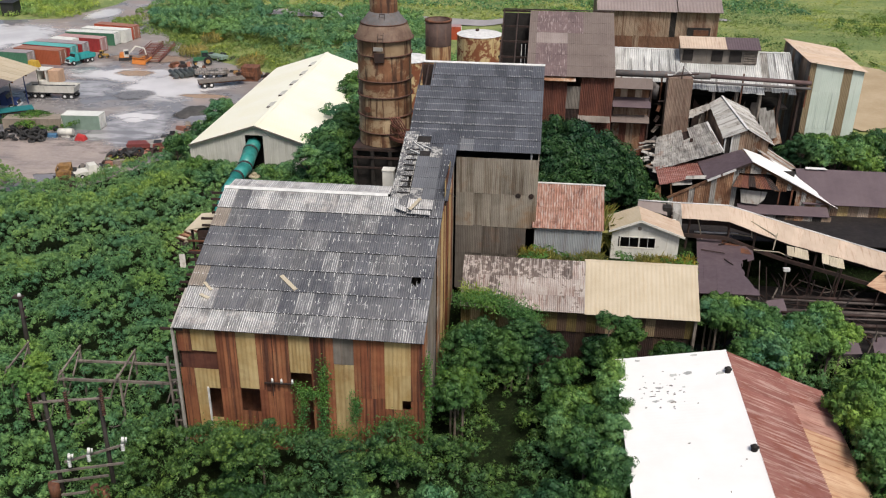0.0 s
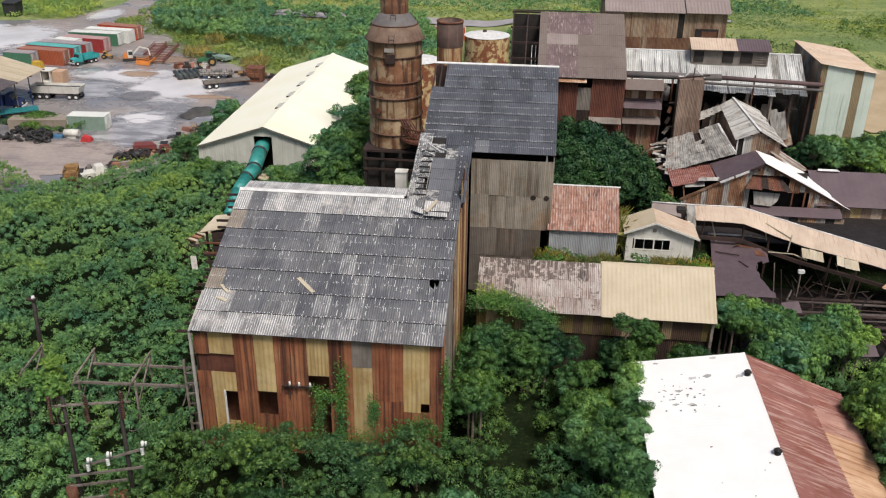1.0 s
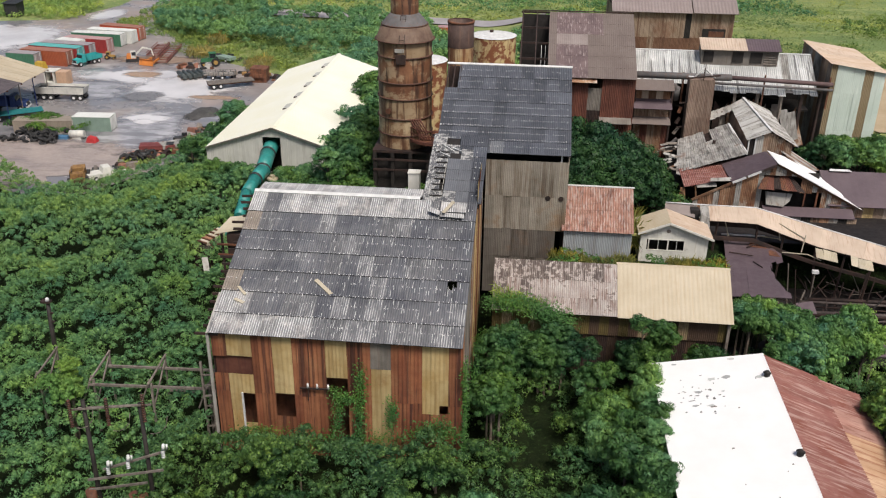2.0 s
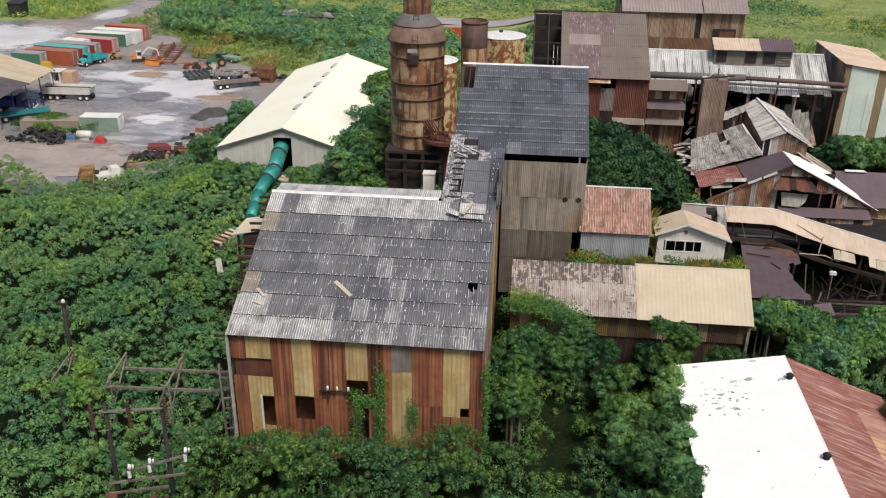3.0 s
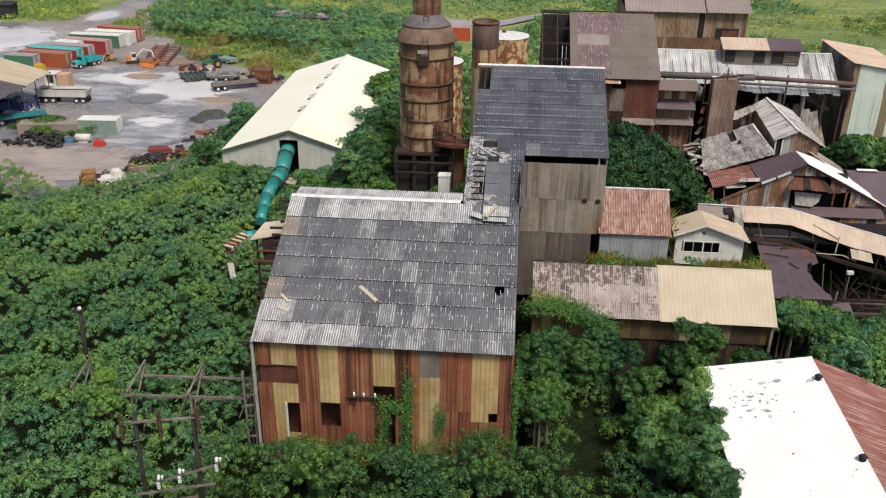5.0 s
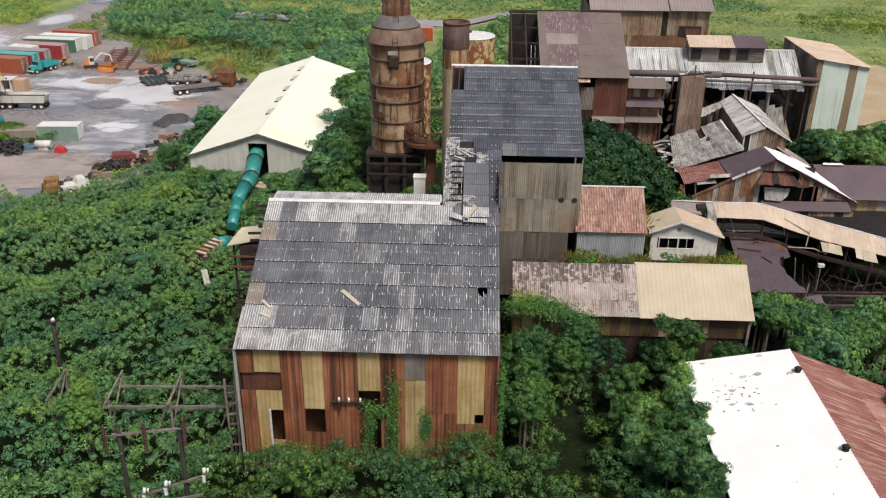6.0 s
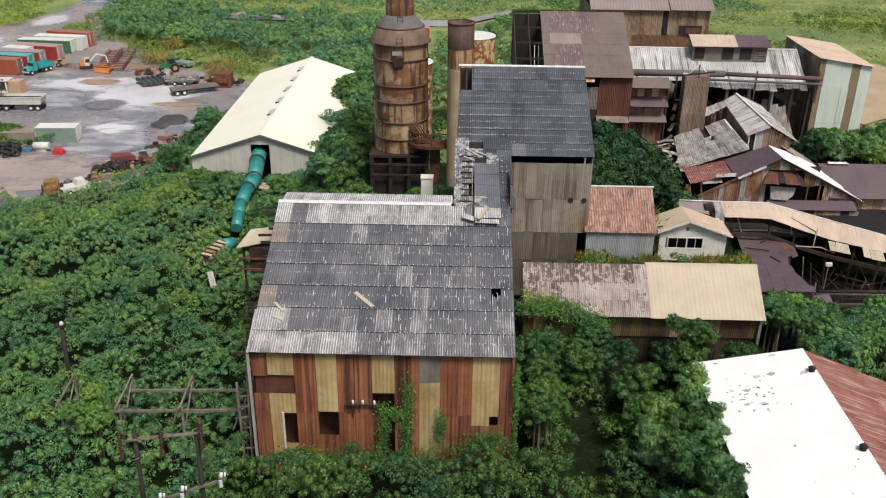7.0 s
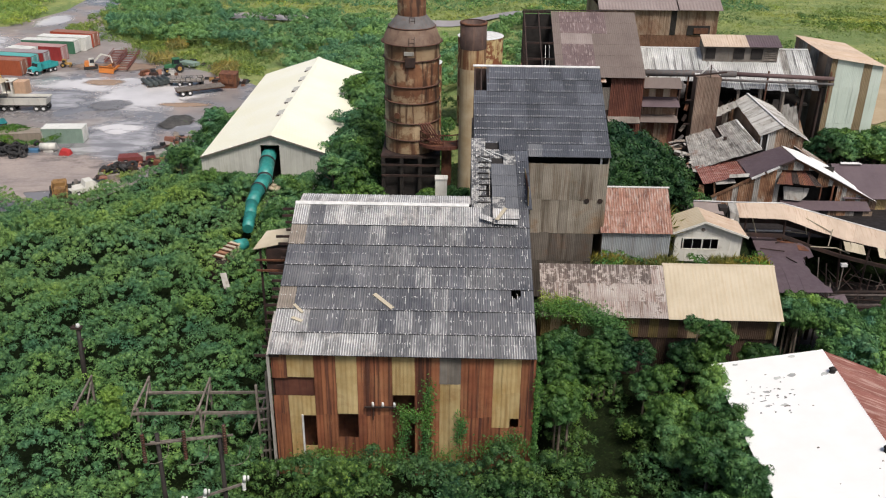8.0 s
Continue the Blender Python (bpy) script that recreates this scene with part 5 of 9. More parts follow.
def build_silver_hall():
    b = thing("open_sided_hall", (17, 94, 7.5), "open-sided collapsing hall with galvanised silver roof", "mill hall")
    d = Vector((0, 4.6, 2.9))
    sheeting("roof_sheet", b, (7.9, 91.6, 15.8), (1, 0, 0), (0, 4.0, 2.52), 7.1, Vector((0, 4.0, 2.52)).length, 9, 1, M["silver_roof"], pitch=0.2, amp=0.03, jitter=0.4)
    n = 14
    for i in range(n):
        drop = rnd.uniform(0.0, 0.5)
        w = 11.0 / n
        sheet("roof_sheet", b, Vector((15.0 + w * i, 91.0, 15.4)) - d.normalized() * drop, (1, 0, 0), d, w + 0.03, d.length + drop, M["silver_roof"] if i not in (10,) else M["worn_silver"], 0.2, 0.03, 0.03, 0.7)
    part("ridge", Geo().beam((7.9, 95.65, 18.32), (26.0, 95.65, 18.32), 0.3, 0.08), M["lichen"], b)
    part("rear_roof", ribbed((26.0, 100.2, 15.4), (-1, 0, 0), (0, -4.6, 2.9), 18.1, 5.4, 0.4, 0.03), M["silver_roof"], b)
    for x in (15.6, 18.0, 20.3, 22.6, 24.6, 26.4):
        lean = rnd.uniform(-0.35, 0.35)
        part("post", Geo().beam((x + lean, 91.1, 7.0), (x, 91.2, 15.4), 0.28), M["timber"] if x < 24 else M["dark_rust_and_shade"], b)
    for i in range(12):
        x = rnd.uniform(15.4, 26)
        part("hanging_sheet", Geo().slab([(x, 92.0, 9.5), (x + 0.7, 92.0, 9.6), (x + 0.7 + rnd.uniform(-0.3, 0.3), 92.2, rnd.uniform(12, 14.5)), (x, 92.2, rnd.uniform(12, 14.5))], 0.03), M[rnd.choice(["worn_silver", "rust_mix", "timber", "dark_rust_and_shade"])], b)
    # Near-black wall and loft floor paint the hall's unlit inside.
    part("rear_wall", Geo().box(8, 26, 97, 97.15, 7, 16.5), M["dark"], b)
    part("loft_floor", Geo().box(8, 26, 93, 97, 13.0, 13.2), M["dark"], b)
    for x, z, l in ((23.2, 12.4, 2.6), (24.0, 12.0, 3.0), (24.6, 11.0, 2.2)):
        part("fallen_sheet", Geo().slab([(x, 90.6, z - l / 2), (x + 0.8, 90.5, z - l / 2 + 0.3), (x + 0.2, 91.2, z + l / 2), (x - 0.6, 91.2, z + l / 2 - 0.2)], 0.03), M[rnd.choice(["worn_silver", "rust_mix"])], b)
    # roof-top clerestory
    c = part("clerestory", Geo().box(14.7, 22.4, 94.0, 94.1, 17.0, 18.9).box(14.7, 14.8, 94.1, 96.0, 17.0, 19.2).box(22.3, 22.4, 94.1, 96.0, 17.0, 19.2), M["wall_grey"], b, "timber clerestory on the roof")
    part("tan_roof", ribbed((14.5, 93.5, 18.95), (1, 0, 0), (0, 2.1, 0.8), 4.7, 2.25, 0.25, 0.015), M["pink_roof"], c)
    part("maroon_roof", ribbed((19.2, 93.5, 18.95), (1, 0, 0), (0, 2.1, 0.8), 3.4, 2.25, 0.25, 0.015), M["maroon_roof"], c)
    # Near-black plates on the wall stand in for shaded openings.
    for x0, x1 in ((14.9, 15.9), (17.8, 18.9), (19.6, 20.8)):
        part("opening", Geo().box(x0, x1, 93.92, 94.0, 17.6, 18.7), M["dark"], c)
    for k in range(5):
        part("slat", Geo().box(21.0, 22.3, 93.9, 94.0, 17.5 + 0.24 * k, 17.62 + 0.24 * k), M["timber"], c)
    # long pipes in front
    part("long_pipe", Geo().tube((7.9, 90.6, 16.85), (17.3, 90.6, 16.85), 0.34, 0.34, 14), M["dark_slate"], b, "thick dark pipe")
    part("long_pipe", Geo().tube((17.3, 90.6, 16.85), (27.2, 90.6, 16.5), 0.22, 0.22, 12), M["red_brown_pipe"], b, "thin red-brown pipe")
    part("long_pipe", Geo().tube((14.6, 90.3, 16.35), (27.2, 90.4, 16.0), 0.13, 0.13, 10), M["dark_slate"], b)
    part("lower_pipe", Geo().tube((7.9, 90.3, 15.75), (12.0, 90.3, 15.75), 0.36, 0.36, 14), M["dark_slate"], b)
    part("elbow", Geo().tube((12.0, 90.3, 15.75), (12.0, 90.6, 14.4), 0.36, 0.36, 14), M["dark_slate"], b)
    for x in (8.5, 12.6, 20.6, 26.9):
        part("pipe_bracket", Geo().beam((x, 90.7, 14), (x, 90.7, 17.2), 0.14), M["rust"], b)
    part("pipe_valve", Geo().pipe([(13.3, 90.0, 16.6), (14.4, 89.9, 17.9), (15.6, 90.0, 16.9)], 0.07).box(13.0, 13.5, 89.8, 90.2, 16.6, 17.0), M["lichen"], b, "whitish pipe loop")


M["red_brown_pipe"] = weathered("red_brown_pipe_paint", (0.09, 0.055, 0.055), (0.14, 0.09, 0.088), 1.0, vary=0)
build_silver_hall()


def build_bin():
    b = thing("elevator_bin", (14.2, 90, 7.5), "tall narrow elevator bin clad in grey rusted sheet", "bin tower")
    wall_run(b, 13.0, 15.35, 88.6, 7.0, 13.2, lambda i: M["bin_sheet"], 0.6)
    wall_run(b, 13.05, 15.3, 88.65, 13.1, 17.0, lambda i: M["bin_sheet"], 0.6)
    part("side_wall", Geo().box(12.95, 13.03, 88.65, 90.2, 7, 16.9).box(15.3, 15.38, 88.65, 90.2, 7, 16.9).box(13, 15.3, 90.1, 90.2, 7, 16.9).box(13, 15.3, 88.7, 90.1, 16.8, 16.9), M["bin_sheet"], b)
    part("hoist_beam", Geo().beam((12.6, 88.7, 17.1), (15.8, 88.7, 17.5), 0.14).beam((14.2, 88.6, 17.0), (14.4, 89.5, 18.0), 0.12), M["dark_rust_and_shade"], b)
    for z in (9.5, 12, 14.5):
        part("side_ladder_rung", Geo().beam((12.2, 89, z), (13, 89, z + 0.1), 0.12), M["dark_rust_and_shade"], b)


M["bin_sheet"] = weathered("grey_rusted_bin_sheet", (0.19, 0.13, 0.1), (0.3, 0.22, 0.17), 0.5, streak=(3.0, 3.0, 0.25), streak_col=(0.1, 0.05, 0.035), streak_lo=0.48, streak_hi=0.7, streak_amt=0.8, patch=(0.26, 0.12, 0.08), patch_scale=0.4, patch_lo=0.56, patch_hi=0.66, patch_amt=0.6, vary=0.12)
build_bin()


def build_cabins():
    b = thing("stacked_cabins", (9.5, 90, 7.5), "tier of small rusty cabins with maroon awnings", "cabin")
    wall_run(b, 7.75, 11.3, 89.3, 14.75, 15.9, lambda i: M["pink_roof"] if i % 2 else M["rust_mix"], 0.7)
    wall_run(b, 7.9, 11.4, 89.2, 12.9, 14.2, lambda i: M["brown_wall"], 0.7)
    wall_run(b, 7.9, 11.5, 89.2, 7.0, 12.1, lambda i: M[("rust_mix", "red_wall", "brown_wall")[i % 3]], 0.75)
    for z, m in ((15.9, "brown_roof"), (14.0, "maroon_roof"), (12.4, "brown_roof")):
        part("awning", Geo().slab([(7.7, 88.2, z), (11.5, 88.2, z), (11.5, 89.6, z + 0.75), (7.7, 89.6, z + 0.75)], 0.06), M[m], b)
    part("frame", Geo().box(7.7, 7.85, 89.0, 89.2, 7, 16).box(11.4, 11.55, 89.0, 89.2, 7, 16), M["dark_rust_and_shade"], b)
    # Near-black rear wall paints the shade inside the cabins.
    part("rear_wall", Geo().box(7.8, 11.5, 90.5, 90.6, 7, 16), M["dark"], b)
    for k in range(5):
        part("junk_panel", Geo().beam((11.7 + 0.15 * k, 89.2, 9 + k * 1.1), (12.5, 89.4, 9.6 + k * 1.1), 0.3, 0.2), M[rnd.choice(["dark_rust_and_shade", "timber", "rust", "dark_slate"])], b)


build_cabins()


def build_mint():
    b = thing("mint_building", (29.7, 96.5, 7.0), "tall building clad in pale mint sheets with khaki strips", "building")
    x0, x1 = 27.15, 32.45
    zt = lambda x: 18.4 - (x - x0) * 0.15
    wall_run(b, x0, 27.75, 91.7, 7.0, zt, M["strip_brown"], 0.6)
    for a, c in ((27.75, 30.45), (31.35, x1)):
        for z0, z1 in ((7.0, 11.6), (11.55, 15.4)):
            wall_run(b, a, c, 91.68, z0, z1, M["mint"], 0.68, jitter=0.1, amp=0.003)
        wall_run(b, a, c, 91.7, 15.35, zt, M["mint"], 0.68, jitter=0.1, amp=0.003)
    wall_run(b, 30.45, 31.35, 91.72, 7.0, zt, M["strip_brown"], 0.9)
    for i in range(9):
        y = 91.75 + i * 1.2
        sheet("side_sheet", b, (x0, y + 1.2, 7.0), (0, -1, 0), (0, 0, 1), 1.22, 11.35, M[rnd.choice(["brown_wall", "timber", "worn_silver"])], 0.16, 0.025, 0.01, 0.5)
    part("far_wall", Geo().box(x1 - 0.1, x1, 91.8, 102.5, 7, 17.4).box(x0, x1, 102.4, 102.5, 7, 17.4), M["mint"], b)
    d = Vector((-(x1 - x0) - 0.5, 0, 0.88))
    for i in range(13):
        sheet("roof_sheet", b, (x1 + 0.3, 91.4 + 0.86 * i, 17.55), (0, 1, 0), d, 0.87, d.length, M["pink_roof"] if rnd.random() < 0.75 else M["peach_roof"], 0.16, 0.025, 0.03, 0.3)


build_mint()


# ---- collapsed gabled house ----
def clad(parent, name, corners, nu, nv, mat, torn=0.0, amp=0.022, pitch=0.2, warp=0.05, lost=0.0):
    """Loose corrugated sheets over a bent four-cornered surface: near left, near right, far right, far left."""
    p = [Vector(c) for c in corners]

    def at(u, v):
        return p[0].lerp(p[1], u).lerp(p[3].lerp(p[2], u), v)

    up = (p[1] - p[0]).cross(p[3] - p[0]).normalized()
    for j in range(nv):
        for i in range(nu):
            if rnd.random() < lost:
                continue
            u0, u1 = i / nu, (i + 1) / nu + 0.012
            v0, v1 = j / nv - (0.05 if j else torn * rnd.random() / nv), (j + 1) / nv - torn * rnd.random() / nv
            tilt = [rnd.uniform(0, warp) for _ in range(4)]
            n = max(4, round((at(u1, v0) - at(u0, v0)).length / pitch) * 4)
            rows = []
            for v, ta, tb, lap in ((v0, tilt[0], tilt[1], 0.03), (v1, tilt[2], tilt[3], 0.0)):
                rows += [at(u0 + (u1 - u0) * k / n, v) + up * (ta + (tb - ta) * k / n + lap + amp * math.sin(math.pi * k / 2)) for k in range(n + 1)]
            g = Geo().add(rows, [(k, k + 1, n + 2 + k, n + 1 + k) for k in range(n)])
            part(name, g, mat(i, j) if callable(mat) else mat, parent)


def build_wreck():
    b = thing("collapsed_house", (18.5, 82, 7.0), "half-collapsed gabled iron house with patched broken roofs", "ruined building")

    def line(x):
        return 9.2 + (x - 12.4) * 0.56 if x < 15.6 else 11.07 + (x - 15.6) * 0.497 if x < 19.3 else 12.91 - (x - 19.3) * 0.503

    wall_run(b, 12.4, 18.3, 76.6, 7.0, lambda x: line(x) - 0.12, lambda i: M["rust_mix"] if i % 4 else M["worn_silver"], 0.46, jitter=0.8)
    wall_run(b, 18.3, 21.6, 76.6, lambda x: 11.75, lambda x: line(x) - 0.12, lambda i: M[("worn_silver", "rust_mix", "worn_silver")[i % 3]], 0.46, jitter=0.8)
    wall_run(b, 18.3, 20.0, 76.7, 7.0, 9.2, lambda i: M["worn_silver"] if i % 2 else M["dark_rust_and_shade"], 0.6, jitter=0.8)
    wall_run(b, 21.6, 22.6, 76.6, lambda x: 10.2, lambda x: line(x) - 0.12, M["rust_mix"], 0.5, jitter=0.8)
    wall_run(b, 22.6, 26.7, 76.6, lambda x: 10.3 if x < 23.6 else 7.0, lambda x: line(x) - 0.12, lambda i: M["rust_mix"] if i % 3 else M["worn_silver"], 0.46, jitter=0.6)
    part("window_post", Geo().box(23.05, 23.2, 76.5, 76.65, 8.0, 10.4).box(22.0, 22.12, 76.5, 76.65, 8.0, 10.3), M["rust"], b)
    part("dangling_sheet", Geo().slab([(18.75, 76.1, 9.15), (20.2, 76.0, 9.05), (20.75, 76.2, 9.5), (20.95, 76.4, 10.15), (18.6, 76.5, 10.25)], 0.03), M["worn_silver"], b, "grey sheet hanging in the opening")
    clad(b, "sagging_sheet", [(17.8, 75.9, 10.85), (21.7, 75.9, 10.6), (20.6, 77.3, 11.8), (18.6, 77.3, 11.85)], 6, 1, lambda i, j: M[("rust", "red_wall", "dark_rust_and_shade")[i % 3]], 0.2, 0.02, warp=0.12)
    part("wall_plate", Geo().beam((12.3, 76.5, 9.1), (15.7, 76.5, 10.95), 0.1, 0.22).beam((19.3, 76.45, 12.8), (26.8, 76.45, 9.0), 0.08, 0.18), M["rust_mix"], b)
    # Near-black sheets paint the shade inside the broken house.
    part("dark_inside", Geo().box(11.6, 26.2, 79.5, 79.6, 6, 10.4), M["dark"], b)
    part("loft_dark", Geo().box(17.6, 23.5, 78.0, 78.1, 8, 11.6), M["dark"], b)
    part("side_sheet", Geo().slab([(11.2, 77.1, 8.4), (11.9, 77.0, 8.4), (11.7, 77.1, 10.0), (11.3, 77.2, 10.0)], 0.04).beam((12.9, 77.0, 8.2), (12.6, 77.1, 10.2), 0.12), M["rust_mix"], b)
    # red, maroon and white pieces along the front
    clad(b, "red_roof_sheet", [(11.55, 77.0, 10.16), (15.5, 77.0, 10.95), (15.3, 80.0, 11.4), (11.4, 80.0, 10.75)], 6, 1, M["red_roof"], 0.06, 0.03)
    part("torn_edge", Geo().slab([(12.7, 76.75, 10.2), (14.4, 76.7, 10.42), (14.4, 77.2, 10.62), (12.6, 77.2, 10.42)], 0.03).slab([(13.7, 76.55, 10.95), (15.5, 76.6, 11.05), (15.6, 77.0, 11.25), (13.8, 76.95, 11.12)], 0.03), M["worn_silver"], b, "bent grey sheets along the torn edge")
    part("maroon_roof", Geo().slab([(15.5, 76.35, 11.08), (19.3, 76.35, 12.98), (18.95, 79.9, 12.86), (15.2, 79.9, 11.48)], 0.06), M["maroon_roof"], b, "maroon roof piece")
    for k in range(3):
        part("barge", Geo().beam((15.6 + 1.25 * k, 76.28, 11.0 + 0.62 * k), (16.7 + 1.22 * k, 76.28, 11.55 + 0.61 * k), 0.06, 0.2), M["lichen" if k != 2 else "dark_rust_and_shade"], b)
    g = Geo().slab([(19.2, 76.25, 13.0), (23.0, 76.25, 11.15), (27.2, 76.25, 8.95), (26.5, 77.6, 9.3)], 0.05).slab([(19.2, 76.25, 13.02), (26.5, 77.6, 9.32), (24.2, 78.3, 10.75), (23.5, 79.2, 11.25)], 0.05).slab([(19.2, 76.25, 13.03), (23.5, 79.2, 11.28), (21.2, 79.7, 12.3), (19.1, 79.9, 12.95)], 0.05)
    part("white_roof_strip", g, M["white_paint"], b, "bleached white roof strip")
    clad(b, "right_slope_sheet", [(25.2, 78.2, 10.0), (25.0, 85.5, 9.8), (20.6, 85.5, 12.4), (20.4, 79.4, 12.75)], 8, 1, lambda i, j: M["worn_silver"] if i % 3 else M["rust_mix"], 0.12, 0.03)
    # torn rear left slope
    clad(b, "torn_sheet", [(11.2, 79.7, 10.5), (17.3, 79.8, 12.5), (16.85, 87.4, 13.05), (12.4, 88.2, 10.95)], 8, 3, lambda i, j: M["worn_silver"] if i + j < 5 or rnd.random() < 0.6 else M["streaked_iron"], 0.1, 0.014, warp=0.1, lost=0.03)
    part("slope_deck", Geo().slab([(11.4, 79.9, 10.2), (17.2, 79.9, 12.25), (16.8, 87.2, 12.8), (12.5, 88.0, 10.7)], 0.08), M["dark_rust_and_shade"], b)
    for k in range(34):
        x, y = rnd.uniform(9.9, 13.2), rnd.uniform(79.2, 87.5)
        z = 10.3 + (x - 11.0) * 0.3 + rnd.uniform(0, 0.35)
        t, l, w = rnd.uniform(-0.6, 0.6), rnd.uniform(0.5, 1.7), rnd.uniform(0.2, 0.5)
        dx, dy = Vector((math.cos(t) * l, math.sin(t) * l, rnd.uniform(-0.15, 0.3))), Vector((-math.sin(t) * w, math.cos(t) * w, rnd.uniform(0, 0.15)))
        c = Vector((x, y, z))
        part("torn_scrap", Geo().slab([c, c + dx, c + dx * 0.9 + dy, c + dy], 0.025), M[rnd.choice(["worn_silver", "pale_sheet", "worn_silver", "timber", "rust_mix"])], b)
    part("valley_flashing", Geo().beam((17.25, 79.9, 12.55), (16.95, 87.3, 13.1), 0.22, 0.05).beam((17.45, 80.3, 12.5), (17.2, 86.5, 12.8), 0.1, 0.1), M["lichen"], b, "bleached flashing strip")
    part("stub_post", Geo().beam((15.05, 83.9, 11.2), (15.1, 83.9, 12.4), 0.25), M["dark_rust_and_shade"], b)
    # Near-black floor stands in for shade below the torn roofs.
    part("rear_floor", Geo().box(11.2, 24.5, 79.7, 91, 9.4, 9.55), M["dark"], b)
    # raised monitor roof
    clad(b, "monitor_sheet", [(17.5, 90.2, 14.12), (17.55, 81.35, 13.36), (19.62, 81.35, 14.28), (18.7, 90.4, 14.9)], 11, 1, lambda i, j: M["lined_silver"] if i % 4 else M["worn_silver"], 0.03, 0.04, 0.27, 0.03)
    clad(b, "monitor_sheet", [(22.0, 81.35, 12.95), (21.3, 90.4, 13.7), (18.7, 90.4, 14.9), (19.62, 81.35, 14.28)], 11, 1, lambda i, j: M["worn_silver"] if i % 3 else M["lined_silver"], 0.12, 0.04, 0.27, 0.05)
    part("ridge_cap", Geo().beam((18.7, 90.4, 14.95), (19.62, 81.3, 14.34), 0.22, 0.05), M["lichen"], b)
    # The near-black sheet in this wall stands in for a shaded opening.
    wall_run(b, 17.7, 21.7, 81.65, 11.8, lambda x: (13.36 + (x - 17.6) * 0.45 if x < 19.6 else 14.28 - (x - 19.6) * 0.53) - 0.12, lambda i: M[("dark", "pale_sheet", "brown_wall", "brown_wall", "rust_mix", "brown_wall")[i % 6]], 0.62, jitter=0.5)
    part("door_frame", Geo().box(17.7, 17.82, 81.5, 81.6, 11.9, 13.4).box(18.3, 18.42, 81.5, 81.6, 11.9, 13.5), M["lichen"], b)
    part("monitor_side", Geo().hexa([(17.55, 81.7, 11.9), (17.63, 81.7, 11.9), (17.6, 90.2, 12.4), (17.52, 90.2, 12.4), (17.55, 81.7, 13.3), (17.63, 81.7, 13.3), (17.6, 90.2, 14.1), (17.52, 90.2, 14.1)]), M["brown_wall"], b)
    part("monitor_side", Geo().hexa([(21.5, 81.7, 11.3), (21.6, 81.7, 11.3), (21.1, 90.2, 11.8), (21.0, 90.2, 11.8), (21.5, 81.7, 13.1), (21.6, 81.7, 13.1), (21.1, 90.2, 13.7), (21.0, 90.2, 13.7)]), M["brown_wall"], b)
    for k in range(5):
        x = 15.3 + 0.45 * k
        part("tail_sheet", Geo().slab([(x, 88.6 + 0.1 * k, 13.0 + 0.2 * k), (x + 0.6, 88.6 + 0.1 * k, 13.15 + 0.22 * k), (x + 0.7, 90.4, 13.5 + 0.2 * k), (x + 0.1, 90.2, 13.2 + 0.2 * k)], 0.03), M["worn_silver" if k % 2 else "pale_sheet"], b)
    part("tail_post", Geo().beam((15.4, 89.0, 8.0), (15.5, 89.2, 13.2), 0.16).beam((16.6, 89.2, 8.0), (16.6, 89.4, 13.7), 0.16), M["timber"], b)
    # lean-to strip below the gable
    part("lean_to_roof", Geo().slab([(18.5, 75.2, 8.5), (26.3, 75.2, 8.5), (26.3, 76.4, 8.95), (18.5, 76.4, 8.95)], 0.06), M["maroon_roof"], b)
    # Every fourth sheet is near black to stand in for shaded openings.
    wall_run(b, 18.6, 26.5, 75.4, 6.0, 8.4, lambda i: M[("dark", "brown_wall", "rust_mix", "worn_silver")[i % 4]], 0.8)
    for k in range(26):
        x, y = rnd.uniform(9.6, 16), rnd.uniform(73.6, 76.2)
        part("scrap", Geo().beam((x, y, 8.1), (x + rnd.uniform(0.5, 1.6), y + rnd.uniform(-0.4, 0.4), 8.3 + rnd.uniform(0, 0.8)), rnd.uniform(0.12, 0.4), 0.04), M[rnd.choice(["rust_mix", "worn_silver", "timber", "dark_rust_and_shade", "pale_sheet"])], b)


M["lined_silver"] = weathered("lined_grey_iron_roof", (0.34, 0.33, 0.31), (0.5, 0.49, 0.47), 0.6, streak=(0.35, 5.0, 0.35), streak_col=(0.12, 0.1, 0.09), streak_lo=0.52, streak_hi=0.62, streak_amt=0.75, patch=(0.2, 0.16, 0.13), patch_scale=0.8, patch_lo=0.56, patch_hi=0.66, patch_amt=0.6, vary=0.12, rough=0.55)
M["streaked_iron"] = weathered("dark_streaked_iron_roof", (0.13, 0.12, 0.11), (0.26, 0.245, 0.23), 0.8, streak=(5.0, 0.6, 0.5), streak_col=(0.4, 0.385, 0.36), streak_lo=0.5, streak_hi=0.62, streak_amt=0.7, patch=(0.07, 0.055, 0.045), patch_scale=0.9, patch_lo=0.55, patch_hi=0.66, patch_amt=0.7, vary=0.2)
M["pale_sheet"] = weathered("pale_hanging_sheet", (0.38, 0.36, 0.33), (0.48, 0.46, 0.43), 0.8, vary=0)
build_wreck()


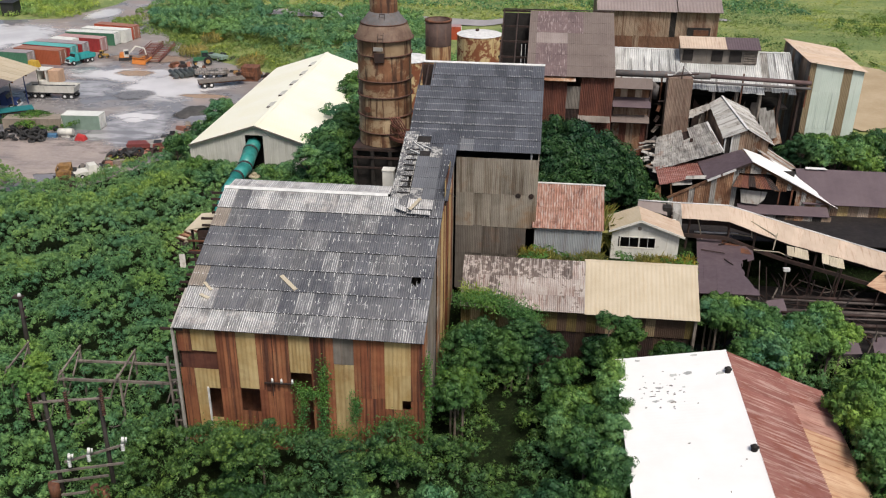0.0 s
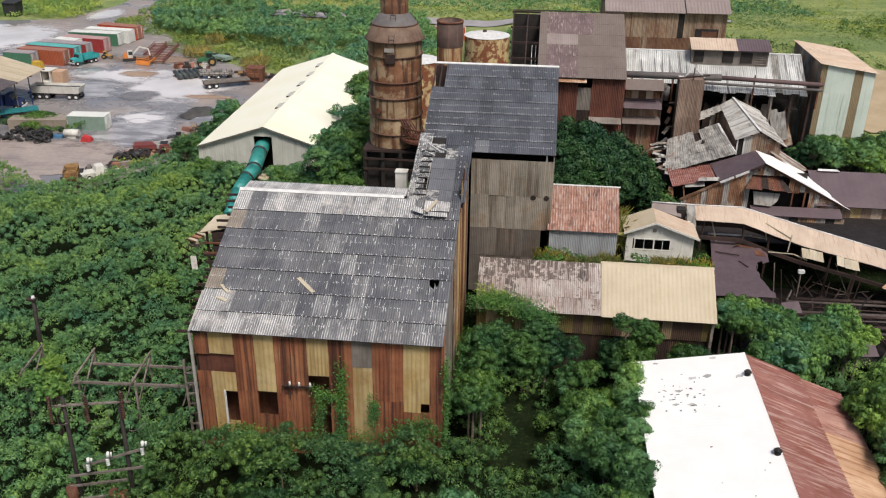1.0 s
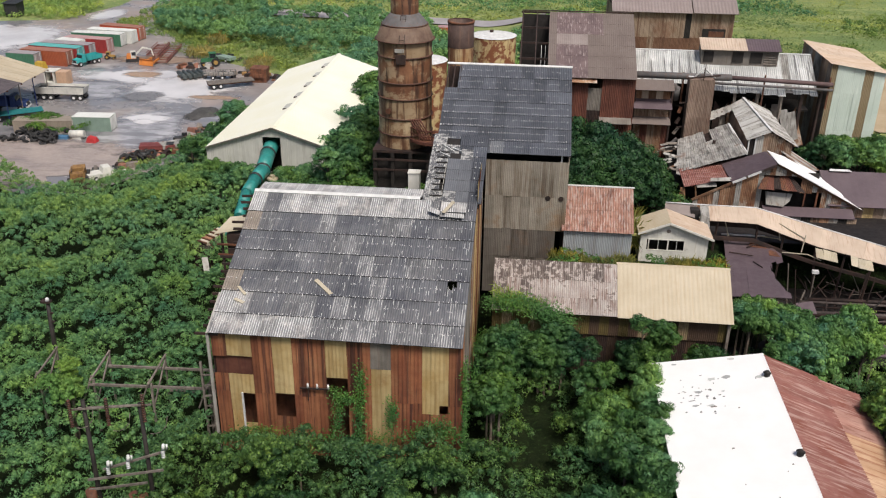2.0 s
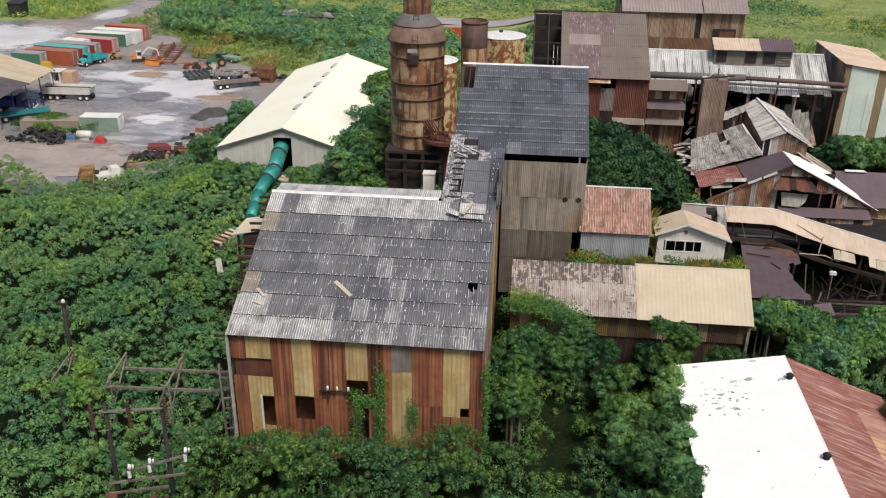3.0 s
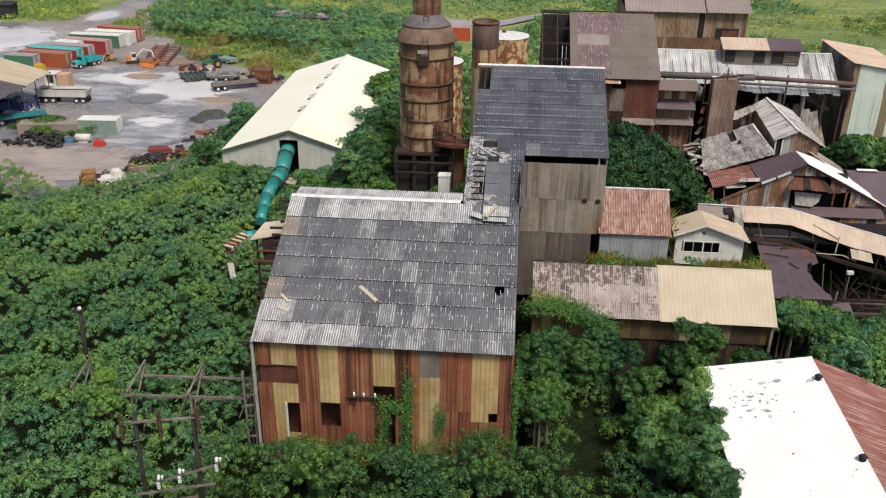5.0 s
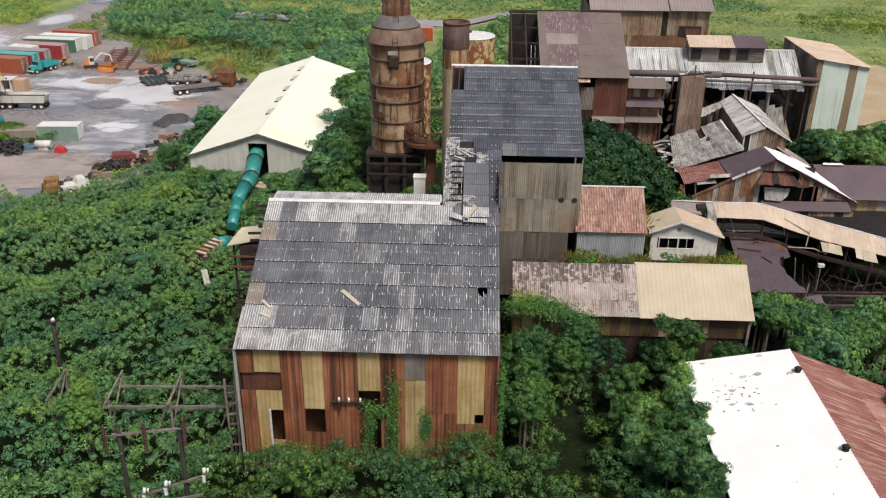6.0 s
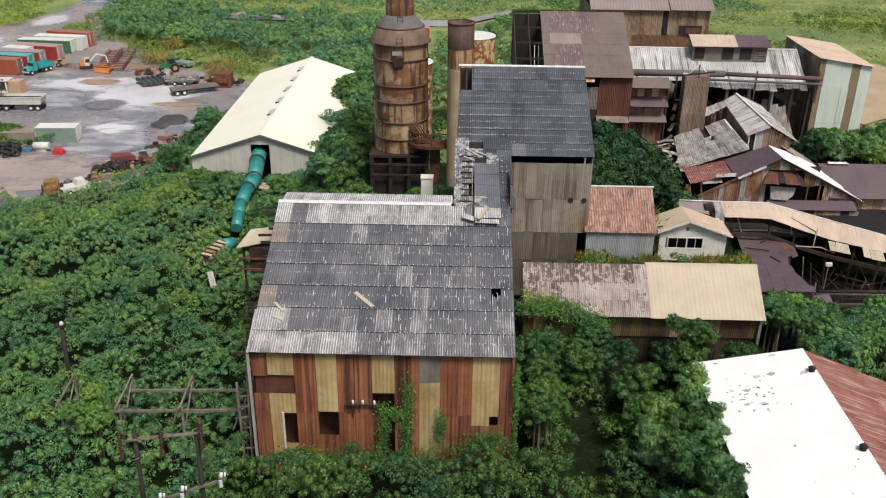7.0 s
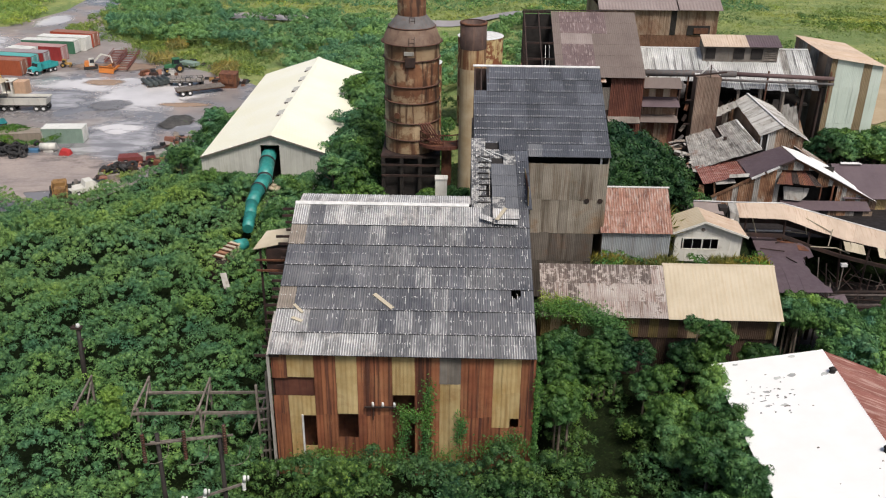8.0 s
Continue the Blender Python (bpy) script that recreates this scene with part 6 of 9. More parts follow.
def build_maroon_hall():
    b = thing("maroon_roof_hall", (35, 79, 7.0), "long low hall with maroon roof and tan rusted wall", "building")
    d = Vector((0, 4.1, 1.85))
    part("roof", ribbed((24.2, 76.4, 9.2), (1, 0, 0), d, 24.0, d.length, 0.6, 0.006, 0.06), M["maroon_roof"], b)
    part("roof", ribbed((48.2, 84.6, 9.2), (-1, 0, 0), (0, -4.1, 1.85), 24.0, d.length, 0.3, 0.03, 0.06), M["maroon_roof"], b)
    wall_run(b, 26.6, 46.0, 77.0, 5.5, 9.2, lambda i: M[("brown_wall", "wall_yellow", "brown_wall", "pink_roof")[i % 4]], 0.9, jitter=0.2)
    part("rear_wall", Geo().box(26.6, 46, 84, 84.1, 5.5, 9.2).box(45.9, 46, 77.1, 84, 5.5, 9.2), M["brown_wall"], b)
    part("ridge_scrap", Geo().slab([(25.0, 80.2, 11.15), (27.0, 80.2, 11.15), (26.8, 80.6, 11.2), (25.1, 80.6, 11.2)], 0.03), M["lichen"], b)


build_maroon_hall()


# ---- conveyor gallery, fallen roof and the pit ----
def build_conveyor():
    b = thing("conveyor_gallery", (20, 69, 4.5), "long bent conveyor gallery with pinkish-beige sheet roof", "conveyor")
    low = [Vector(p) for p in ((12.45, 68.6, 10.48), (16.25, 68.6, 10.38), (18.75, 68.5, 9.5), (21.3, 68.4, 8.72), (25.6, 68.0, 7.85), (36.0, 66.0, 5.9))]
    high = [Vector(p) for p in ((12.5, 70.3, 11.12), (16.35, 70.3, 11.1), (19.5, 70.25, 10.25), (22.0, 70.15, 9.6), (26.3, 69.9, 8.55), (36.6, 68.2, 6.5))]
    for k in range(5):
        n = max(2, round((low[k + 1] - low[k]).length / 0.8))
        for i in range(n):
            a, c = low[k].lerp(low[k + 1], i / n), low[k].lerp(low[k + 1], (i + 1) / n)
            e, f = high[k].lerp(high[k + 1], (i + 1) / n), high[k].lerp(high[k + 1], i / n)
            o = Vector((0, 0, 0.02 if i % 2 else 0.0))
            part("roof_sheet", Geo().slab([a + o, c + o, e + o, f + o], 0.04), M["pink_roof"], b)
        back = Vector((0, 0.15, -1.9))
        part("side_wall", Geo().slab([high[k] + back, high[k + 1] + back, high[k + 1] + Vector((0, 0.15, 0)), high[k] + Vector((0, 0.15, 0))], 0.05), M["dark_rust_and_shade"], b)
        part("floor_beam", Geo().beam(low[k] + Vector((0, 0.3, -1.6)), low[k + 1] + Vector((0, 0.3, -1.6)), 0.2, 0.3), M["dark_rust_and_shade"], b)
    part("ridge_edge", Geo().pipe([Vector((9.0, 70.35, 11.2))] + [p + Vector((0, 0, 0.03)) for p in high], 0.06, 6), M["lichen"], b)
    for x, y, z in ((13.2, 68.9, 10.2), (16.4, 68.9, 10.1), (18.6, 68.8, 9.5), (21.2, 68.7, 8.7), (23.6, 68.4, 8.2), (25.8, 68.2, 7.8), (29, 67.6, 7.2)):
        part("prop", Geo().beam((x + rnd.uniform(-0.4, 0.4), y - 0.2, 4.4), (x, y + 0.2, z), 0.14), M["dark_rust_and_shade"], b)
    for x, y, z in ((20.7, 67.0, 8.55), (23.4, 66.6, 8.15), (28.6, 66.4, 6.9)):
        for i in range(3):
            sheet("torn_sheet", b, (x + 0.6 * i, y - 0.3 + rnd.uniform(-0.1, 0.1), z - 0.15 * i), (1, 0, -0.2), (0.15, 1, 0.55), 0.6, 1.0, M["pale_tan_sheet"], 0.12, 0.02, 0.02, 4.0)
    part("end_hood", Geo().slab([(8.9, 69.6, 10.85), (11.3, 69.0, 10.5), (11.3, 70.4, 11.05), (9.0, 70.4, 11.15)], 0.05), M["brown_roof_pale"], b)
    part("end_box", Geo().hexa([(11.75, 68.6, 9.6), (12.5, 68.5, 9.7), (12.5, 69.6, 9.7), (11.9, 69.6, 9.6), (11.7, 68.9, 10.9), (12.45, 68.8, 10.6), (12.5, 70.2, 11.1), (11.8, 70.2, 11.15)]), M["worn_silver"], b, "crumpled grey end box")
    # Near-black box paints the shade of the gap beside the hood.
    part("hood_gap", Geo().box(11.0, 11.7, 69.4, 70.2, 9.6, 11.0), M["dark"], b)


build_conveyor()


def build_fallen_roof():
    b = thing("sunken_roof", (15.5, 65, 4.5), "sagging maroon flat roof with a torn edge", "roof")
    def left_edge(y):
        return 14.15 - (70.4 - y) * 0.14

    def right_edge(y):
        if y > 68:
            return 16.9 + (70.4 - y) * 0.6
        if y > 66.2:
            return 18.3 - (68 - y) * 0.12
        return 17.1 - 0.35 * math.sin((66.2 - y) * 0.55) + (0.35 if y < 61 else 0)

    # long sheets running away from the sheds, cut off along the torn edge
    n, rows = 9, 26
    for i in range(n):
        g = Geo()
        top = []
        for k in range(rows + 1):
            y = 59.8 + 10.6 * k / rows
            w = 4.5 / n
            a = left_edge(y) + w * i
            c = min(a + w + 0.02, right_edge(y) + rnd.uniform(-0.1, 0.1))
            z = 8.3 + 0.008 * (i % 2) + 0.05 * math.sin(0.5 * y + 0.4 * i) - 0.12 * smooth_step(16.5, 18.3, a)
            top.append(((a, y, z), (max(a + 0.01, c), y, z)))
        for p, q in zip(top, top[1:]):
            if p[1][0] - p[0][0] > 0.05 or q[1][0] - q[0][0] > 0.05:
                g.slab([p[0], p[1], q[1], q[0]], 0.03)
        if g.v:
            part("roof_panel", g, M["maroon_roof"], b)
    part("rust_patch", Geo().slab([(15.9, 68.6, 8.36), (17.6, 68.6, 8.22), (17.2, 69.7, 8.3), (16.2, 69.9, 8.42)], 0.01).slab([(17.2, 67.2, 8.3), (18.1, 67.2, 8.2), (17.9, 68.4, 8.2), (17.4, 68.3, 8.24)], 0.01), M["rust"], b, "rust-brown patch")
    for a, c in (((16.9, 70.3, 8.6), (18.3, 69.2, 8.9)), ((18.4, 69.1, 8.8), (18.2, 69.6, 10.0)), ((18.2, 69.4, 10.2), (20.2, 68.6, 9.3)), ((20.2, 68.6, 9.6), (20.0, 68.3, 8.2)), ((18.3, 67.7, 8.4), (20.2, 67.3, 8.5)), ((20.2, 67.3, 8.5), (21.2, 66.9, 8.2)), ((14.0, 70.3, 10.0), (14.4, 69.2, 8.4))):
        part("broken_truss", Geo().beam(a, c, 0.08, 0.06), M["pale_tan_sheet"], b, "bleached broken truss timber")
    part("edge_board", Geo().beam((13.9, 70.3, 8.6), (17.5, 70.3, 8.6), 0.12, 0.1), M["lichen"], b)
    for a, c in (((15.6, 68.2, 8.45), (16.6, 69.0, 8.5)), ((15.6, 65.6, 8.42), (16.1, 64.6, 8.42)), ((14.0, 67.1, 8.45), (15.8, 66.6, 8.45))):
        part("fallen_stick", Geo().beam(a, c, 0.07), M["dark_rust_and_shade"], b)
    for x, y in ((13.2, 60.6), (16.4, 61), (14.3, 69.6), (16.8, 69.8)):
        part("post", Geo().beam((x, y, 3.4), (x, y, 8.2), 0.22), M["dark_rust_and_shade"], b)
    part("wall", Geo().box(14.3, 14.4, 66.5, 70, 4, 8.1), M["dark_rust_and_shade"], b)


build_fallen_roof()


def debris(heap, a, b, w, mat):
    part("beam", Geo().beam(a, b, w), mat, heap)


def build_pit():
    # Both floors take a soil coloured near black for the ruin's deep shade.
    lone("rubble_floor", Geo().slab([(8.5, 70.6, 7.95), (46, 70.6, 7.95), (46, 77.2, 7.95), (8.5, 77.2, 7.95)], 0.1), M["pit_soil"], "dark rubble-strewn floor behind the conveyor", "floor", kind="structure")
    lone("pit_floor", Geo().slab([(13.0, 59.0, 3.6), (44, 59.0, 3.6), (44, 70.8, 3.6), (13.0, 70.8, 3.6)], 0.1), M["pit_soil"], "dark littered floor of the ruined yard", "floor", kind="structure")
    for k in range(9):
        y = 60.2 + 0.75 * k
        g = Geo().tube((20.5 + rnd.uniform(-0.8, 1.0), y, 5.0 + rnd.uniform(0, 0.3)), (36, y + rnd.uniform(-0.5, 0.5), 5.0 + rnd.uniform(0, 0.5)), 0.07 + 0.05 * (k % 3), None, 8)
        lone("old_pipe", g, M["worn_pipe"] if k % 2 else M["dark_rust_and_shade"], "long rusty pipe lying in the ruined yard", "pipe", "pipes in the pit")
    heap = thing("debris_heap", (25, 65, 3.6), "dark heap of broken beams and posts in the ruined yard", "debris")
    for k in range(110):
        x, y = rnd.uniform(18.2, 34), rnd.uniform(59.5, 70)
        l, t = rnd.uniform(0.8, 3.0), rnd.uniform(0, 3.14)
        up = rnd.choice([0, 0.2, 0.6, 1.6])
        debris(heap, (x, y, 3.7 + 0.9 * rnd.random()), (x + l * math.cos(t), y + l * math.sin(t), 4.3 + up), rnd.uniform(0.05, 0.12), M[rnd.choice(["timber", "dark_rust_and_shade", "dark_rust_and_shade", "dark_rust_and_shade", "dark_rust_and_shade", "dark", "dark"])])
    for x, y, z0, z1, lean in ((20.9, 66.8, 4.7, 7.3, 0.0), (24.4, 66.3, 4.7, 7.6, 0.3), (24.9, 66.0, 4.7, 7.4, 0.4), (27.0, 64.6, 4.7, 6.8, 0.5), (19.2, 66.5, 4.7, 8.0, -0.6), (19.7, 65.8, 4.7, 7.8, -0.7), (22.9, 66.4, 4.7, 6.6, 0.2), (26.2, 59.2, 4.7, 6.8, -0.6), (25.0, 58.6, 4.7, 6.6, 0.5), (27.4, 60.0, 4.7, 6.4, 0.6)):
        part("post", Geo().beam((x, y, 3.6), (x + lean, y, z1), 0.08), M[rnd.choice(["timber", "dark_rust_and_shade", "dark_rust_and_shade"])], heap)
    part("post_cap", Geo().box(20.65, 21.15, 66.65, 66.95, 7.1, 7.35), M["lichen"], heap, "white post cap")
    for p in ([(27.0, 66.0, 6.6), (29.6, 64.2, 6.2), (33.0, 66.5, 7.4), (29.0, 67.8, 7.3)], [(29.6, 64.0, 6.3), (33.5, 60.2, 5.4), (36, 62.5, 6.2), (33.0, 66.4, 7.4)]):
        lone("fallen_tan_roof", Geo().slab(p, 0.06), M["orange_roof"], "fallen tan roof sheet leaning on debris", "roof sheet", "fallen sheets")
    for x, y in ((19.0, 63.0), (23.0, 57.9), (25.5, 58.0), (28.0, 58.2)):
        lone("fallen_maroon_roof", Geo().slab([(x, y, 4.9), (x + 1.6, y + 0.1, 5.0), (x + 1.4, y + 1.6, 5.7), (x + 0.1, y + 1.5, 5.5)], 0.05), M["maroon_roof"], "fallen maroon roof panel", "roof panel", "fallen sheets")


# Near-black soil colour paints the deep shade of pit and rubble floor.
M["pit_soil"] = weathered("pit_soil_with_shade", (0.007, 0.005, 0.005), (0.018, 0.013, 0.012), 0.8, spots=(0.06, 0.045, 0.038), spots_lo=0.64, spots_scale=2.5, vary=0)
M["worn_pipe"] = weathered("grey_rust_pipe", (0.06, 0.045, 0.04), (0.12, 0.095, 0.085), 1.5, vary=0.1)
build_pit()

# ---- storage tanks and trailer behind the stack ----
def tank(x, y, r, z0, z1, label):
    t = thing("storage_tank", (x, y, z0), label, "storage tank", "rusty tanks")
    part("shell", Geo().lathe(x, y, [(r, z0), (r, z1)], 32), M["tank_side"], t, "rust-blotched yellow shell")
    part("roof", Geo().lathe(x, y, [(r + 0.08, z1), (r * 0.5, z1 + 0.3), (0.05, z1 + 0.4)], 32), M["lichen"], t, "white conical roof")
    part("hatch", Geo().tube((x - 0.3, y, z1 + 0.3), (x - 0.3, y, z1 + 0.65), 0.25, 0.25, 10), M["dark_rust_and_shade"], t)


M["tank_side"] = weathered("rust_blotched_yellow", (0.5, 0.36, 0.16), (0.6, 0.48, 0.28), 0.6, patch=(0.2, 0.055, 0.025), patch_scale=0.8, patch_lo=0.47, patch_hi=0.52, patch_amt=0.95, streak=(2.2, 2.2, 0.2), streak_col=(0.22, 0.08, 0.03), streak_amt=0.7, vary=0)
tank(-7.9, 118, 2.95, 3.0, 14.6, "rusty yellow storage tank with a white top")
tank(-15.4, 104, 2.7, 2.0, 14.4, "rust-streaked storage tank beside the smokestack")


# ---- equipment yard ----
def plain(name, c, rough=0.6, vary=0.06, metal=0.0):
    return weathered(name, tuple(k * 0.85 for k in c), c, 0.8, streak=(3, 3, 0.4), streak_col=tuple(k * 0.55 for k in c), streak_amt=0.6, spots=(0.16, 0.08, 0.05), spots_lo=0.7, spots_scale=1.2, rough=rough, vary=vary, metal=metal)


def wet_asphalt(name):
    """Asphalt that is dry and brownish in places, dark and wet in others, with thin films of water painted pale for
    mirrored sky.
    """
    m = weathered(name, (0.2, 0.175, 0.168), (0.32, 0.28, 0.262), 0.16, patch=(0.42, 0.32, 0.275), patch_scale=0.06, patch_lo=0.46, patch_hi=0.62, patch_amt=0.7, vary=0, bump=0.1, bump_scale=1.5)
    nt = m.node_tree
    bsdf = nt.nodes["Principled BSDF"]
    geo = nt.nodes.new("ShaderNodeNewGeometry").outputs["Position"]
    dry = bsdf.inputs["Base Color"].links[0].from_socket
    wet = ramp(nt, noise_of(nt, scaled(nt, geo, (0.045, 0.055, 1.0)), 1.0, 8, 0.62), [(0.44, GREY[0]), (0.56, GREY[1])])
    sky_film = ramp(nt, noise_of(nt, scaled(nt, geo, (0.11, 0.14, 1.0)), 1.0, 7, 0.62), [(0.6, GREY[0]), (0.68, (0.8, 0.8, 0.8))])
    # Wet and film tones are lifted to stand in for reflected sky.
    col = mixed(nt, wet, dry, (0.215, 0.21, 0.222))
    col = mixed(nt, sky_film, col, (0.46, 0.43, 0.42))
    nt.links.new(col, bsdf.inputs["Base Color"])
    rough = ramp(nt, noise_of(nt, scaled(nt, geo, (0.045, 0.055, 1.0)), 1.0, 8, 0.62), [(0.44, (0.5, 0.5, 0.5)), (0.58, (0.1, 0.1, 0.1))])
    nt.links.new(rough, bsdf.inputs["Roughness"])
    return m


M["wet_yard"] = wet_asphalt("wet_muddy_asphalt")


def feathered(m, edge=0.45):
    """Lets a flat patch thin out unevenly towards its rim."""
    nt = m.node_tree
    tc = nt.nodes.new("ShaderNodeTexCoord")
    off = nt.nodes.new("ShaderNodeVectorMath")
    off.operation = "DISTANCE"
    off.inputs[1].default_value = (0.5, 0.5, 0.5)
    flat = nt.nodes.new("ShaderNodeVectorMath")
    flat.operation = "MULTIPLY_ADD"
    flat.inputs[1].default_value, flat.inputs[2].default_value = (1, 1, 0), (0, 0, 0.5)
    nt.links.new(tc.outputs["Generated"], flat.inputs[0])
    nt.links.new(flat.outputs[0], off.inputs[0])
    geo = nt.nodes.new("ShaderNodeNewGeometry").outputs["Position"]
    k = nt.nodes.new("ShaderNodeMath")
    k.operation = "MULTIPLY_ADD"
    k.inputs[1].default_value = edge
    nt.links.new(noise_of(nt, scaled(nt, geo, (0.3, 0.45, 1.0)), 1.0, 8, 0.65), k.inputs[0])
    nt.links.new(off.outputs["Value"], k.inputs[2])
    f = ramp(nt, k.outputs[0], [(0.47, GREY[1]), (0.6, GREY[0])])
    mx = nt.nodes.new("ShaderNodeMixShader")
    tr = nt.nodes.new("ShaderNodeBsdfTransparent")
    nt.links.new(f, mx.inputs[0])
    nt.links.new(tr.outputs[0], mx.inputs[1])
    nt.links.new(nt.nodes["Principled BSDF"].outputs[0], mx.inputs[2])
    nt.links.new(mx.outputs[0], nt.nodes["Material Output"].inputs[0])
    return m


# Puddle and thin film: pale base colour paints in the mirrored sky.
M["puddle"] = feathered(weathered("sky_pale_muddy_water", (0.56, 0.53, 0.53), (0.72, 0.69, 0.69), 0.12, vary=0, rough=0.06, bump=0))
M["puddle_thin"] = feathered(weathered("sky_pale_water_film", (0.27, 0.26, 0.27), (0.5, 0.48, 0.49), 0.22, streak=(0.12, 0.5, 1.0), streak_col=(0.2, 0.19, 0.2), streak_lo=0.48, streak_hi=0.56, streak_amt=0.8, vary=0, rough=0.12, bump=0))
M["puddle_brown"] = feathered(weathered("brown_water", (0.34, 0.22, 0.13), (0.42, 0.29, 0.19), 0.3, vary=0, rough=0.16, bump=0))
M["silt"] = feathered(weathered("dark_wet_silt", (0.15, 0.145, 0.15), (0.22, 0.21, 0.215), 0.5, vary=0, rough=0.35))
M["mud"] = feathered(weathered("damp_brown_mud", (0.2, 0.13, 0.09), (0.3, 0.22, 0.17), 0.25, vary=0, rough=0.7))
M["dirt_field"] = weathered("tan_bare_earth", (0.36, 0.27, 0.16), (0.44, 0.34, 0.22), 0.2, vary=0)


def flat_sheet(name, pts, z, mat, label, cat):
    g = Geo().add([(x, y, z) for x, y in pts], [tuple(range(len(pts)))])
    tagged(link_mesh(name, g, mat), label, cat, kind="structure")


YARD = [(-170, 84), (-90, 86), (-70, 94), (-61, 91), (-54, 92), (-49, 100), (-46, 110), (-45.5, 122), (-44, 134), (-41.5, 142), (-48, 150), (-58, 156), (-66, 164), (-76, 176), (-84, 186), (-92, 204), (-92, 225), (-96, 262), (-106, 262), (-102, 225), (-101, 207), (-106, 189), (-122, 184.5), (-170, 184)]
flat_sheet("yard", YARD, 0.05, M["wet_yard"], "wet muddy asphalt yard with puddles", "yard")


def blob(cx, cy, rx, ry, seed, n=120):
    r = random.Random(seed)
    ph = [r.uniform(0, 6.28) for _ in range(4)]
    out = []
    for i in range(n):
        a = 2 * math.pi * i / n
        k = 1 + 0.22 * math.sin(2 * a + ph[0]) + 0.14 * math.sin(3 * a + ph[1]) + 0.1 * math.sin(5 * a + ph[2]) + 0.07 * math.sin(9 * a + ph[3]) + 0.05 * math.sin(17 * a + ph[0]) + 0.035 * math.sin(31 * a + ph[1])
        out.append((cx + rx * k * math.cos(a), cy + ry * k * math.sin(a)))
    return out


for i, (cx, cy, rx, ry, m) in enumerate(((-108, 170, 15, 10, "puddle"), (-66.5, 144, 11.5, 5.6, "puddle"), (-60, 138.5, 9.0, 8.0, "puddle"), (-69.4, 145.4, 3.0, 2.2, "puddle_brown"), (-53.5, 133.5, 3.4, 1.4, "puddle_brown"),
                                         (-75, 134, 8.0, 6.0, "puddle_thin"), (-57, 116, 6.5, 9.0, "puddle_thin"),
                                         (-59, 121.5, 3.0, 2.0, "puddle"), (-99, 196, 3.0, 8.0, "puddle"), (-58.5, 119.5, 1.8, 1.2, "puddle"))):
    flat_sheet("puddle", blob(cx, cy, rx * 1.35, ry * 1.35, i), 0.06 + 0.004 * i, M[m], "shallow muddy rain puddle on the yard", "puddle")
flat_sheet("mud_patch", blob(-64.0, 132.6, 4.2, 3.6, 23), 0.118, M["silt"], "bank of dark wet silt in the puddle", "mud")
flat_sheet("mud_patch", blob(-70, 156, 9, 5, 21), 0.11, M["mud"], "damp brown mud patch", "mud")
M["mud_pale"] = feathered(weathered("pinkish_mud", (0.3, 0.25, 0.23), (0.4, 0.33, 0.295), 0.25, streak=(0.15, 0.5, 1.0), streak_col=(0.17, 0.15, 0.15), streak_amt=0.7, vary=0, rough=0.5))
flat_sheet("mud_patch", blob(-70, 102, 22, 11, 22), 0.115, M["mud_pale"], "damp brown mud patch", "mud")
def road_strip(name, pts, width, mat, label):
    """A road laid over the ground along a line."""
    g = Geo()
    ps = []
    for (ax, ay), (bx, by) in zip(pts, pts[1:]):
        n = max(1, int(math.hypot(bx - ax, by - ay) / 2))
        ps += [(ax + (bx - ax) * i / n, ay + (by - ay) * i / n) for i in range(n)]
    for (ax, ay), (bx, by) in zip(ps, ps[1:]):
        q = [(ax, ay - width / 2), (bx, by - width / 2), (bx, by + width / 2), (ax, ay + width / 2)]
        g.add([(px, py, float(ground_height(px, py)) + 0.25) for px, py in q], [(0, 1, 2, 3)])
    tagged(link_mesh(name, g, mat), label, "road", kind="structure")


M["grey_road"] = weathered("grey_asphalt", (0.27, 0.25, 0.255), (0.36, 0.335, 0.34), 0.2, vary=0)
road_strip("far_road", [(-62, 204), (-30, 200.5), (0, 195.5), (40, 188)], 7.0, M["grey_road"], "grey road beyond the mill")
EARTH = blob(47, 118, 12, 17, 51)
tagged(link_mesh("bare_earth", Geo().add([(px, py, float(ground_height(px, py)) + 0.2) for px, py in EARTH], [tuple(range(len(EARTH)))]), M["dirt_field"]), "bare tan earth beside the mint building", "earth", kind="structure")


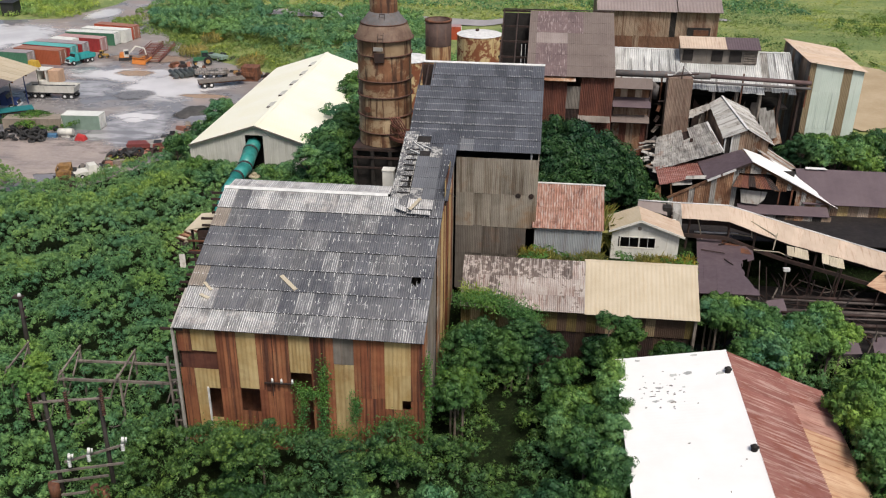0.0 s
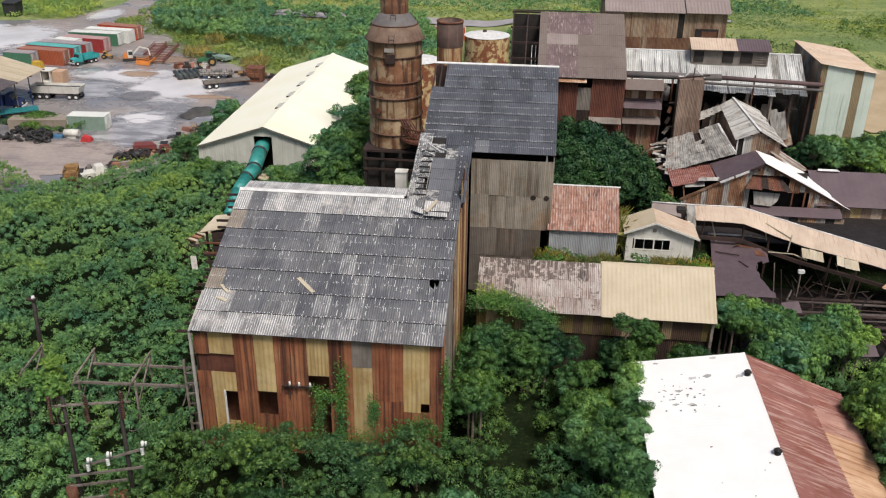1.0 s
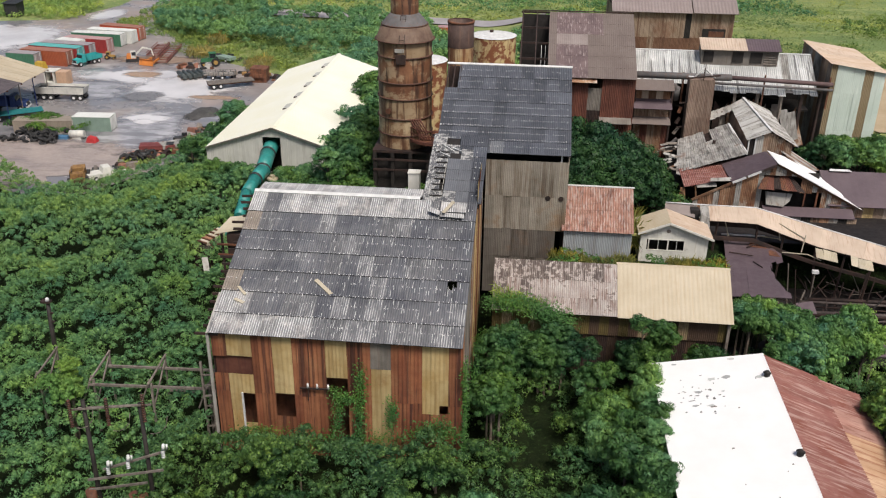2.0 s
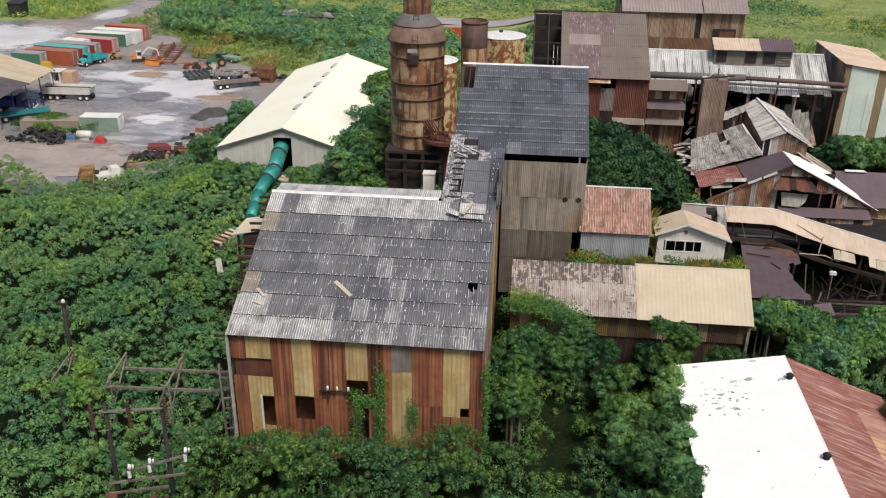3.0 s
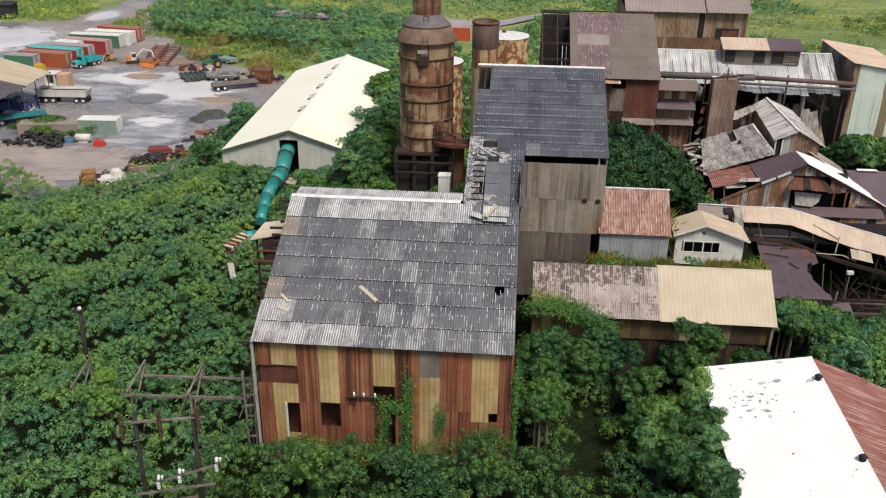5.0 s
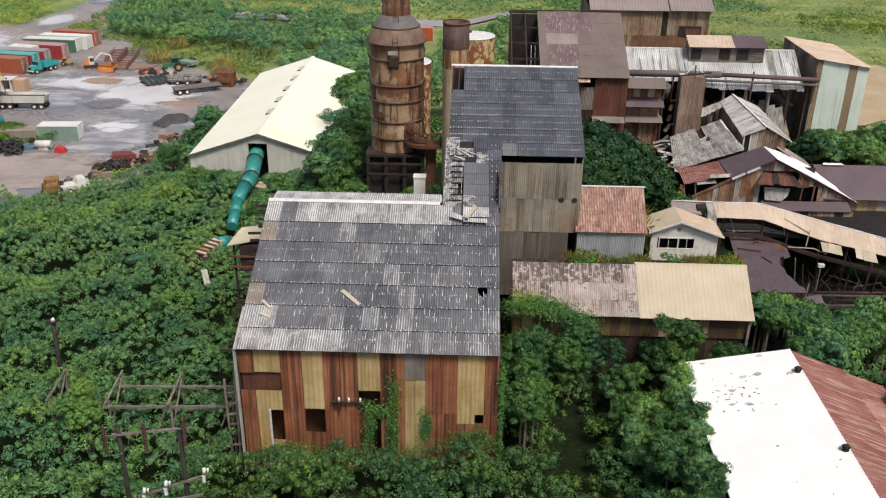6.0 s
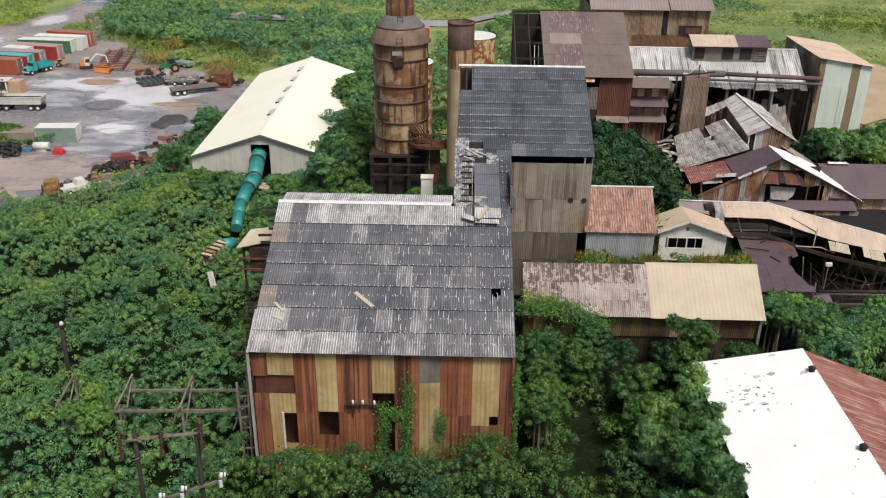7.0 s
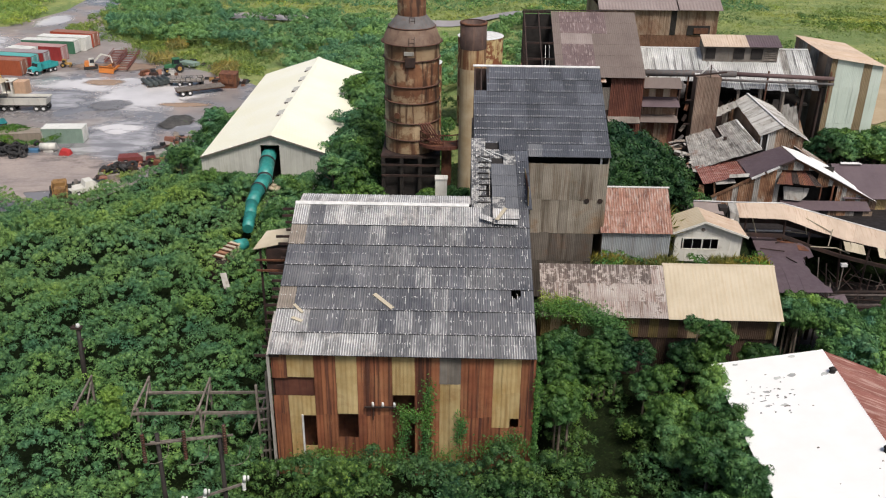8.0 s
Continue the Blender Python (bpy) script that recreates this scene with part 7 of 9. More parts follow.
def container(x, y, length, yaw, col, top=None, label="", base=0.05, tall=1.0):
    """A shipping container whose right front corner stands at x, y."""
    c = thing("shipping_container", (0, 0, 0), label, "container", "shipping containers")
    w, h = 2.44, 2.6
    g = Geo()
    n = int(length / 0.3)
    for side in (0, 1):
        yy = 0 if side == 0 else w
        for i in range(n):
            a, b = -length + 0.1 + (length - 0.2) * i / n, -length + 0.1 + (length - 0.2) * (i + 0.6) / n
            g.box(a, b, yy - 0.02 if side == 0 else yy - 0.03, yy + 0.03 if side == 0 else yy + 0.02, 0.15, h - 0.12)
    g.box(-length + 0.05, -0.05, 0.03, w - 0.03, 0.12, h - 0.06)
    part("body", g, M[col], c)
    part("roof", Geo().box(-length, 0, 0, w, h - 0.06, h), M[top or col], c)
    g = Geo().box(-length, 0, 0, 0.12, 0.0, 0.16).box(-length, 0, w - 0.12, w, 0.0, 0.16)
    for px in (-length, -0.12):
        for py in (0, w - 0.12):
            g.box(px, px + 0.12, py, py + 0.12, 0, h - 0.06)
    part("frame", g, M[col], c)
    for k in (0, 1):
        d = part("door", Geo().box(0.0, 0.05, 0.1 + k * (w / 2 - 0.05), w / 2 - 0.05 + k * (w / 2 - 0.05), 0.15, h - 0.12), M[col if not top else top], c)
        part("lock_rod", Geo().tube((0.08, 0.45 + k * 1.4, 0.15), (0.08, 0.45 + k * 1.4, h - 0.12), 0.03, None, 6), M["lichen"], d)
    c.matrix_basis = pose(x, y, base, 0, 0, yaw) @ Matrix.Diagonal((1, 0.95, tall, 1))
    return c


for nm, c in (("c_greyroof", (0.34, 0.3, 0.31)), ("c_pink", (0.46, 0.28, 0.27)), ("c_red", (0.34, 0.045, 0.045)), ("c_orange", (0.42, 0.11, 0.05)), ("c_green", (0.07, 0.2, 0.12)), ("c_white", (0.72, 0.72, 0.68)), ("c_teal", (0.12, 0.42, 0.4)), ("c_rust", (0.36, 0.16, 0.11)), ("c_bright", (0.5, 0.09, 0.04)), ("c_palegreen", (0.25, 0.34, 0.28)),
              ("p_yellow", (0.55, 0.36, 0.05)), ("p_orange", (0.6, 0.2, 0.04)), ("p_teal", (0.04, 0.36, 0.36)), ("p_blue", (0.02, 0.045, 0.17)), ("p_sea", (0.02, 0.19, 0.2)), ("p_white", (0.7, 0.68, 0.62)), ("p_red", (0.45, 0.03, 0.03)), ("p_green", (0.04, 0.16, 0.07)), ("p_black", (0.03, 0.03, 0.032)), ("p_gold", (0.45, 0.27, 0.07))):
    M[nm] = plain(nm.replace("c_", "container_paint_").replace("p_", "machine_paint_"), c)
M["tyre"] = weathered("black_rubber", (0.018, 0.018, 0.019), (0.035, 0.034, 0.034), 3.0, vary=0.2, rough=0.9)
M["glass_dark"] = weathered("dark_glass", (0.02, 0.025, 0.03), (0.03, 0.035, 0.04), 2.0, vary=0, rough=0.15, bump=0)

container(-80.9, 170.9, 9.0, -12, "c_bright", "c_rust", "long bright orange-red shipping container standing on the yard")
container(-81.1, 168.0, 9.6, -6, "c_white", "c_white", "white shipping container with grey doors on the yard", 0.05, 0.95)
container(-82.2, 165.3, 10.2, -4, "c_green", "c_white", "green shipping container with a pale roof", 0.05, 0.92)
container(-82.3, 159.5, 9.0, -9, "c_red", "c_pink", "dark red shipping container with a faded pink roof")
container(-86.9, 157.5, 5.0, -12, "c_white", "c_white", "short white container behind the grey-roofed one")
container(-83.5, 154.9, 10.1, -6, "c_red", "c_greyroof", "dark red shipping container with a dull grey roof")
container(-84.3, 152.0, 10.0, -9, "c_red", "c_teal", "shipping container with a turquoise roof")
container(-84.9, 149.0, 9.2, -8, "c_orange", "c_rust", "orange-red shipping container with rusty roof")
container(-89.6, 146.7, 5.4, -6, "c_green", "c_greyroof", "short green container with a grey roof")
container(-61.0, 114.6, 5.4, 4, "c_palegreen", "c_white", "pale green container with white roof and doors", 0.05, 0.8)
M["c_old"] = plain("weathered_box_paint", (0.3, 0.25, 0.2))
container(-66.2, 113.5, 8.0, 8, "c_old", "c_old", "old overgrown box trailer body with rusty roof", 0.05, 0.66)


def wheel(parent, x, y, z, r, w=0.28, hub=None):
    k = part("wheel", Geo().tube((x, y - w / 2, z), (x, y + w / 2, z), r, None, 14), M["tyre"], parent, "black tyre")
    part("rim", Geo().tube((x, y - w / 2 - 0.02, z), (x, y + w / 2 + 0.02, z), r * 0.5, None, 10), hub or M["lichen"], k)


def lorry(x, y, yaw, cab, body, label, long=4.2, size=1.0):
    """A tipper lorry, its front towards +x of its own."""
    t = thing("tipper_lorry", (0, 0, 0), label, "lorry")
    part("chassis", Geo().box(-long, 2.6, -0.45, 0.45, 0.7, 0.95), M["p_black"], t)
    part("cab", Geo().hexa([(0.6, -1.1, 0.8), (1.6, -1.1, 0.8), (1.6, 1.1, 0.8), (0.6, 1.1, 0.8), (0.7, -1.0, 2.5), (1.35, -1.0, 2.5), (1.35, 1.0, 2.5), (0.7, 1.0, 2.5)]), M[cab], t)
    part("bonnet", Geo().hexa([(1.55, -0.95, 0.8), (2.9, -0.85, 0.8), (2.9, 0.85, 0.8), (1.55, 0.95, 0.8), (1.55, -0.9, 1.7), (2.85, -0.75, 1.5), (2.85, 0.75, 1.5), (1.55, 0.9, 1.7)]), M[cab], t)
    part("windscreen", Geo().slab([(1.6, -0.85, 1.72), (1.6, 0.85, 1.72), (1.37, 0.85, 2.35), (1.37, -0.85, 2.35)], 0.03), M["glass_dark"], t)
    part("grille", Geo().box(2.86, 2.94, -0.6, 0.6, 0.8, 1.4), M["p_black"], t)
    part("bumper", Geo().box(2.9, 3.05, -1.05, 1.05, 0.55, 0.8), M["lichen"], t)
    for s in (-0.65, 0.65):
        part("headlight", Geo().tube((2.85, s, 1.15), (2.96, s, 1.15), 0.12, None, 8), M["lichen"], t)
    g = Geo().box(-long, 0.4, -1.15, 1.15, 1.0, 1.15).box(-long, 0.4, -1.2, -1.12, 1.1, 2.0).box(-long, 0.4, 1.12, 1.2, 1.1, 2.0).box(0.3, 0.4, -1.2, 1.2, 1.1, 2.3).box(-long, -long + 0.08, -1.2, 1.2, 1.1, 1.9)
    part("tipper_body", g, M[body], t)
    for wx in (2.1, -long + 1.0, -long + 2.2):
        for s in (-1.0, 1.0):
            wheel(t, wx, s, 0.5, 0.5)
    t.matrix_basis = pose(x, y, 0.06, 0, 0, yaw) @ Matrix.Scale(size, 4)
    return t


lorry(-82.4, 151.2, -118, "p_teal", "p_teal", "old turquoise tipper lorry parked by the containers", 3.6, 0.8)
lorry(-80.5, 122.4, 10, "p_blue", "p_blue", "dark blue lorry parked under the open shed", 4.0)


def dump_trailer():
    t = thing("dump_trailer", (0, 0, 0), "white dump trailer with an open load bed on muddy wheels", "trailer")
    part("chassis", Geo().box(-4.6, 4.4, -0.5, 0.5, 0.85, 1.15), M["p_black"], t)
    g = Geo()
    for s in (-1, 1):
        g.hexa([(-3.6, s * 1.05 - 0.05, 1.2), (4.2, s * 1.05 - 0.05, 1.2), (4.2, s * 1.05 + 0.05, 1.2), (-3.6, s * 1.05 + 0.05, 1.2), (-3.9, s * 1.22 - 0.05, 2.5), (4.5, s * 1.22 - 0.05, 2.5), (4.5, s * 1.22 + 0.05, 2.5), (-3.9, s * 1.22 + 0.05, 2.5)])
    part("side_wall", g, M["p_white"], t)
    part("end_wall", Geo().slab([(4.2, -1.05, 1.2), (4.2, 1.05, 1.2), (4.5, 1.2, 2.5), (4.5, -1.2, 2.5)], 0.06), M["p_white"], t)
    part("front_wall", Geo().slab([(-3.6, 1.05, 1.2), (-3.6, -1.05, 1.2), (-3.9, -1.2, 2.5), (-3.9, 1.2, 2.5)], 0.06), M["p_white"], t)
    part("bed_floor", Geo().box(-3.6, 4.2, -1.05, 1.05, 1.15, 1.22), M["p_black"], t)
    # Near-black block fills the empty bed to paint its inner shade.
    part("load", Geo().box(-3.62, 4.22, -1.02, 1.02, 1.23, 2.15), M["p_black"], t, "near-black block painting shade into the empty bed")
    part("top_rail", Geo().box(-3.95, 4.55, -1.3, -1.2, 2.45, 2.6).box(-3.95, 4.55, 1.2, 1.3, 2.45, 2.6), M["p_white"], t)
    for wx in (-3.6, -2.4, -1.2, 2.6, 3.7):
        for s in (-1.0, 1.0):
            wheel(t, wx, s, 0.52, 0.52)
    t.matrix_basis = pose(-76.0, 129.5, 0.06, 0, 0, 3) @ Matrix.Diagonal((0.95, 0.9, 0.82, 1))


dump_trailer()


def open_shed():
    s = thing("open_shed", (-87, 122, 0), "open vehicle shed with a faded tan sheet roof", "shed")
    a, b, c, d = Vector((-76.9, 113.4, 4.6)), Vector((-77.2, 129.3, 4.7)), Vector((-92.0, 134.0, 6.6)), Vector((-92.0, 113.4, 6.6))
    n = 16
    for i in range(n):
        p, q = a.lerp(b, i / n), a.lerp(b, (i + 1) / n)
        r, t = d.lerp(c, (i + 1) / n), d.lerp(c, i / n)
        o = Vector((0, 0, 0.03 * (i % 2)))
        part("roof_sheet", Geo().slab([p + o, q + o, r + o, t + o], 0.04), M["tan_roof"] if i > 7 else M["dark_tan"], s)
    for k in range(5):
        p = a.lerp(b, k / 4)
        part("post", Geo().beam((p.x - 0.6, p.y, 0), (p.x - 0.6, p.y, p.z - 0.05), 0.11), M["p_blue"] if k % 2 else M["timber"], s)
        part("rafter", Geo().beam(p - Vector((0, 0, 0.15)), d.lerp(c, k / 4) - Vector((0, 0, 0.15)), 0.12, 0.2), M["rust"], s)
    part("rear_wall", Geo().box(-92, -91.9, 113.4, 133, 0, 6.4), M["p_black"], s)


M["dark_tan"] = weathered("dark_weathered_roof", (0.075, 0.06, 0.065), (0.12, 0.1, 0.105), 0.5, vary=0.05)
open_shed()


def flat_trailer(x, y, yaw, col, l, label, base=0.9):
    t = thing("flatbed_trailer", (0, 0, 0), label, "trailer", "flatbed trailers")
    part("deck", Geo().box(-l / 2, l / 2, -1.2, 1.2, base, base + 0.14), M[col], t)
    part("beam", Geo().box(-l / 2, l / 2, -0.5, -0.35, base - 0.35, base).box(-l / 2, l / 2, 0.35, 0.5, base - 0.35, base), M["rust"], t)
    for wx in (-l / 2 + 0.8, -l / 2 + 1.9):
        for s in (-0.95, 0.95):
            wheel(t, wx, s, 0.45, 0.45)
    t.matrix_basis = pose(x, y, 0.06, 0, 0, yaw)


flat_trailer(-52.1, 140.2, 30, "timber", 7.5, "weathered flatbed trailer piled with scrap")
def pipe_stack(x, y, yaw):
    t = thing("pipe_stack", (0, 0, 0), "row of dark steel pipes lying on bearers", "pipes")
    for k in range(5):
        part("pipe", Geo().tube((-1.9 + 0.1 * (k % 2), -1.7 + 0.85 * k, 0.6), (1.9 + 0.2 * (k % 3), -1.7 + 0.85 * k, 0.6), 0.36, None, 14), M["pipe_dark"], t)
    for q in (-1.2, 1.2):
        part("bearer", Geo().box(q - 0.12, q + 0.12, -2.2, 2.2, 0.0, 0.24), M["timber"], t)
    t.matrix_basis = pose(x, y, 0.06, 0, 0, yaw)


M["pipe_dark"] = weathered("dark_green_grey_steel", (0.035, 0.045, 0.045), (0.07, 0.08, 0.078), 1.0, spots=(0.12, 0.07, 0.05), spots_lo=0.66, spots_scale=2.0, vary=0.2, rough=0.5)
pipe_stack(-60.6, 145.2, -52)


def crate_trailer(x, y, yaw):
    t = thing("mesh_trailer", (0, 0, 0), "low grey trailer with slatted sides", "trailer")
    part("deck", Geo().box(-2.6, 2.6, -1.0, 1.0, 0.7, 0.8), M["timber"], t)
    for sy in (-1.0, 1.0):
        part("rail", Geo().box(-2.6, 2.6, sy - 0.04, sy + 0.04, 1.25, 1.35), M["worn_silver"], t)
        part("rail", Geo().box(-2.6, 2.6, sy - 0.04, sy + 0.04, 1.0, 1.06), M["worn_silver"], t)
        for k in range(7):
            xx = -2.55 + 0.85 * k
            part("stake", Geo().box(xx - 0.04, xx + 0.04, sy - 0.05, sy + 0.05, 0.75, 1.35), M["pipe_dark"], t)
        for wx in (-1.0, 0.6):
            wheel(t, wx, sy * 0.85, 0.36, 0.36)
    t.matrix_basis = pose(x, y, 0.06, 0, 0, yaw)


crate_trailer(-55.6, 145.0, 10)
flat_trailer(-77.6, 118.6, 36, "p_sea", 8.0, "turquoise low-loader trailer standing by the shed")


def frame_trailer(x, y, yaw, l):
    t = thing("cane_trailer_frame", (0, 0, 0), "rusty red skeletal trailer frame lying in mud", "trailer frame", "red trailer frames")
    for s in (-1.1, 1.1):
        part("side_rail", Geo().box(-l / 2, l / 2, s - 0.1, s + 0.1, 0.3, 0.5), M["red_frame"], t)
        part("top_rail", Geo().box(-l / 2, l / 2, s - 0.06, s + 0.06, 0.8, 0.9), M["red_frame"], t)
    for k in range(8):
        xx = -l / 2 + l * k / 7
        part("cross_bar", Geo().box(xx - 0.07, xx + 0.07, -1.1, 1.1, 0.35, 0.48), M["red_frame"], t)
        part("stake", Geo().box(xx - 0.05, xx + 0.05, -1.15, -1.05, 0.4, 0.85), M["red_frame"], t)
    t.matrix_basis = pose(x, y, 0.06, 0, 0, yaw)


M["red_frame"] = plain("rusted_red_frame", (0.22, 0.075, 0.055))
frame_trailer(-70.4, 159.4, 99, 13)
frame_trailer(-73.6, 162.6, 99, 9)


def excavator():
    t = thing("excavator", (0, 0, 0), "white and orange excavator with its boom folded", "excavator")
    for s in (-0.9, 0.9):
        part("track", Geo().box(-1.5, 1.5, s - 0.28, s + 0.28, 0.05, 0.75), M["p_black"], t)
    part("house", Geo().hexa([(-1.3, -1.1, 0.8), (0.9, -1.1, 0.8), (0.9, 1.1, 0.8), (-1.3, 1.1, 0.8), (-1.2, -1.0, 1.8), (0.8, -1.0, 1.8), (0.8, 1.0, 1.8), (-1.2, 1.0, 1.8)]), M["p_orange"], t)
    cab = part("cab", Geo().box(-0.2, 0.9, -1.1, -0.1, 0.9, 2.6), M["p_white"], t, "white cab")
    part("window", Geo().box(0.0, 0.93, -1.13, -0.3, 1.6, 2.4), M["glass_dark"], cab)
    part("boom", Geo().beam((0.6, 0.3, 1.3), (2.6, 0.3, 3.2), 0.35).beam((2.6, 0.3, 3.2), (4.6, 0.3, 2.6), 0.3), M["p_white"], t, "pale boom")
    part("stick", Geo().beam((4.6, 0.3, 2.6), (4.9, 0.3, 0.8), 0.25), M["p_white"], t)
    part("bucket", Geo().hexa([(4.4, -0.2, 0.2), (5.4, -0.2, 0.3), (5.4, 0.8, 0.3), (4.4, 0.8, 0.2), (4.6, -0.2, 1.0), (5.2, -0.2, 1.0), (5.2, 0.8, 1.0), (4.6, 0.8, 1.0)]), M["rust"], t)
    t.matrix_basis = pose(-75.2, 154.6, 0.06, 0, 0, 20) @ Matrix.Scale(0.75, 4)


excavator()
def loader_blade(x, y, yaw, size):
    t = thing("bulldozer_blade", (0, 0, 0), "orange bulldozer blade with lifting arms lying on the mud", "machine part", "machine parts")
    part("blade", Geo().slab([(-1.6, 0, 0.1), (1.6, 0, 0.1), (1.6, 0.35, 1.0), (-1.6, 0.35, 1.0)], 0.12).slab([(-1.6, 0.35, 1.0), (1.6, 0.35, 1.0), (1.5, 0.15, 1.3), (-1.5, 0.15, 1.3)], 0.1), M["p_orange"], t)
    for q in (-1.2, 1.2):
        part("arm", Geo().beam((q, 0.3, 0.5), (q * 0.7, 3.2, 0.9), 0.28, 0.34), M["p_orange"], t)
    part("cross_tube", Geo().tube((-0.9, 2.2, 0.8), (0.9, 2.2, 0.8), 0.14, None, 10), M["rust"], t)
    t.matrix_basis = pose(x, y, 0.06, 0, 0, yaw) @ Matrix.Scale(size, 4)


loader_blade(-71.4, 151.4, -14, 0.9)


def tractor(x, y, yaw, col, label, size=1.0):
    t = thing("tractor", (0, 0, 0), label, "tractor")
    part("hood", Geo().hexa([(0.2, -0.4, 0.9), (2.0, -0.35, 0.9), (2.0, 0.35, 0.9), (0.2, 0.4, 0.9), (0.2, -0.38, 1.6), (1.95, -0.32, 1.5), (1.95, 0.32, 1.5), (0.2, 0.38, 1.6)]), M[col], t)
    cab = part("cab", Geo().box(-1.0, 0.3, -0.7, 0.7, 1.0, 1.7).box(-1.05, 0.35, -0.75, 0.75, 2.55, 2.7).box(-1.0, -0.9, -0.7, -0.6, 1.6, 2.6).box(0.2, 0.3, -0.7, -0.6, 1.6, 2.6).box(-1.0, -0.9, 0.6, 0.7, 1.6, 2.6).box(0.2, 0.3, 0.6, 0.7, 1.6, 2.6), M[col], t)
    part("window", Geo().box(-0.9, 0.22, -0.66, 0.66, 1.7, 2.55), M["glass_dark"], cab)
    for s in (-0.95, 0.95):
        wheel(t, -0.8, s, 0.85, 0.85, 0.45, M["p_gold"])
        wheel(t, 1.6, s * 0.85, 0.5, 0.5, 0.3, M["p_gold"])
    t.matrix_basis = pose(x, y, 0.06, 0, 0, yaw) @ Matrix.Scale(size, 4)


tractor(-60.0, 153.4, 205, "p_green", "green farm tractor with cab at the edge of the weeds", 0.88)
tractor(-80.0, 155.6, 10, "p_gold", "small yellow machine on the mud", 0.5)


M["loader_rust"] = weathered("rusted_yellow_paint", (0.2, 0.1, 0.035), (0.34, 0.2, 0.07), 1.5, streak=(3, 3, 0.5), streak_col=(0.06, 0.03, 0.02), patch=(0.1, 0.045, 0.025), patch_scale=1.2, vary=0.2)
M["dull_red"] = plain("dull_red_paint", (0.2, 0.05, 0.045))


def loader():
    t = thing("wheel_loader", (0, 0, 0), "rusty yellow skeletal wheel loader wreck", "loader wreck")
    part("frame", Geo().box(-1.9, 1.9, -0.6, 0.6, 0.7, 1.2), M["rust"], t)
    part("engine", Geo().box(-1.7, -0.3, -0.7, 0.7, 1.2, 1.9).box(0.2, 1.2, -0.6, 0.6, 1.2, 1.7), M["loader_rust"], t)
    for s in (-0.75, 0.75):
        for xx in (-0.9, 0.3, 1.3):
            part("cab_post", Geo().beam((xx, s, 0.9), (xx + 0.2, s, 2.1), 0.1), M["loader_rust"], t)
        part("cab_rail", Geo().beam((-0.9, s, 2.0), (1.5, s, 2.1), 0.12), M["loader_rust"], t)
        part("lift_arm", Geo().beam((0.6, s, 1.6), (2.6, s, 0.7), 0.16), M["loader_rust"], t)
    part("scoop", Geo().hexa([(2.3, -1.3, 0.1), (3.0, -1.3, 0.1), (3.0, 1.3, 0.1), (2.3, 1.3, 0.1), (2.3, -1.3, 1.0), (2.5, -1.3, 1.0), (2.5, 1.3, 1.0), (2.3, 1.3, 1.0)]), M["dark_rust_and_shade"], t)
    for xx in (-1.3, 1.2):
        for s in (-0.95, 0.95):
            wheel(t, xx, s, 0.65, 0.65, 0.45, M["loader_rust"])
    t.matrix_basis = pose(-55.9, 94.9, 0.06, 0, 0, 292) @ Matrix.Scale(1.0, 4)


loader()


def car_wreck(x, y, yaw, col, label, roofed=True):
    t = thing("wrecked_pickup", (0, 0, 0), label, "car wreck", "wrecked cars")
    part("body", Geo().hexa([(-2.3, -0.85, 0.4), (2.3, -0.85, 0.4), (2.3, 0.85, 0.4), (-2.3, 0.85, 0.4), (-2.3, -0.85, 0.95), (2.2, -0.8, 0.9), (2.2, 0.8, 0.9), (-2.3, 0.85, 0.95)]), M[col], t)
    if roofed:
        part("cab", Geo().hexa([(-0.6, -0.8, 0.9), (1.0, -0.8, 0.9), (1.0, 0.8, 0.9), (-0.6, 0.8, 0.9), (-0.4, -0.7, 1.55), (0.5, -0.7, 1.55), (0.5, 0.7, 1.55), (-0.4, 0.7, 1.55)]), M[col], t)
        part("windscreen", Geo().slab([(1.02, -0.7, 0.95), (1.02, 0.7, 0.95), (0.55, 0.62, 1.5), (0.55, -0.62, 1.5)], 0.02), M["glass_dark"], t)
    part("engine_bay", Geo().box(1.1, 2.1, -0.6, 0.6, 0.85, 1.0), M["p_black"], t)
    for xx in (-1.4, 1.5):
        for s in (-0.8, 0.8):
            wheel(t, xx, s, 0.33, 0.33, 0.22)
    t.matrix_basis = pose(x, y, 0.06, 0, 0, yaw)


car_wreck(-53.7, 97.3, 40, "p_white", "white wrecked pickup half buried in weeds")
car_wreck(-51.4, 107.8, 15, "dull_red", "dull red wrecked car among scrap", False)
car_wreck(-49.2, 109.2, 40, "worn_silver", "stripped pale car body among scrap", False)
car_wreck(-59.0, 157.4, 150, "c_palegreen", "pale wrecked vehicle in the weeds", False)

for base, n, x0, x1, y0, y1 in (((-70.2, 110.4, 0.05), 40, -74.6, -66, 108.2, 112.2), ((-52.5, 104, 0.05), 14, -54, -51, 102, 106)):
    heap = thing("tyre_heap", base, "heap of worn black tyres thrown on the yard", "tyre heap")
    for k in range(n):
        r = (0.42, 0.5, 0.58, 0.64)[k % 4]
        ob = part("tyre", Geo().lathe(base[0], base[1], [(r * 0.55, base[2] - 0.14), (r, base[2] - 0.1), (r, base[2] + 0.1), (r * 0.55, base[2] + 0.14), (r * 0.55, base[2] - 0.14)], 14), M["tyre"], heap)
        ob.matrix_local = pose(rnd.uniform(x0, x1) - base[0], rnd.uniform(y0, y1) - base[1], 0.15 + rnd.uniform(0, 0.8), rnd.uniform(0, 70), rnd.uniform(-50, 50), rnd.uniform(0, 360))
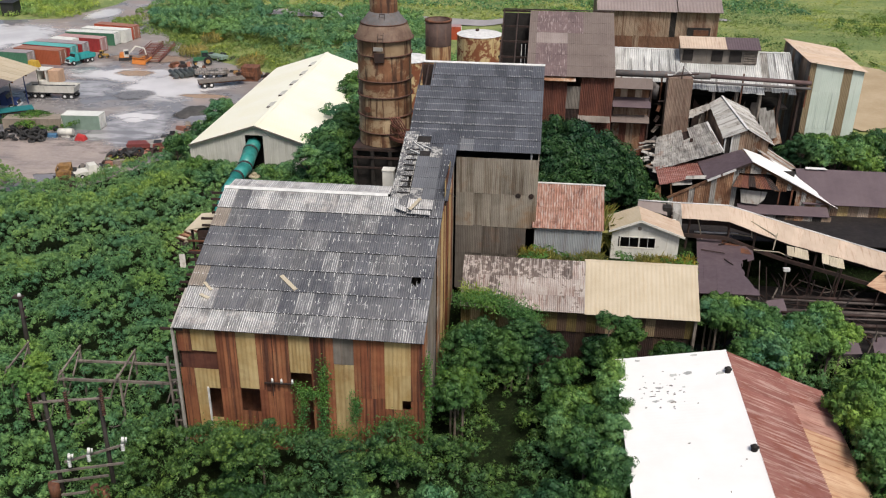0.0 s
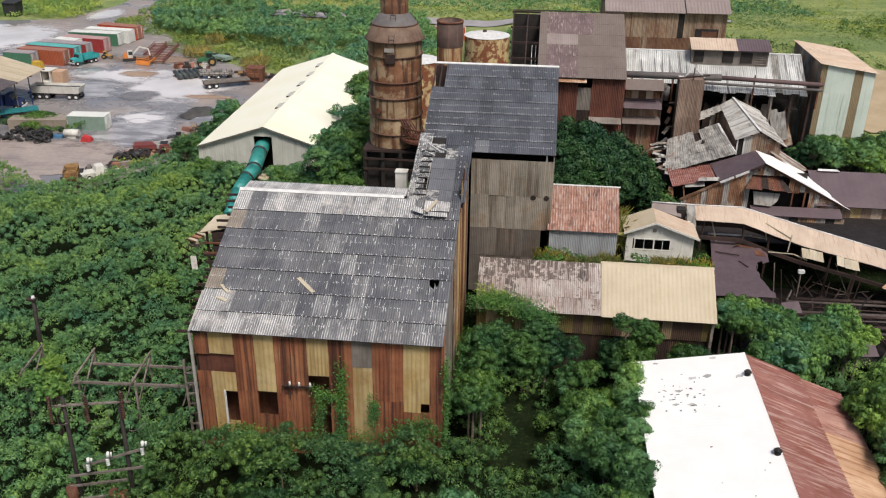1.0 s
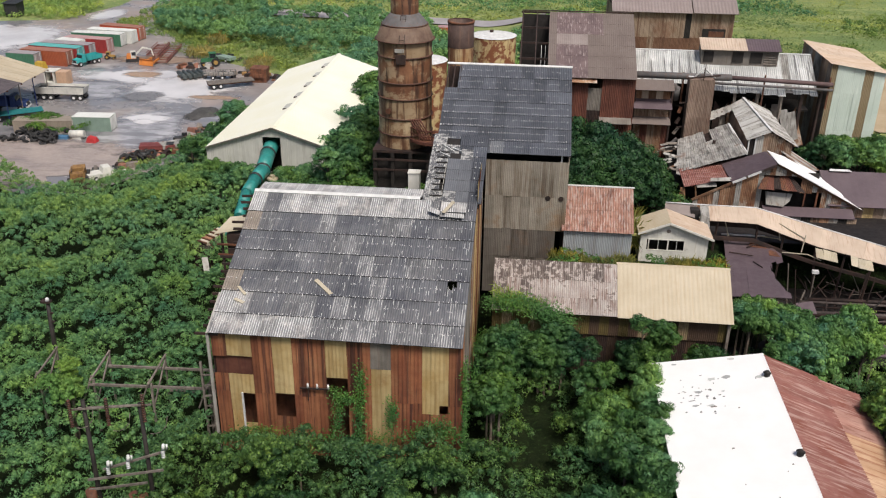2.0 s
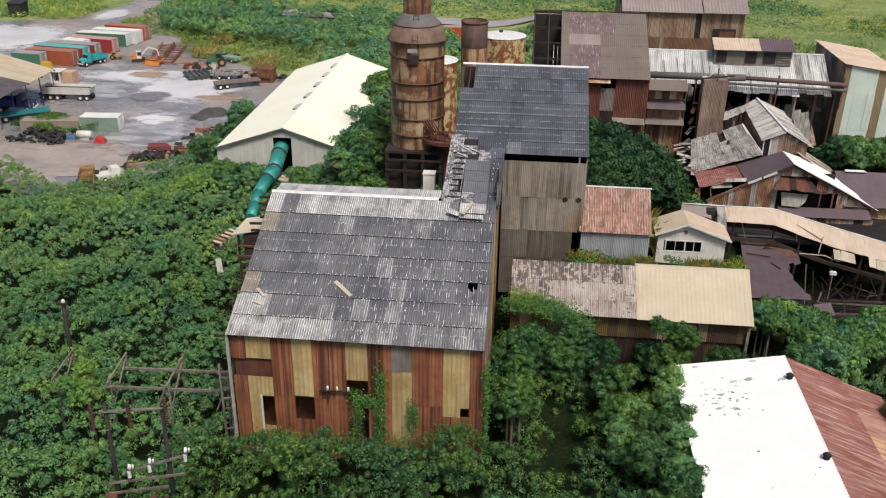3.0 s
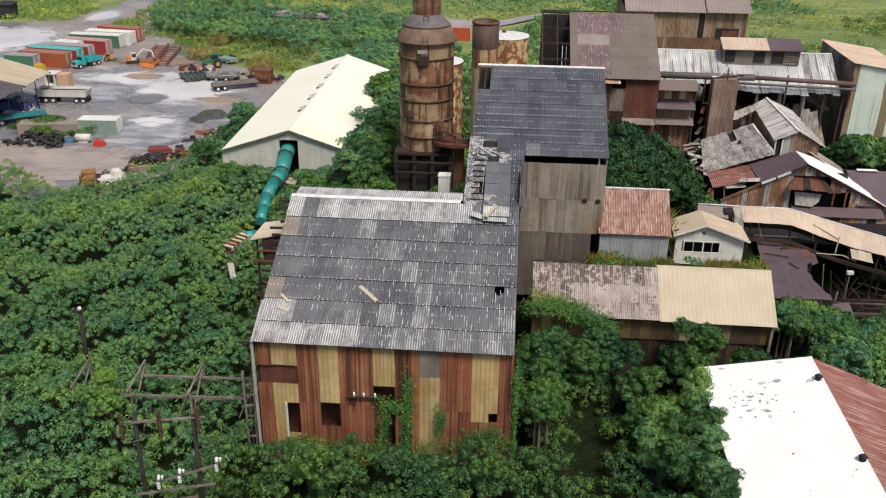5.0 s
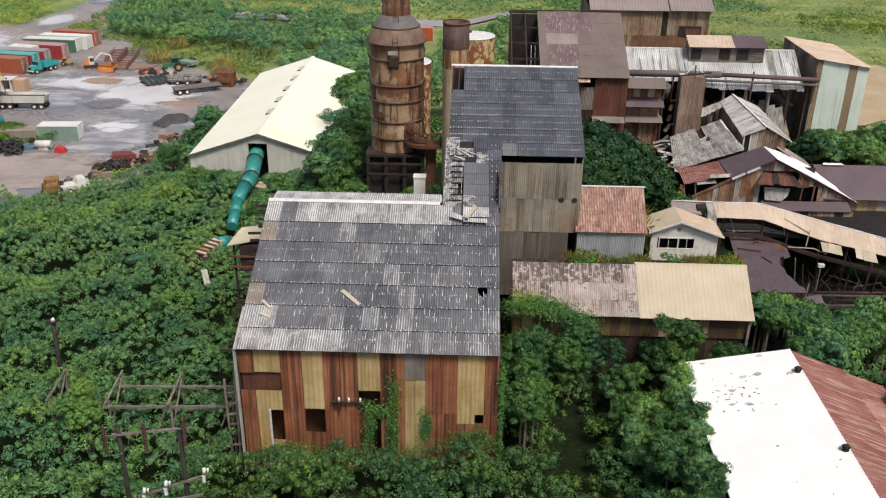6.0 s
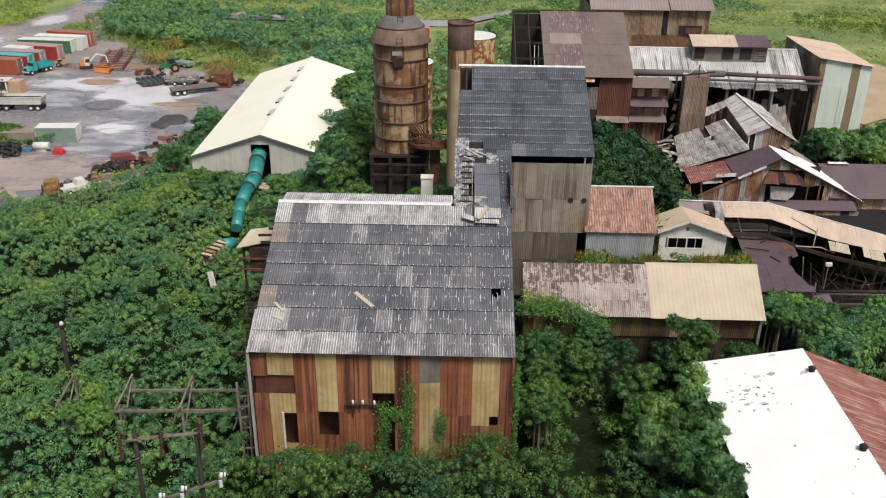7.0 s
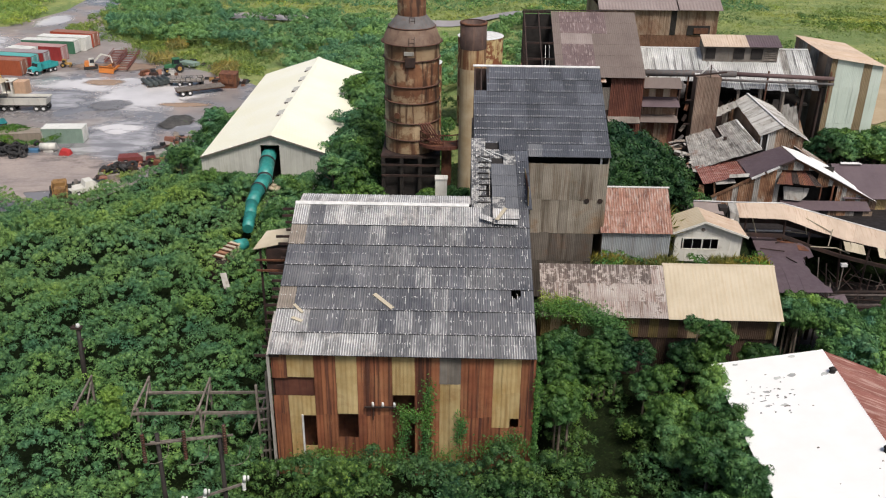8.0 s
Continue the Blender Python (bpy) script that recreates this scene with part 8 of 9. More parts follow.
lone("water_tank", Geo().tube((-65.2, 111.0, 0.75), (-63.2, 111.2, 0.75), 0.5, None, 16).box(-64.9, -63.6, 110.8, 111.4, 0.05, 0.35), M["p_white"], "white cylindrical tank lying beside the tyres", "tank")
lone("red_drum", Geo().hexa([(-62.4, 109.6, 0.05), (-60.9, 109.4, 0.05), (-60.8, 110.5, 0.05), (-62.3, 110.6, 0.05), (-62.1, 109.8, 0.75), (-61.2, 109.6, 0.55), (-61.0, 110.3, 0.7), (-62.0, 110.4, 0.9)]), M["p_red"], "crumpled red machine hood on the ground", "scrap")
lone("blue_crate", Geo().box(-66.9, -65.4, 110.4, 111.2, 0.05, 0.5), plain("blue_crate_paint", (0.08, 0.2, 0.35)), "flat blue crate beside the tyres", "crate")
for cx, cy, sx, sy in ((-50, 109, 2.6, 1.6), (-54, 146, 4, 3), (-57, 158, 5, 2.5), (-52.5, 104, 1.5, 2), (-51.0, 107.0, 2.5, 1.4), (-48.8, 111.5, 1.6, 2.0), (-53.2, 102.0, 1.2, 1.6), (-48.6, 116.5, 1.2, 1.6), (-74.5, 117.0, 4.5, 0.8), (-54.5, 98.4, 1.6, 0.8), (-48.5, 146.5, 3, 2), (-62, 152, 3, 2)):
    heap = thing("scrap_heap", (cx, cy, 0.05), "scattered heap of rusting machine scrap", "scrap heap", "scrap heaps")
    for k in range(14):
        l, w, h = rnd.uniform(0.5, 2.4), rnd.uniform(0.3, 0.9), rnd.uniform(0.15, 0.8)
        g = Geo().hexa([(cx + px, cy + py, 0.05 + pz) for px, py, pz in ((-l / 2, -w / 2, 0), (l / 2, -w / 2, 0), (l / 2, w / 2, 0), (-l / 2, w / 2, 0), (-l / 2 * rnd.uniform(0.5, 1), -w / 2, h), (l / 2 * rnd.uniform(0.5, 1), -w / 3, h * rnd.uniform(0.5, 1)), (l / 3, w / 3, h), (-l / 2.5, w / 2, h))])
        ob = part("scrap_piece", g, M[rnd.choice(["rust", "dark_rust_and_shade", "p_black", "p_black", "timber", "c_rust", "dark_rust_and_shade", "loader_rust", "worn_silver"])], heap)
        ob.matrix_local = pose(rnd.uniform(-sx, sx), rnd.uniform(-sy, sy), 0, rnd.uniform(-8, 8), rnd.uniform(-8, 8), rnd.uniform(0, 180))
M["cinder"] = feathered(weathered("damp_cinders", (0.045, 0.043, 0.042), (0.085, 0.08, 0.076), 1.2, spots=(0.06, 0.09, 0.035), spots_lo=0.6, spots_scale=1.4, vary=0, rough=0.95, bump=0.8, bump_scale=2.0, bump_dist=0.15), 0.3)
hx = Geo()
hx.add([(-51.6, 124.8, 0.42)] + [(x, y, 0.28) for x, y in blob(-51.6, 124.8, 1.2, 2.2, 31, 20)] + [(x, y, 0.0) for x, y in blob(-51.6, 124.8, 2.4, 4.6, 32, 20)], [(0, 1 + i, 1 + (i + 1) % 20) for i in range(20)] + [(1 + i, 21 + i, 21 + (i + 1) % 20, 1 + (i + 1) % 20) for i in range(20)], True)
lone("cinder_mound", hx, M["cinder"], "low black mound of cinders", "mound")
lone("rusty_bin", Geo().hexa([(-49.4, 143.2, 0.05), (-47.0, 143.4, 0.05), (-47.1, 145.6, 0.05), (-49.5, 145.4, 0.05), (-49.6, 143.0, 2.5), (-46.9, 143.3, 2.3), (-47.0, 145.7, 2.4), (-49.7, 145.5, 2.5)]).box(-49.2, -47.4, 142.95, 143.2, 0.9, 1.6), M["rust"], "rusty steel bin among scrap", "bin")
lone("black_cabin", Geo().box(-120.0, -117.0, 190, 193, 0, 3.0).slab([(-120.3, 189.7, 3.0), (-116.7, 189.7, 3.0), (-116.7, 193.3, 3.3), (-120.3, 193.3, 3.3)], 0.1), M["p_black"], "small dark cabin by the grass", "cabin")
container(-15.6, 177.0, 6.0, 4, "c_bright", "c_pink", "red box trailer with a faded roof parked beyond the smokestack", 0.9)
M["peach_box"] = plain("peach_paint", (0.55, 0.36, 0.24))
def machine_box():
    t = thing("machine_box", (0, 0, 0), "peach-painted steel box with an open dark side and white top", "machine")
    part("body", Geo().box(-82.6, -80.9, 137.0, 139.2, 0.05, 0.5).box(-82.6, -82.4, 137.0, 139.2, 0.5, 2.2).box(-81.1, -80.9, 137.0, 139.2, 0.5, 2.2).box(-82.4, -81.1, 139.0, 139.2, 0.5, 2.2), M["p_white"], t)
    part("roof", Geo().box(-82.8, -80.7, 136.9, 139.3, 2.2, 2.32), M["p_white"], t, "white sheet top")
    part("door", Geo().box(-80.7, -78.9, 137.3, 139.2, 0.05, 2.15), M["peach_box"], t, "peach-orange panel box")
    part("lining", Geo().box(-82.4, -81.1, 138.9, 138.99, 0.5, 2.2), M["c_rust"], t)


machine_box()
lone("yellow_cab", Geo().hexa([(-89.6, 146.4, 0.05), (-87.8, 146.4, 0.05), (-87.8, 147.8, 0.05), (-89.6, 147.8, 0.05), (-89.4, 146.5, 1.3), (-88.1, 146.5, 1.2), (-88.1, 147.7, 1.2), (-89.4, 147.7, 1.3)]), M["p_yellow"], "yellow machine cab beside the containers", "machine")


# ---- green duct from the warehouse ----
def build_duct():
    d = thing("green_duct", (-30.6, 82, 2), "big sea-green segmented duct running out of the warehouse", "duct")
    pts = [Vector(p) for p in ((-30.9, 92.4, 7.5), (-30.7, 89.3, 7.0), (-30.4, 86.2, 6.3), (-30.65, 84.2, 6.0), (-30.75, 81.5, 5.6), (-30.45, 79.3, 5.3), (-30.3, 77.3, 4.8))]
    radii = [0.82, 0.8, 0.74, 0.64, 0.56, 0.52, 0.48]
    for k in range(6):
        seg = part("duct_segment", Geo().tube(pts[k], pts[k + 1] + (pts[k + 1] - pts[k]) * 0.06, radii[k], radii[k] * 0.96, 20), M["green_pipe"], d)
        if k < 3:
            e = pts[k + 1]
            w = (pts[k + 1] - pts[k]).normalized()
            part("joint_band", Geo().tube(e - w * 0.18, e + w * 0.1, radii[k] * 1.04, None, 20), M["p_black"], seg, "dark joint band")
    for k in range(7):
        c = pts[4].lerp(pts[6], k / 7)
        w = (pts[6] - pts[4]).normalized()
        part("rib", Geo().tube(c - w * 0.05, c + w * 0.05, 0.57, None, 20), M["green_pipe"], d)
    part("support", Geo().beam((-29.4, 86.5, 2), (-29.6, 86.6, 5.6), 0.5, 0.4).slab([(-30.0, 85.9, 5.5), (-29.0, 85.9, 5.2), (-28.9, 87.4, 5.2), (-29.9, 87.4, 5.5)], 0.15), M["tan_roof"], d, "tan support plate")


build_duct()


def build_blower():
    b = thing("blower_machine", (-30.4, 70.5, 2.0), "tan and turquoise blower machine sunk in the shrubs", "machine")
    part("hood", Geo().tube((-29.5, 72.9, 5.3), (-30.2, 71.9, 5.4), 0.5, 0.62, 16), M["green_pipe"], b, "turquoise hood")
    ax = (Vector((-31.3, 69.6, 5.0)) - Vector((-30.1, 72.0, 5.45))).normalized()
    side, o = ax.cross(Vector((0, 0, 1))).normalized() * 0.5, Vector((-30.1, 72.0, 5.45))
    lift = side.cross(ax).normalized() * 0.42
    for k in range(5):
        p, q = o + ax * (0.52 * k), o + ax * (0.52 * k + 0.4)
        part("frame_bay", Geo().hexa([p - side - lift, p + side - lift, q + side - lift, q - side - lift, p - side + lift, p + side + lift, q + side + lift, q - side + lift]), M["pale_tan_sheet"] if k != 3 else M["rust_mix"], b, "tan frame bay")
        part("rib", Geo().beam(q - side * 1.1 + lift * 1.05, q + side * 1.1 + lift * 1.05, 0.14, 0.1), M["rust"], b)
    part("core", Geo().beam(o + ax * 0.1, o + ax * 2.5, 0.75, 0.6), M["dark_rust_and_shade"], b)
    part("cradle", Geo().box(-31.9, -30.4, 69.0, 69.7, 2.0, 5.2).box(-32.0, -31.6, 69.4, 71.0, 4.4, 4.8), M["dark_rust_and_shade"], b)
    part("chute", Geo().slab([(-29.8, 65.9, 4.4), (-29.3, 66.0, 4.4), (-29.9, 67.3, 5.2), (-30.4, 67.2, 5.2)], 0.1), M["concrete"], b, "pale chute plate")


build_blower()


def build_lean_shelter():
    s = thing("side_shelter", (-23.3, 57.5, 2.0), "small tan-roofed shelter clinging to the mill verge", "shelter")
    part("roof", Geo().slab([(-24.6, 55.9, 12.9), (-22.2, 56.3, 13.3), (-22.0, 58.2, 13.6), (-24.0, 57.9, 13.4)], 0.06), M["pale_tan_sheet"], s)
    part("body", Geo().box(-23.8, -22.0, 56.2, 57.8, 11.0, 12.8), M["dark_rust_and_shade"], s)
    for x in (-24.2, -22.2):
        part("post", Geo().beam((x, 56.3, 2.0), (x, 56.3, 12.9), 0.14), M["dark_rust_and_shade"], s)
    for z in (11.2, 12.0):
        part("rail", Geo().beam((-24.5, 56.1, z), (-21.8, 56.1, z), 0.12), M["rust"], s)


build_lean_shelter()
lone("white_vent_box", Geo().box(-12.5, -11.55, 69.2, 70.0, 3.0, 13.1).box(-12.55, -11.5, 69.15, 70.05, 13.1, 13.2), M["white_wall"], "tall white vent box beside the tower", "vent box")


# ---- power line frame and trestle ----
def build_power_frame():
    p = thing("twin_power_pole", (-24.1, 37.5, 2.0), "twin dark power poles with crossarms and insulators", "power pole")
    k = 37.4 / 40.1
    def at(x, z, y=37.5):
        return Vector((x * k, y, 39.3 + (z - 39.3) * k))
    for x, zt in ((-27.5, 9.35), (-24.1, 9.45)):
        a = at(x, zt)
        part("pole", Geo().tube((a.x - 0.12, 37.5, 1.5), a, 0.15, 0.11, 10), M["pole"], p)
    part("crossarm", Geo().beam(at(-28.3, 8.75, 37.3), at(-23.3, 9.55, 37.3), 0.07, 0.09), M["timber"], p)
    part("crossarm", Geo().beam(at(-28.0, 8.6, 37.7), at(-24.0, 9.2, 37.7), 0.06, 0.08), M["timber"], p)
    for x, z in ((-28.15, 9.65), (-25.9, 9.95), (-23.7, 10.4)):
        a, b = at(x, z, 37.15), at(x - 0.05, z - 1.95, 37.15)
        s = part("insulator_string", Geo().tube(a, b, 0.03, None, 6), M["p_black"], p)
        for i in range(12):
            c = a.lerp(b, (i + 0.5) / 12)
            part("disc", Geo().tube(c, c - Vector((0, 0, 0.05)), 0.06, 0.12, 10), M["disc_brown"], s, "brown porcelain disc")
    for z0, z1, x0, x1 in ((4.6, 6.3, -26.9, -22.9), (3.7, 4.9, -28.0, -23.2), (2.9, 3.85, -28.2, -24.3), (1.9, 2.8, -28.0, -24.4)):
        part("lower_arm", Geo().beam(at(x0, z0, 37.3), at(x1, z1, 37.3), 0.1, 0.12), M["timber"], p)
    for x, z in ((-26.5, 5.3), (-25.2, 5.85), (-22.95, 6.85)):
        a = at(x, z, 37.1)
        c = part("cutout", Geo().tube(a - Vector((0, 0, 0.75)), a + Vector((0.05, 0, -0.25)), 0.07, None, 10).tube(a + Vector((0.05, 0, -0.25)), a + Vector((0.09, 0, 0.1)), 0.11, 0.08, 10), M["porcelain"], p, "white porcelain cutout")
        for i in range(4):
            part("shed", Geo().tube(a - Vector((0, 0, 0.35 + 0.12 * i)), a - Vector((0, 0, 0.4 + 0.12 * i)), 0.08, 0.115, 10), M["porcelain"], c)
        part("arrester", Geo().tube(a + Vector((0.25, 0, -0.2)), a + Vector((0.28, 0, 0.1)), 0.045, 0.06, 8), M["porcelain"], p)
    for x in (-27.9, -25.2, -24.7):
        a = at(x, 3.0, 37.2)
        part("transformer", Geo().tube(a - Vector((0, 0, 1.2)), a, 0.3, None, 14), M["rust"], p, "rusty transformer can")
    for x in (-28.0, -25.8, -23.6):
        a, b = at(x, 7.6, 37.2), at(x + 1.2, 8.9, 37.2)
        mid = (a + b) / 2 + Vector((0.1, 0, -0.45))
        part("jumper_wire", Geo().pipe([a, (a + mid) / 2 - Vector((0.1, 0, 0.1)), mid, (mid + b) / 2 + Vector((0.1, 0, -0.1)), b], 0.022, 5), M["timber"], p)


M["disc_brown"] = weathered("brown_porcelain", (0.08, 0.035, 0.022), (0.12, 0.055, 0.035), 2.0, vary=0.1, rough=0.3)
M["porcelain"] = weathered("white_porcelain", (0.62, 0.62, 0.6), (0.74, 0.74, 0.72), 3.0, vary=0.05, rough=0.3)
build_power_frame()


def build_single_pole():
    p = thing("power_pole", (-35.8, 52, 2.0), "single dark pole with a small pale lamp head", "power pole")
    part("pole", Geo().tube((-36.05, 52, 1.5), (-35.75, 52, 8.8), 0.2, 0.14, 9), M["pole"], p)
    part("head", Geo().box(-36.2, -35.5, 51.8, 52.2, 8.7, 8.85), M["dark_rust_and_shade"], p)
    part("lamp", Geo().tube((-35.75, 52, 8.85), (-35.75, 52, 9.05), 0.16, 0.1, 10), M["porcelain"], p, "pale cap")
    for z in (7.8, 7.1):
        part("bracket", Geo().box(-35.75, -35.5, 51.9, 52.05, z, z + 0.12), M["dark_rust_and_shade"], p)


build_single_pole()


def build_trestle():
    t = thing("pipe_trestle", (-27, 49, 2.0), "weathered timber trestle beside the mill wall", "trestle")
    part("long_beam", Geo().beam((-30.9, 49.6, 5.35), (-22.3, 49.9, 5.4), 0.15, 0.15), M["timber"], t)
    part("long_beam", Geo().beam((-31.0, 47.3, 5.35), (-22.8, 47.6, 5.45), 0.15, 0.16), M["timber"], t)
    part("long_beam", Geo().beam((-34.2, 47.6, 5.3), (-31.8, 47.5, 5.3), 0.17, 0.17), M["timber"], t)
    part("long_beam", Geo().beam((-26.0, 48.6, 4.4), (-22.6, 48.6, 4.4), 0.14, 0.14), M["timber"], t)
    for x in (-34.6, -30.8, -26.8, -22.8):
        for y in (47.4, 49.9):
            part("post", Geo().beam((x, y, 1.5), (x + 0.1, y, 5.7 if y < 49 else 6.2), 0.13), M["timber"], t)
        part("brace", Geo().beam((x, 47.4, 3.6), (x + 0.1, 49.9, 6.0), 0.09), M["timber"], t)
        part("brace", Geo().beam((x - 0.8, 47.4, 4.0), (x, 47.4, 6.0), 0.09), M["timber"], t)
        part("cap", Geo().beam((x, 47.1, 5.75), (x + 0.1, 50.1, 6.3), 0.11), M["timber"], t)
    part("ladder_post", Geo().beam((-22.4, 46.9, 1.5), (-22.2, 46.9, 9.0), 0.14).beam((-22.9, 46.9, 1.5), (-22.9, 46.9, 8.0), 0.14), M["timber"], t)
    for k in range(6):
        part("rung", Geo().beam((-22.9, 46.85, 3.0 + 0.8 * k), (-22.2, 46.85, 3.1 + 0.8 * k), 0.1), M["timber"], t)


build_trestle()


# ---- vegetation ----
def leaf_mesh(name, centres, normals, sizes, mat, slim=0.45, way=None, soft=None, fold=True):
    """Many small leaves as one mesh: folded diamonds, or plain pointed ones where they are small."""
    n = len(centres)
    nrm = normals / np.linalg.norm(normals, axis=1, keepdims=True)
    r = rng.normal(size=(n, 3)) * (1.0 if way is None else 0.6)
    if way is not None:
        r += way
    d = r - (r * nrm).sum(1, keepdims=True) * nrm
    d /= np.linalg.norm(d, axis=1, keepdims=True)
    s = np.cross(nrm, d)
    L, W = sizes[:, None], sizes[:, None] * slim
    corners = 4 if fold else 3
    v = np.empty((n, corners, 3))
    idx = np.arange(n * corners).reshape(n, corners)
    if fold:
        v[:, 0] = centres - d * L * 0.5
        v[:, 1] = centres + s * W * 0.5 - nrm * W * 0.18
        v[:, 2] = centres + d * L * 0.5 - nrm * L * 0.15
        v[:, 3] = centres - s * W * 0.5 - nrm * W * 0.18
        tri = np.concatenate([idx[:, [0, 2, 1]], idx[:, [0, 3, 2]]], 1).reshape(-1, 3)
    else:
        v[:, 0] = centres - d * L * 0.4 + s * W * 0.5
        v[:, 1] = centres - d * L * 0.4 - s * W * 0.5
        v[:, 2] = centres + d * L * 0.6 - nrm * L * 0.12
        tri = idx
    me = bpy.data.meshes.new(name)
    me.vertices.add(n * corners)
    me.vertices.foreach_set("co", v.ravel())
    me.loops.add(len(tri) * 3)
    me.loops.foreach_set("vertex_index", tri.ravel())
    me.polygons.add(len(tri))
    me.polygons.foreach_set("loop_start", np.arange(0, len(tri) * 3, 3))
    me.update(calc_edges=True)
    if soft is not None:
        k = soft + 0.55 * nrm
        k /= np.linalg.norm(k, axis=1, keepdims=True)
        me.normals_split_custom_set_from_vertices(np.repeat(k, corners, axis=0))
    me.materials.append(mat)
    return me


def domes(cx, cy, cz, rad, hgt, per, size):
    """Leaves over the upper shells of clumps: centres, normals, sizes."""
    n = len(cx)
    u = rng.normal(size=(n, per, 3))
    u[..., 2] = np.abs(u[..., 2]) * 1.1 - 0.3
    u /= np.linalg.norm(u, axis=2, keepdims=True)
    k = rng.uniform(0.62, 1.1, (n, per, 1))
    a, e = rng.uniform(0, math.pi, n), rng.uniform(0.72, 1.35, n)
    ax = np.stack([np.cos(a), np.sin(a), np.zeros(n)], 1)[:, None]
    stretched = u + ax * (u * ax).sum(2, keepdims=True) * (e - 1)[:, None, None]
    lean = rng.normal(size=(n, 1, 2)) * 0.22
    stretched[..., :2] += lean * stretched[..., 2:]
    p = stretched * k * np.stack([rad, rad, hgt], 1)[:, None] + np.stack([cx, cy, cz], 1)[:, None]
    nr = u + np.array([0, 0, 0.35]) + rng.normal(size=(n, per, 3)) * 0.3
    s = rng.uniform(0.7, 1.3, (n, per)) * size
    way = u * np.array([1, 1, 0.3])
    return p.reshape(-1, 3), nr.reshape(-1, 3), s.ravel(), way.reshape(-1, 3), u.reshape(-1, 3)


def scatter(x0, x1, y0, y1, step, keep):
    xs, ys = np.meshgrid(np.arange(x0, x1, step), np.arange(y0, y1, step))
    x = xs.ravel() + rng.uniform(-0.5, 0.5, xs.size) * step
    y = ys.ravel() + rng.uniform(-0.5, 0.5, xs.size) * step
    k = keep(x, y)
    return x[k], y[k]


def lumps(x, y, s, seed=0.0):
    return np.sin(x / s + 1.7 * np.sin(y / s * 0.7 + seed)) * np.cos(y / s * 1.1 + 1.3 * np.sin(x / s * 0.6 + 2 * seed))


def shrubs(name, label, x, y, top, rad, per, size, mat, fold=False):
    """Shrub canopy: clumps whose crowns reach the heights top."""
    h = rad * rng.uniform(0.75, 1.15, len(x))
    c, n, s, w, u = domes(x, y, top - h, rad, h, per, size)
    tagged(new(name, leaf_mesh(name, c, n, s, mat, 0.62, w, u, fold)), label, "shrubs", kind="stuff")


def inside(x, y, poly):
    r = np.zeros(len(x), bool)
    for (ax, ay), (bx, by) in zip(poly, poly[1:] + poly[:1]):
        r ^= ((ay > y) != (by > y)) & (x < (bx - ax) * (y - ay) / (by - ay + 1e-9) + ax)
    return r


# slope of dense shrubs beside the mill, up to the edge of the yard
LEFT = [(-24, 30), (-22.4, 45), (-22.6, 58), (-22, 70), (-23, 76), (-27, 89.5), (-38.5, 89.5), (-39, 100), (-41, 112), (-44.5, 118), (-47, 108), (-49, 99), (-54, 92.2), (-59.5, 92.2), (-63.5, 94.5), (-69.5, 96.5), (-90, 94), (-90, 60), (-50, 30)]
def mounds(x, y, step, rmin, rmax, seed):
    """Height 0 to 1 of rounded bushes that stand close together."""
    g = np.random.default_rng(seed)
    mx, my = np.meshgrid(np.arange(x.min() - 2, x.max() + 2, step), np.arange(y.min() - 2, y.max() + 2, step))
    mx = mx.ravel() + g.uniform(-0.5, 0.5, mx.size) * step
    my = my.ravel() + g.uniform(-0.5, 0.5, my.size) * step
    r, h = g.uniform(rmin, rmax, mx.size), g.uniform(0.55, 1.0, mx.size)
    out = np.zeros(len(x))
    for k in range(0, len(x), 1000):
        d2 = ((x[k:k + 1000, None] - mx) ** 2 + (y[k:k + 1000, None] - my) ** 2) / r ** 2
        out[k:k + 1000] = (h * np.sqrt(np.clip(1 - d2, 0, 1))).max(1)
    return out


def canopy(x, y, base, seed, swell=2.2):
    """Heights of a closed canopy: large bushes, with smaller heads on them."""
    big = mounds(x, y, 3.3, 1.7, 3.2, seed)
    return base + 1.0 - 0.45 * swell + swell * big + 1.0 * mounds(x, y, 1.7, 0.8, 1.4, seed + 50) + 0.35 * lumps(x, y, 6.0) + rng.uniform(-0.4, 0.35, len(x))


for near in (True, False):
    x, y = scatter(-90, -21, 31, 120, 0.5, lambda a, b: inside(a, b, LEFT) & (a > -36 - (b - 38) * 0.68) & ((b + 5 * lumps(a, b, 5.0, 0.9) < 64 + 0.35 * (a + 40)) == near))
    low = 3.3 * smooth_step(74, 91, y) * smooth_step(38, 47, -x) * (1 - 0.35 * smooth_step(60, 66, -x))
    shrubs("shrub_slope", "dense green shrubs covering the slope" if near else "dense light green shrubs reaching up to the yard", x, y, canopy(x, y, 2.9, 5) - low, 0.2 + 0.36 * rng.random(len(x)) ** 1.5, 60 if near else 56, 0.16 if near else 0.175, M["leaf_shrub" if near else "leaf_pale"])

# shrubs in front of the mill and between the roofs, with a deep gap beside the mill
FRONT = [(-24, 31), (-24, 45.2), (-5.2, 45.4), (-5.3, 55.4), (12.4, 55.6), (12.6, 51.7), (7.0, 51.7), (7.0, 30), (-10, 30)]
GAP = [(-2.0, 39), (-2.3, 43), (-2.4, 46), (-2.9, 49), (-2.4, 51.0), (-0.4, 51.0), (0.2, 49.5), (0.0, 46.5), (-0.3, 43), (-0.7, 39)]
x, y = scatter(-24, 14, 31, 60, 0.48, lambda a, b: inside(a, b, FRONT) & ~inside(a, b, GAP))


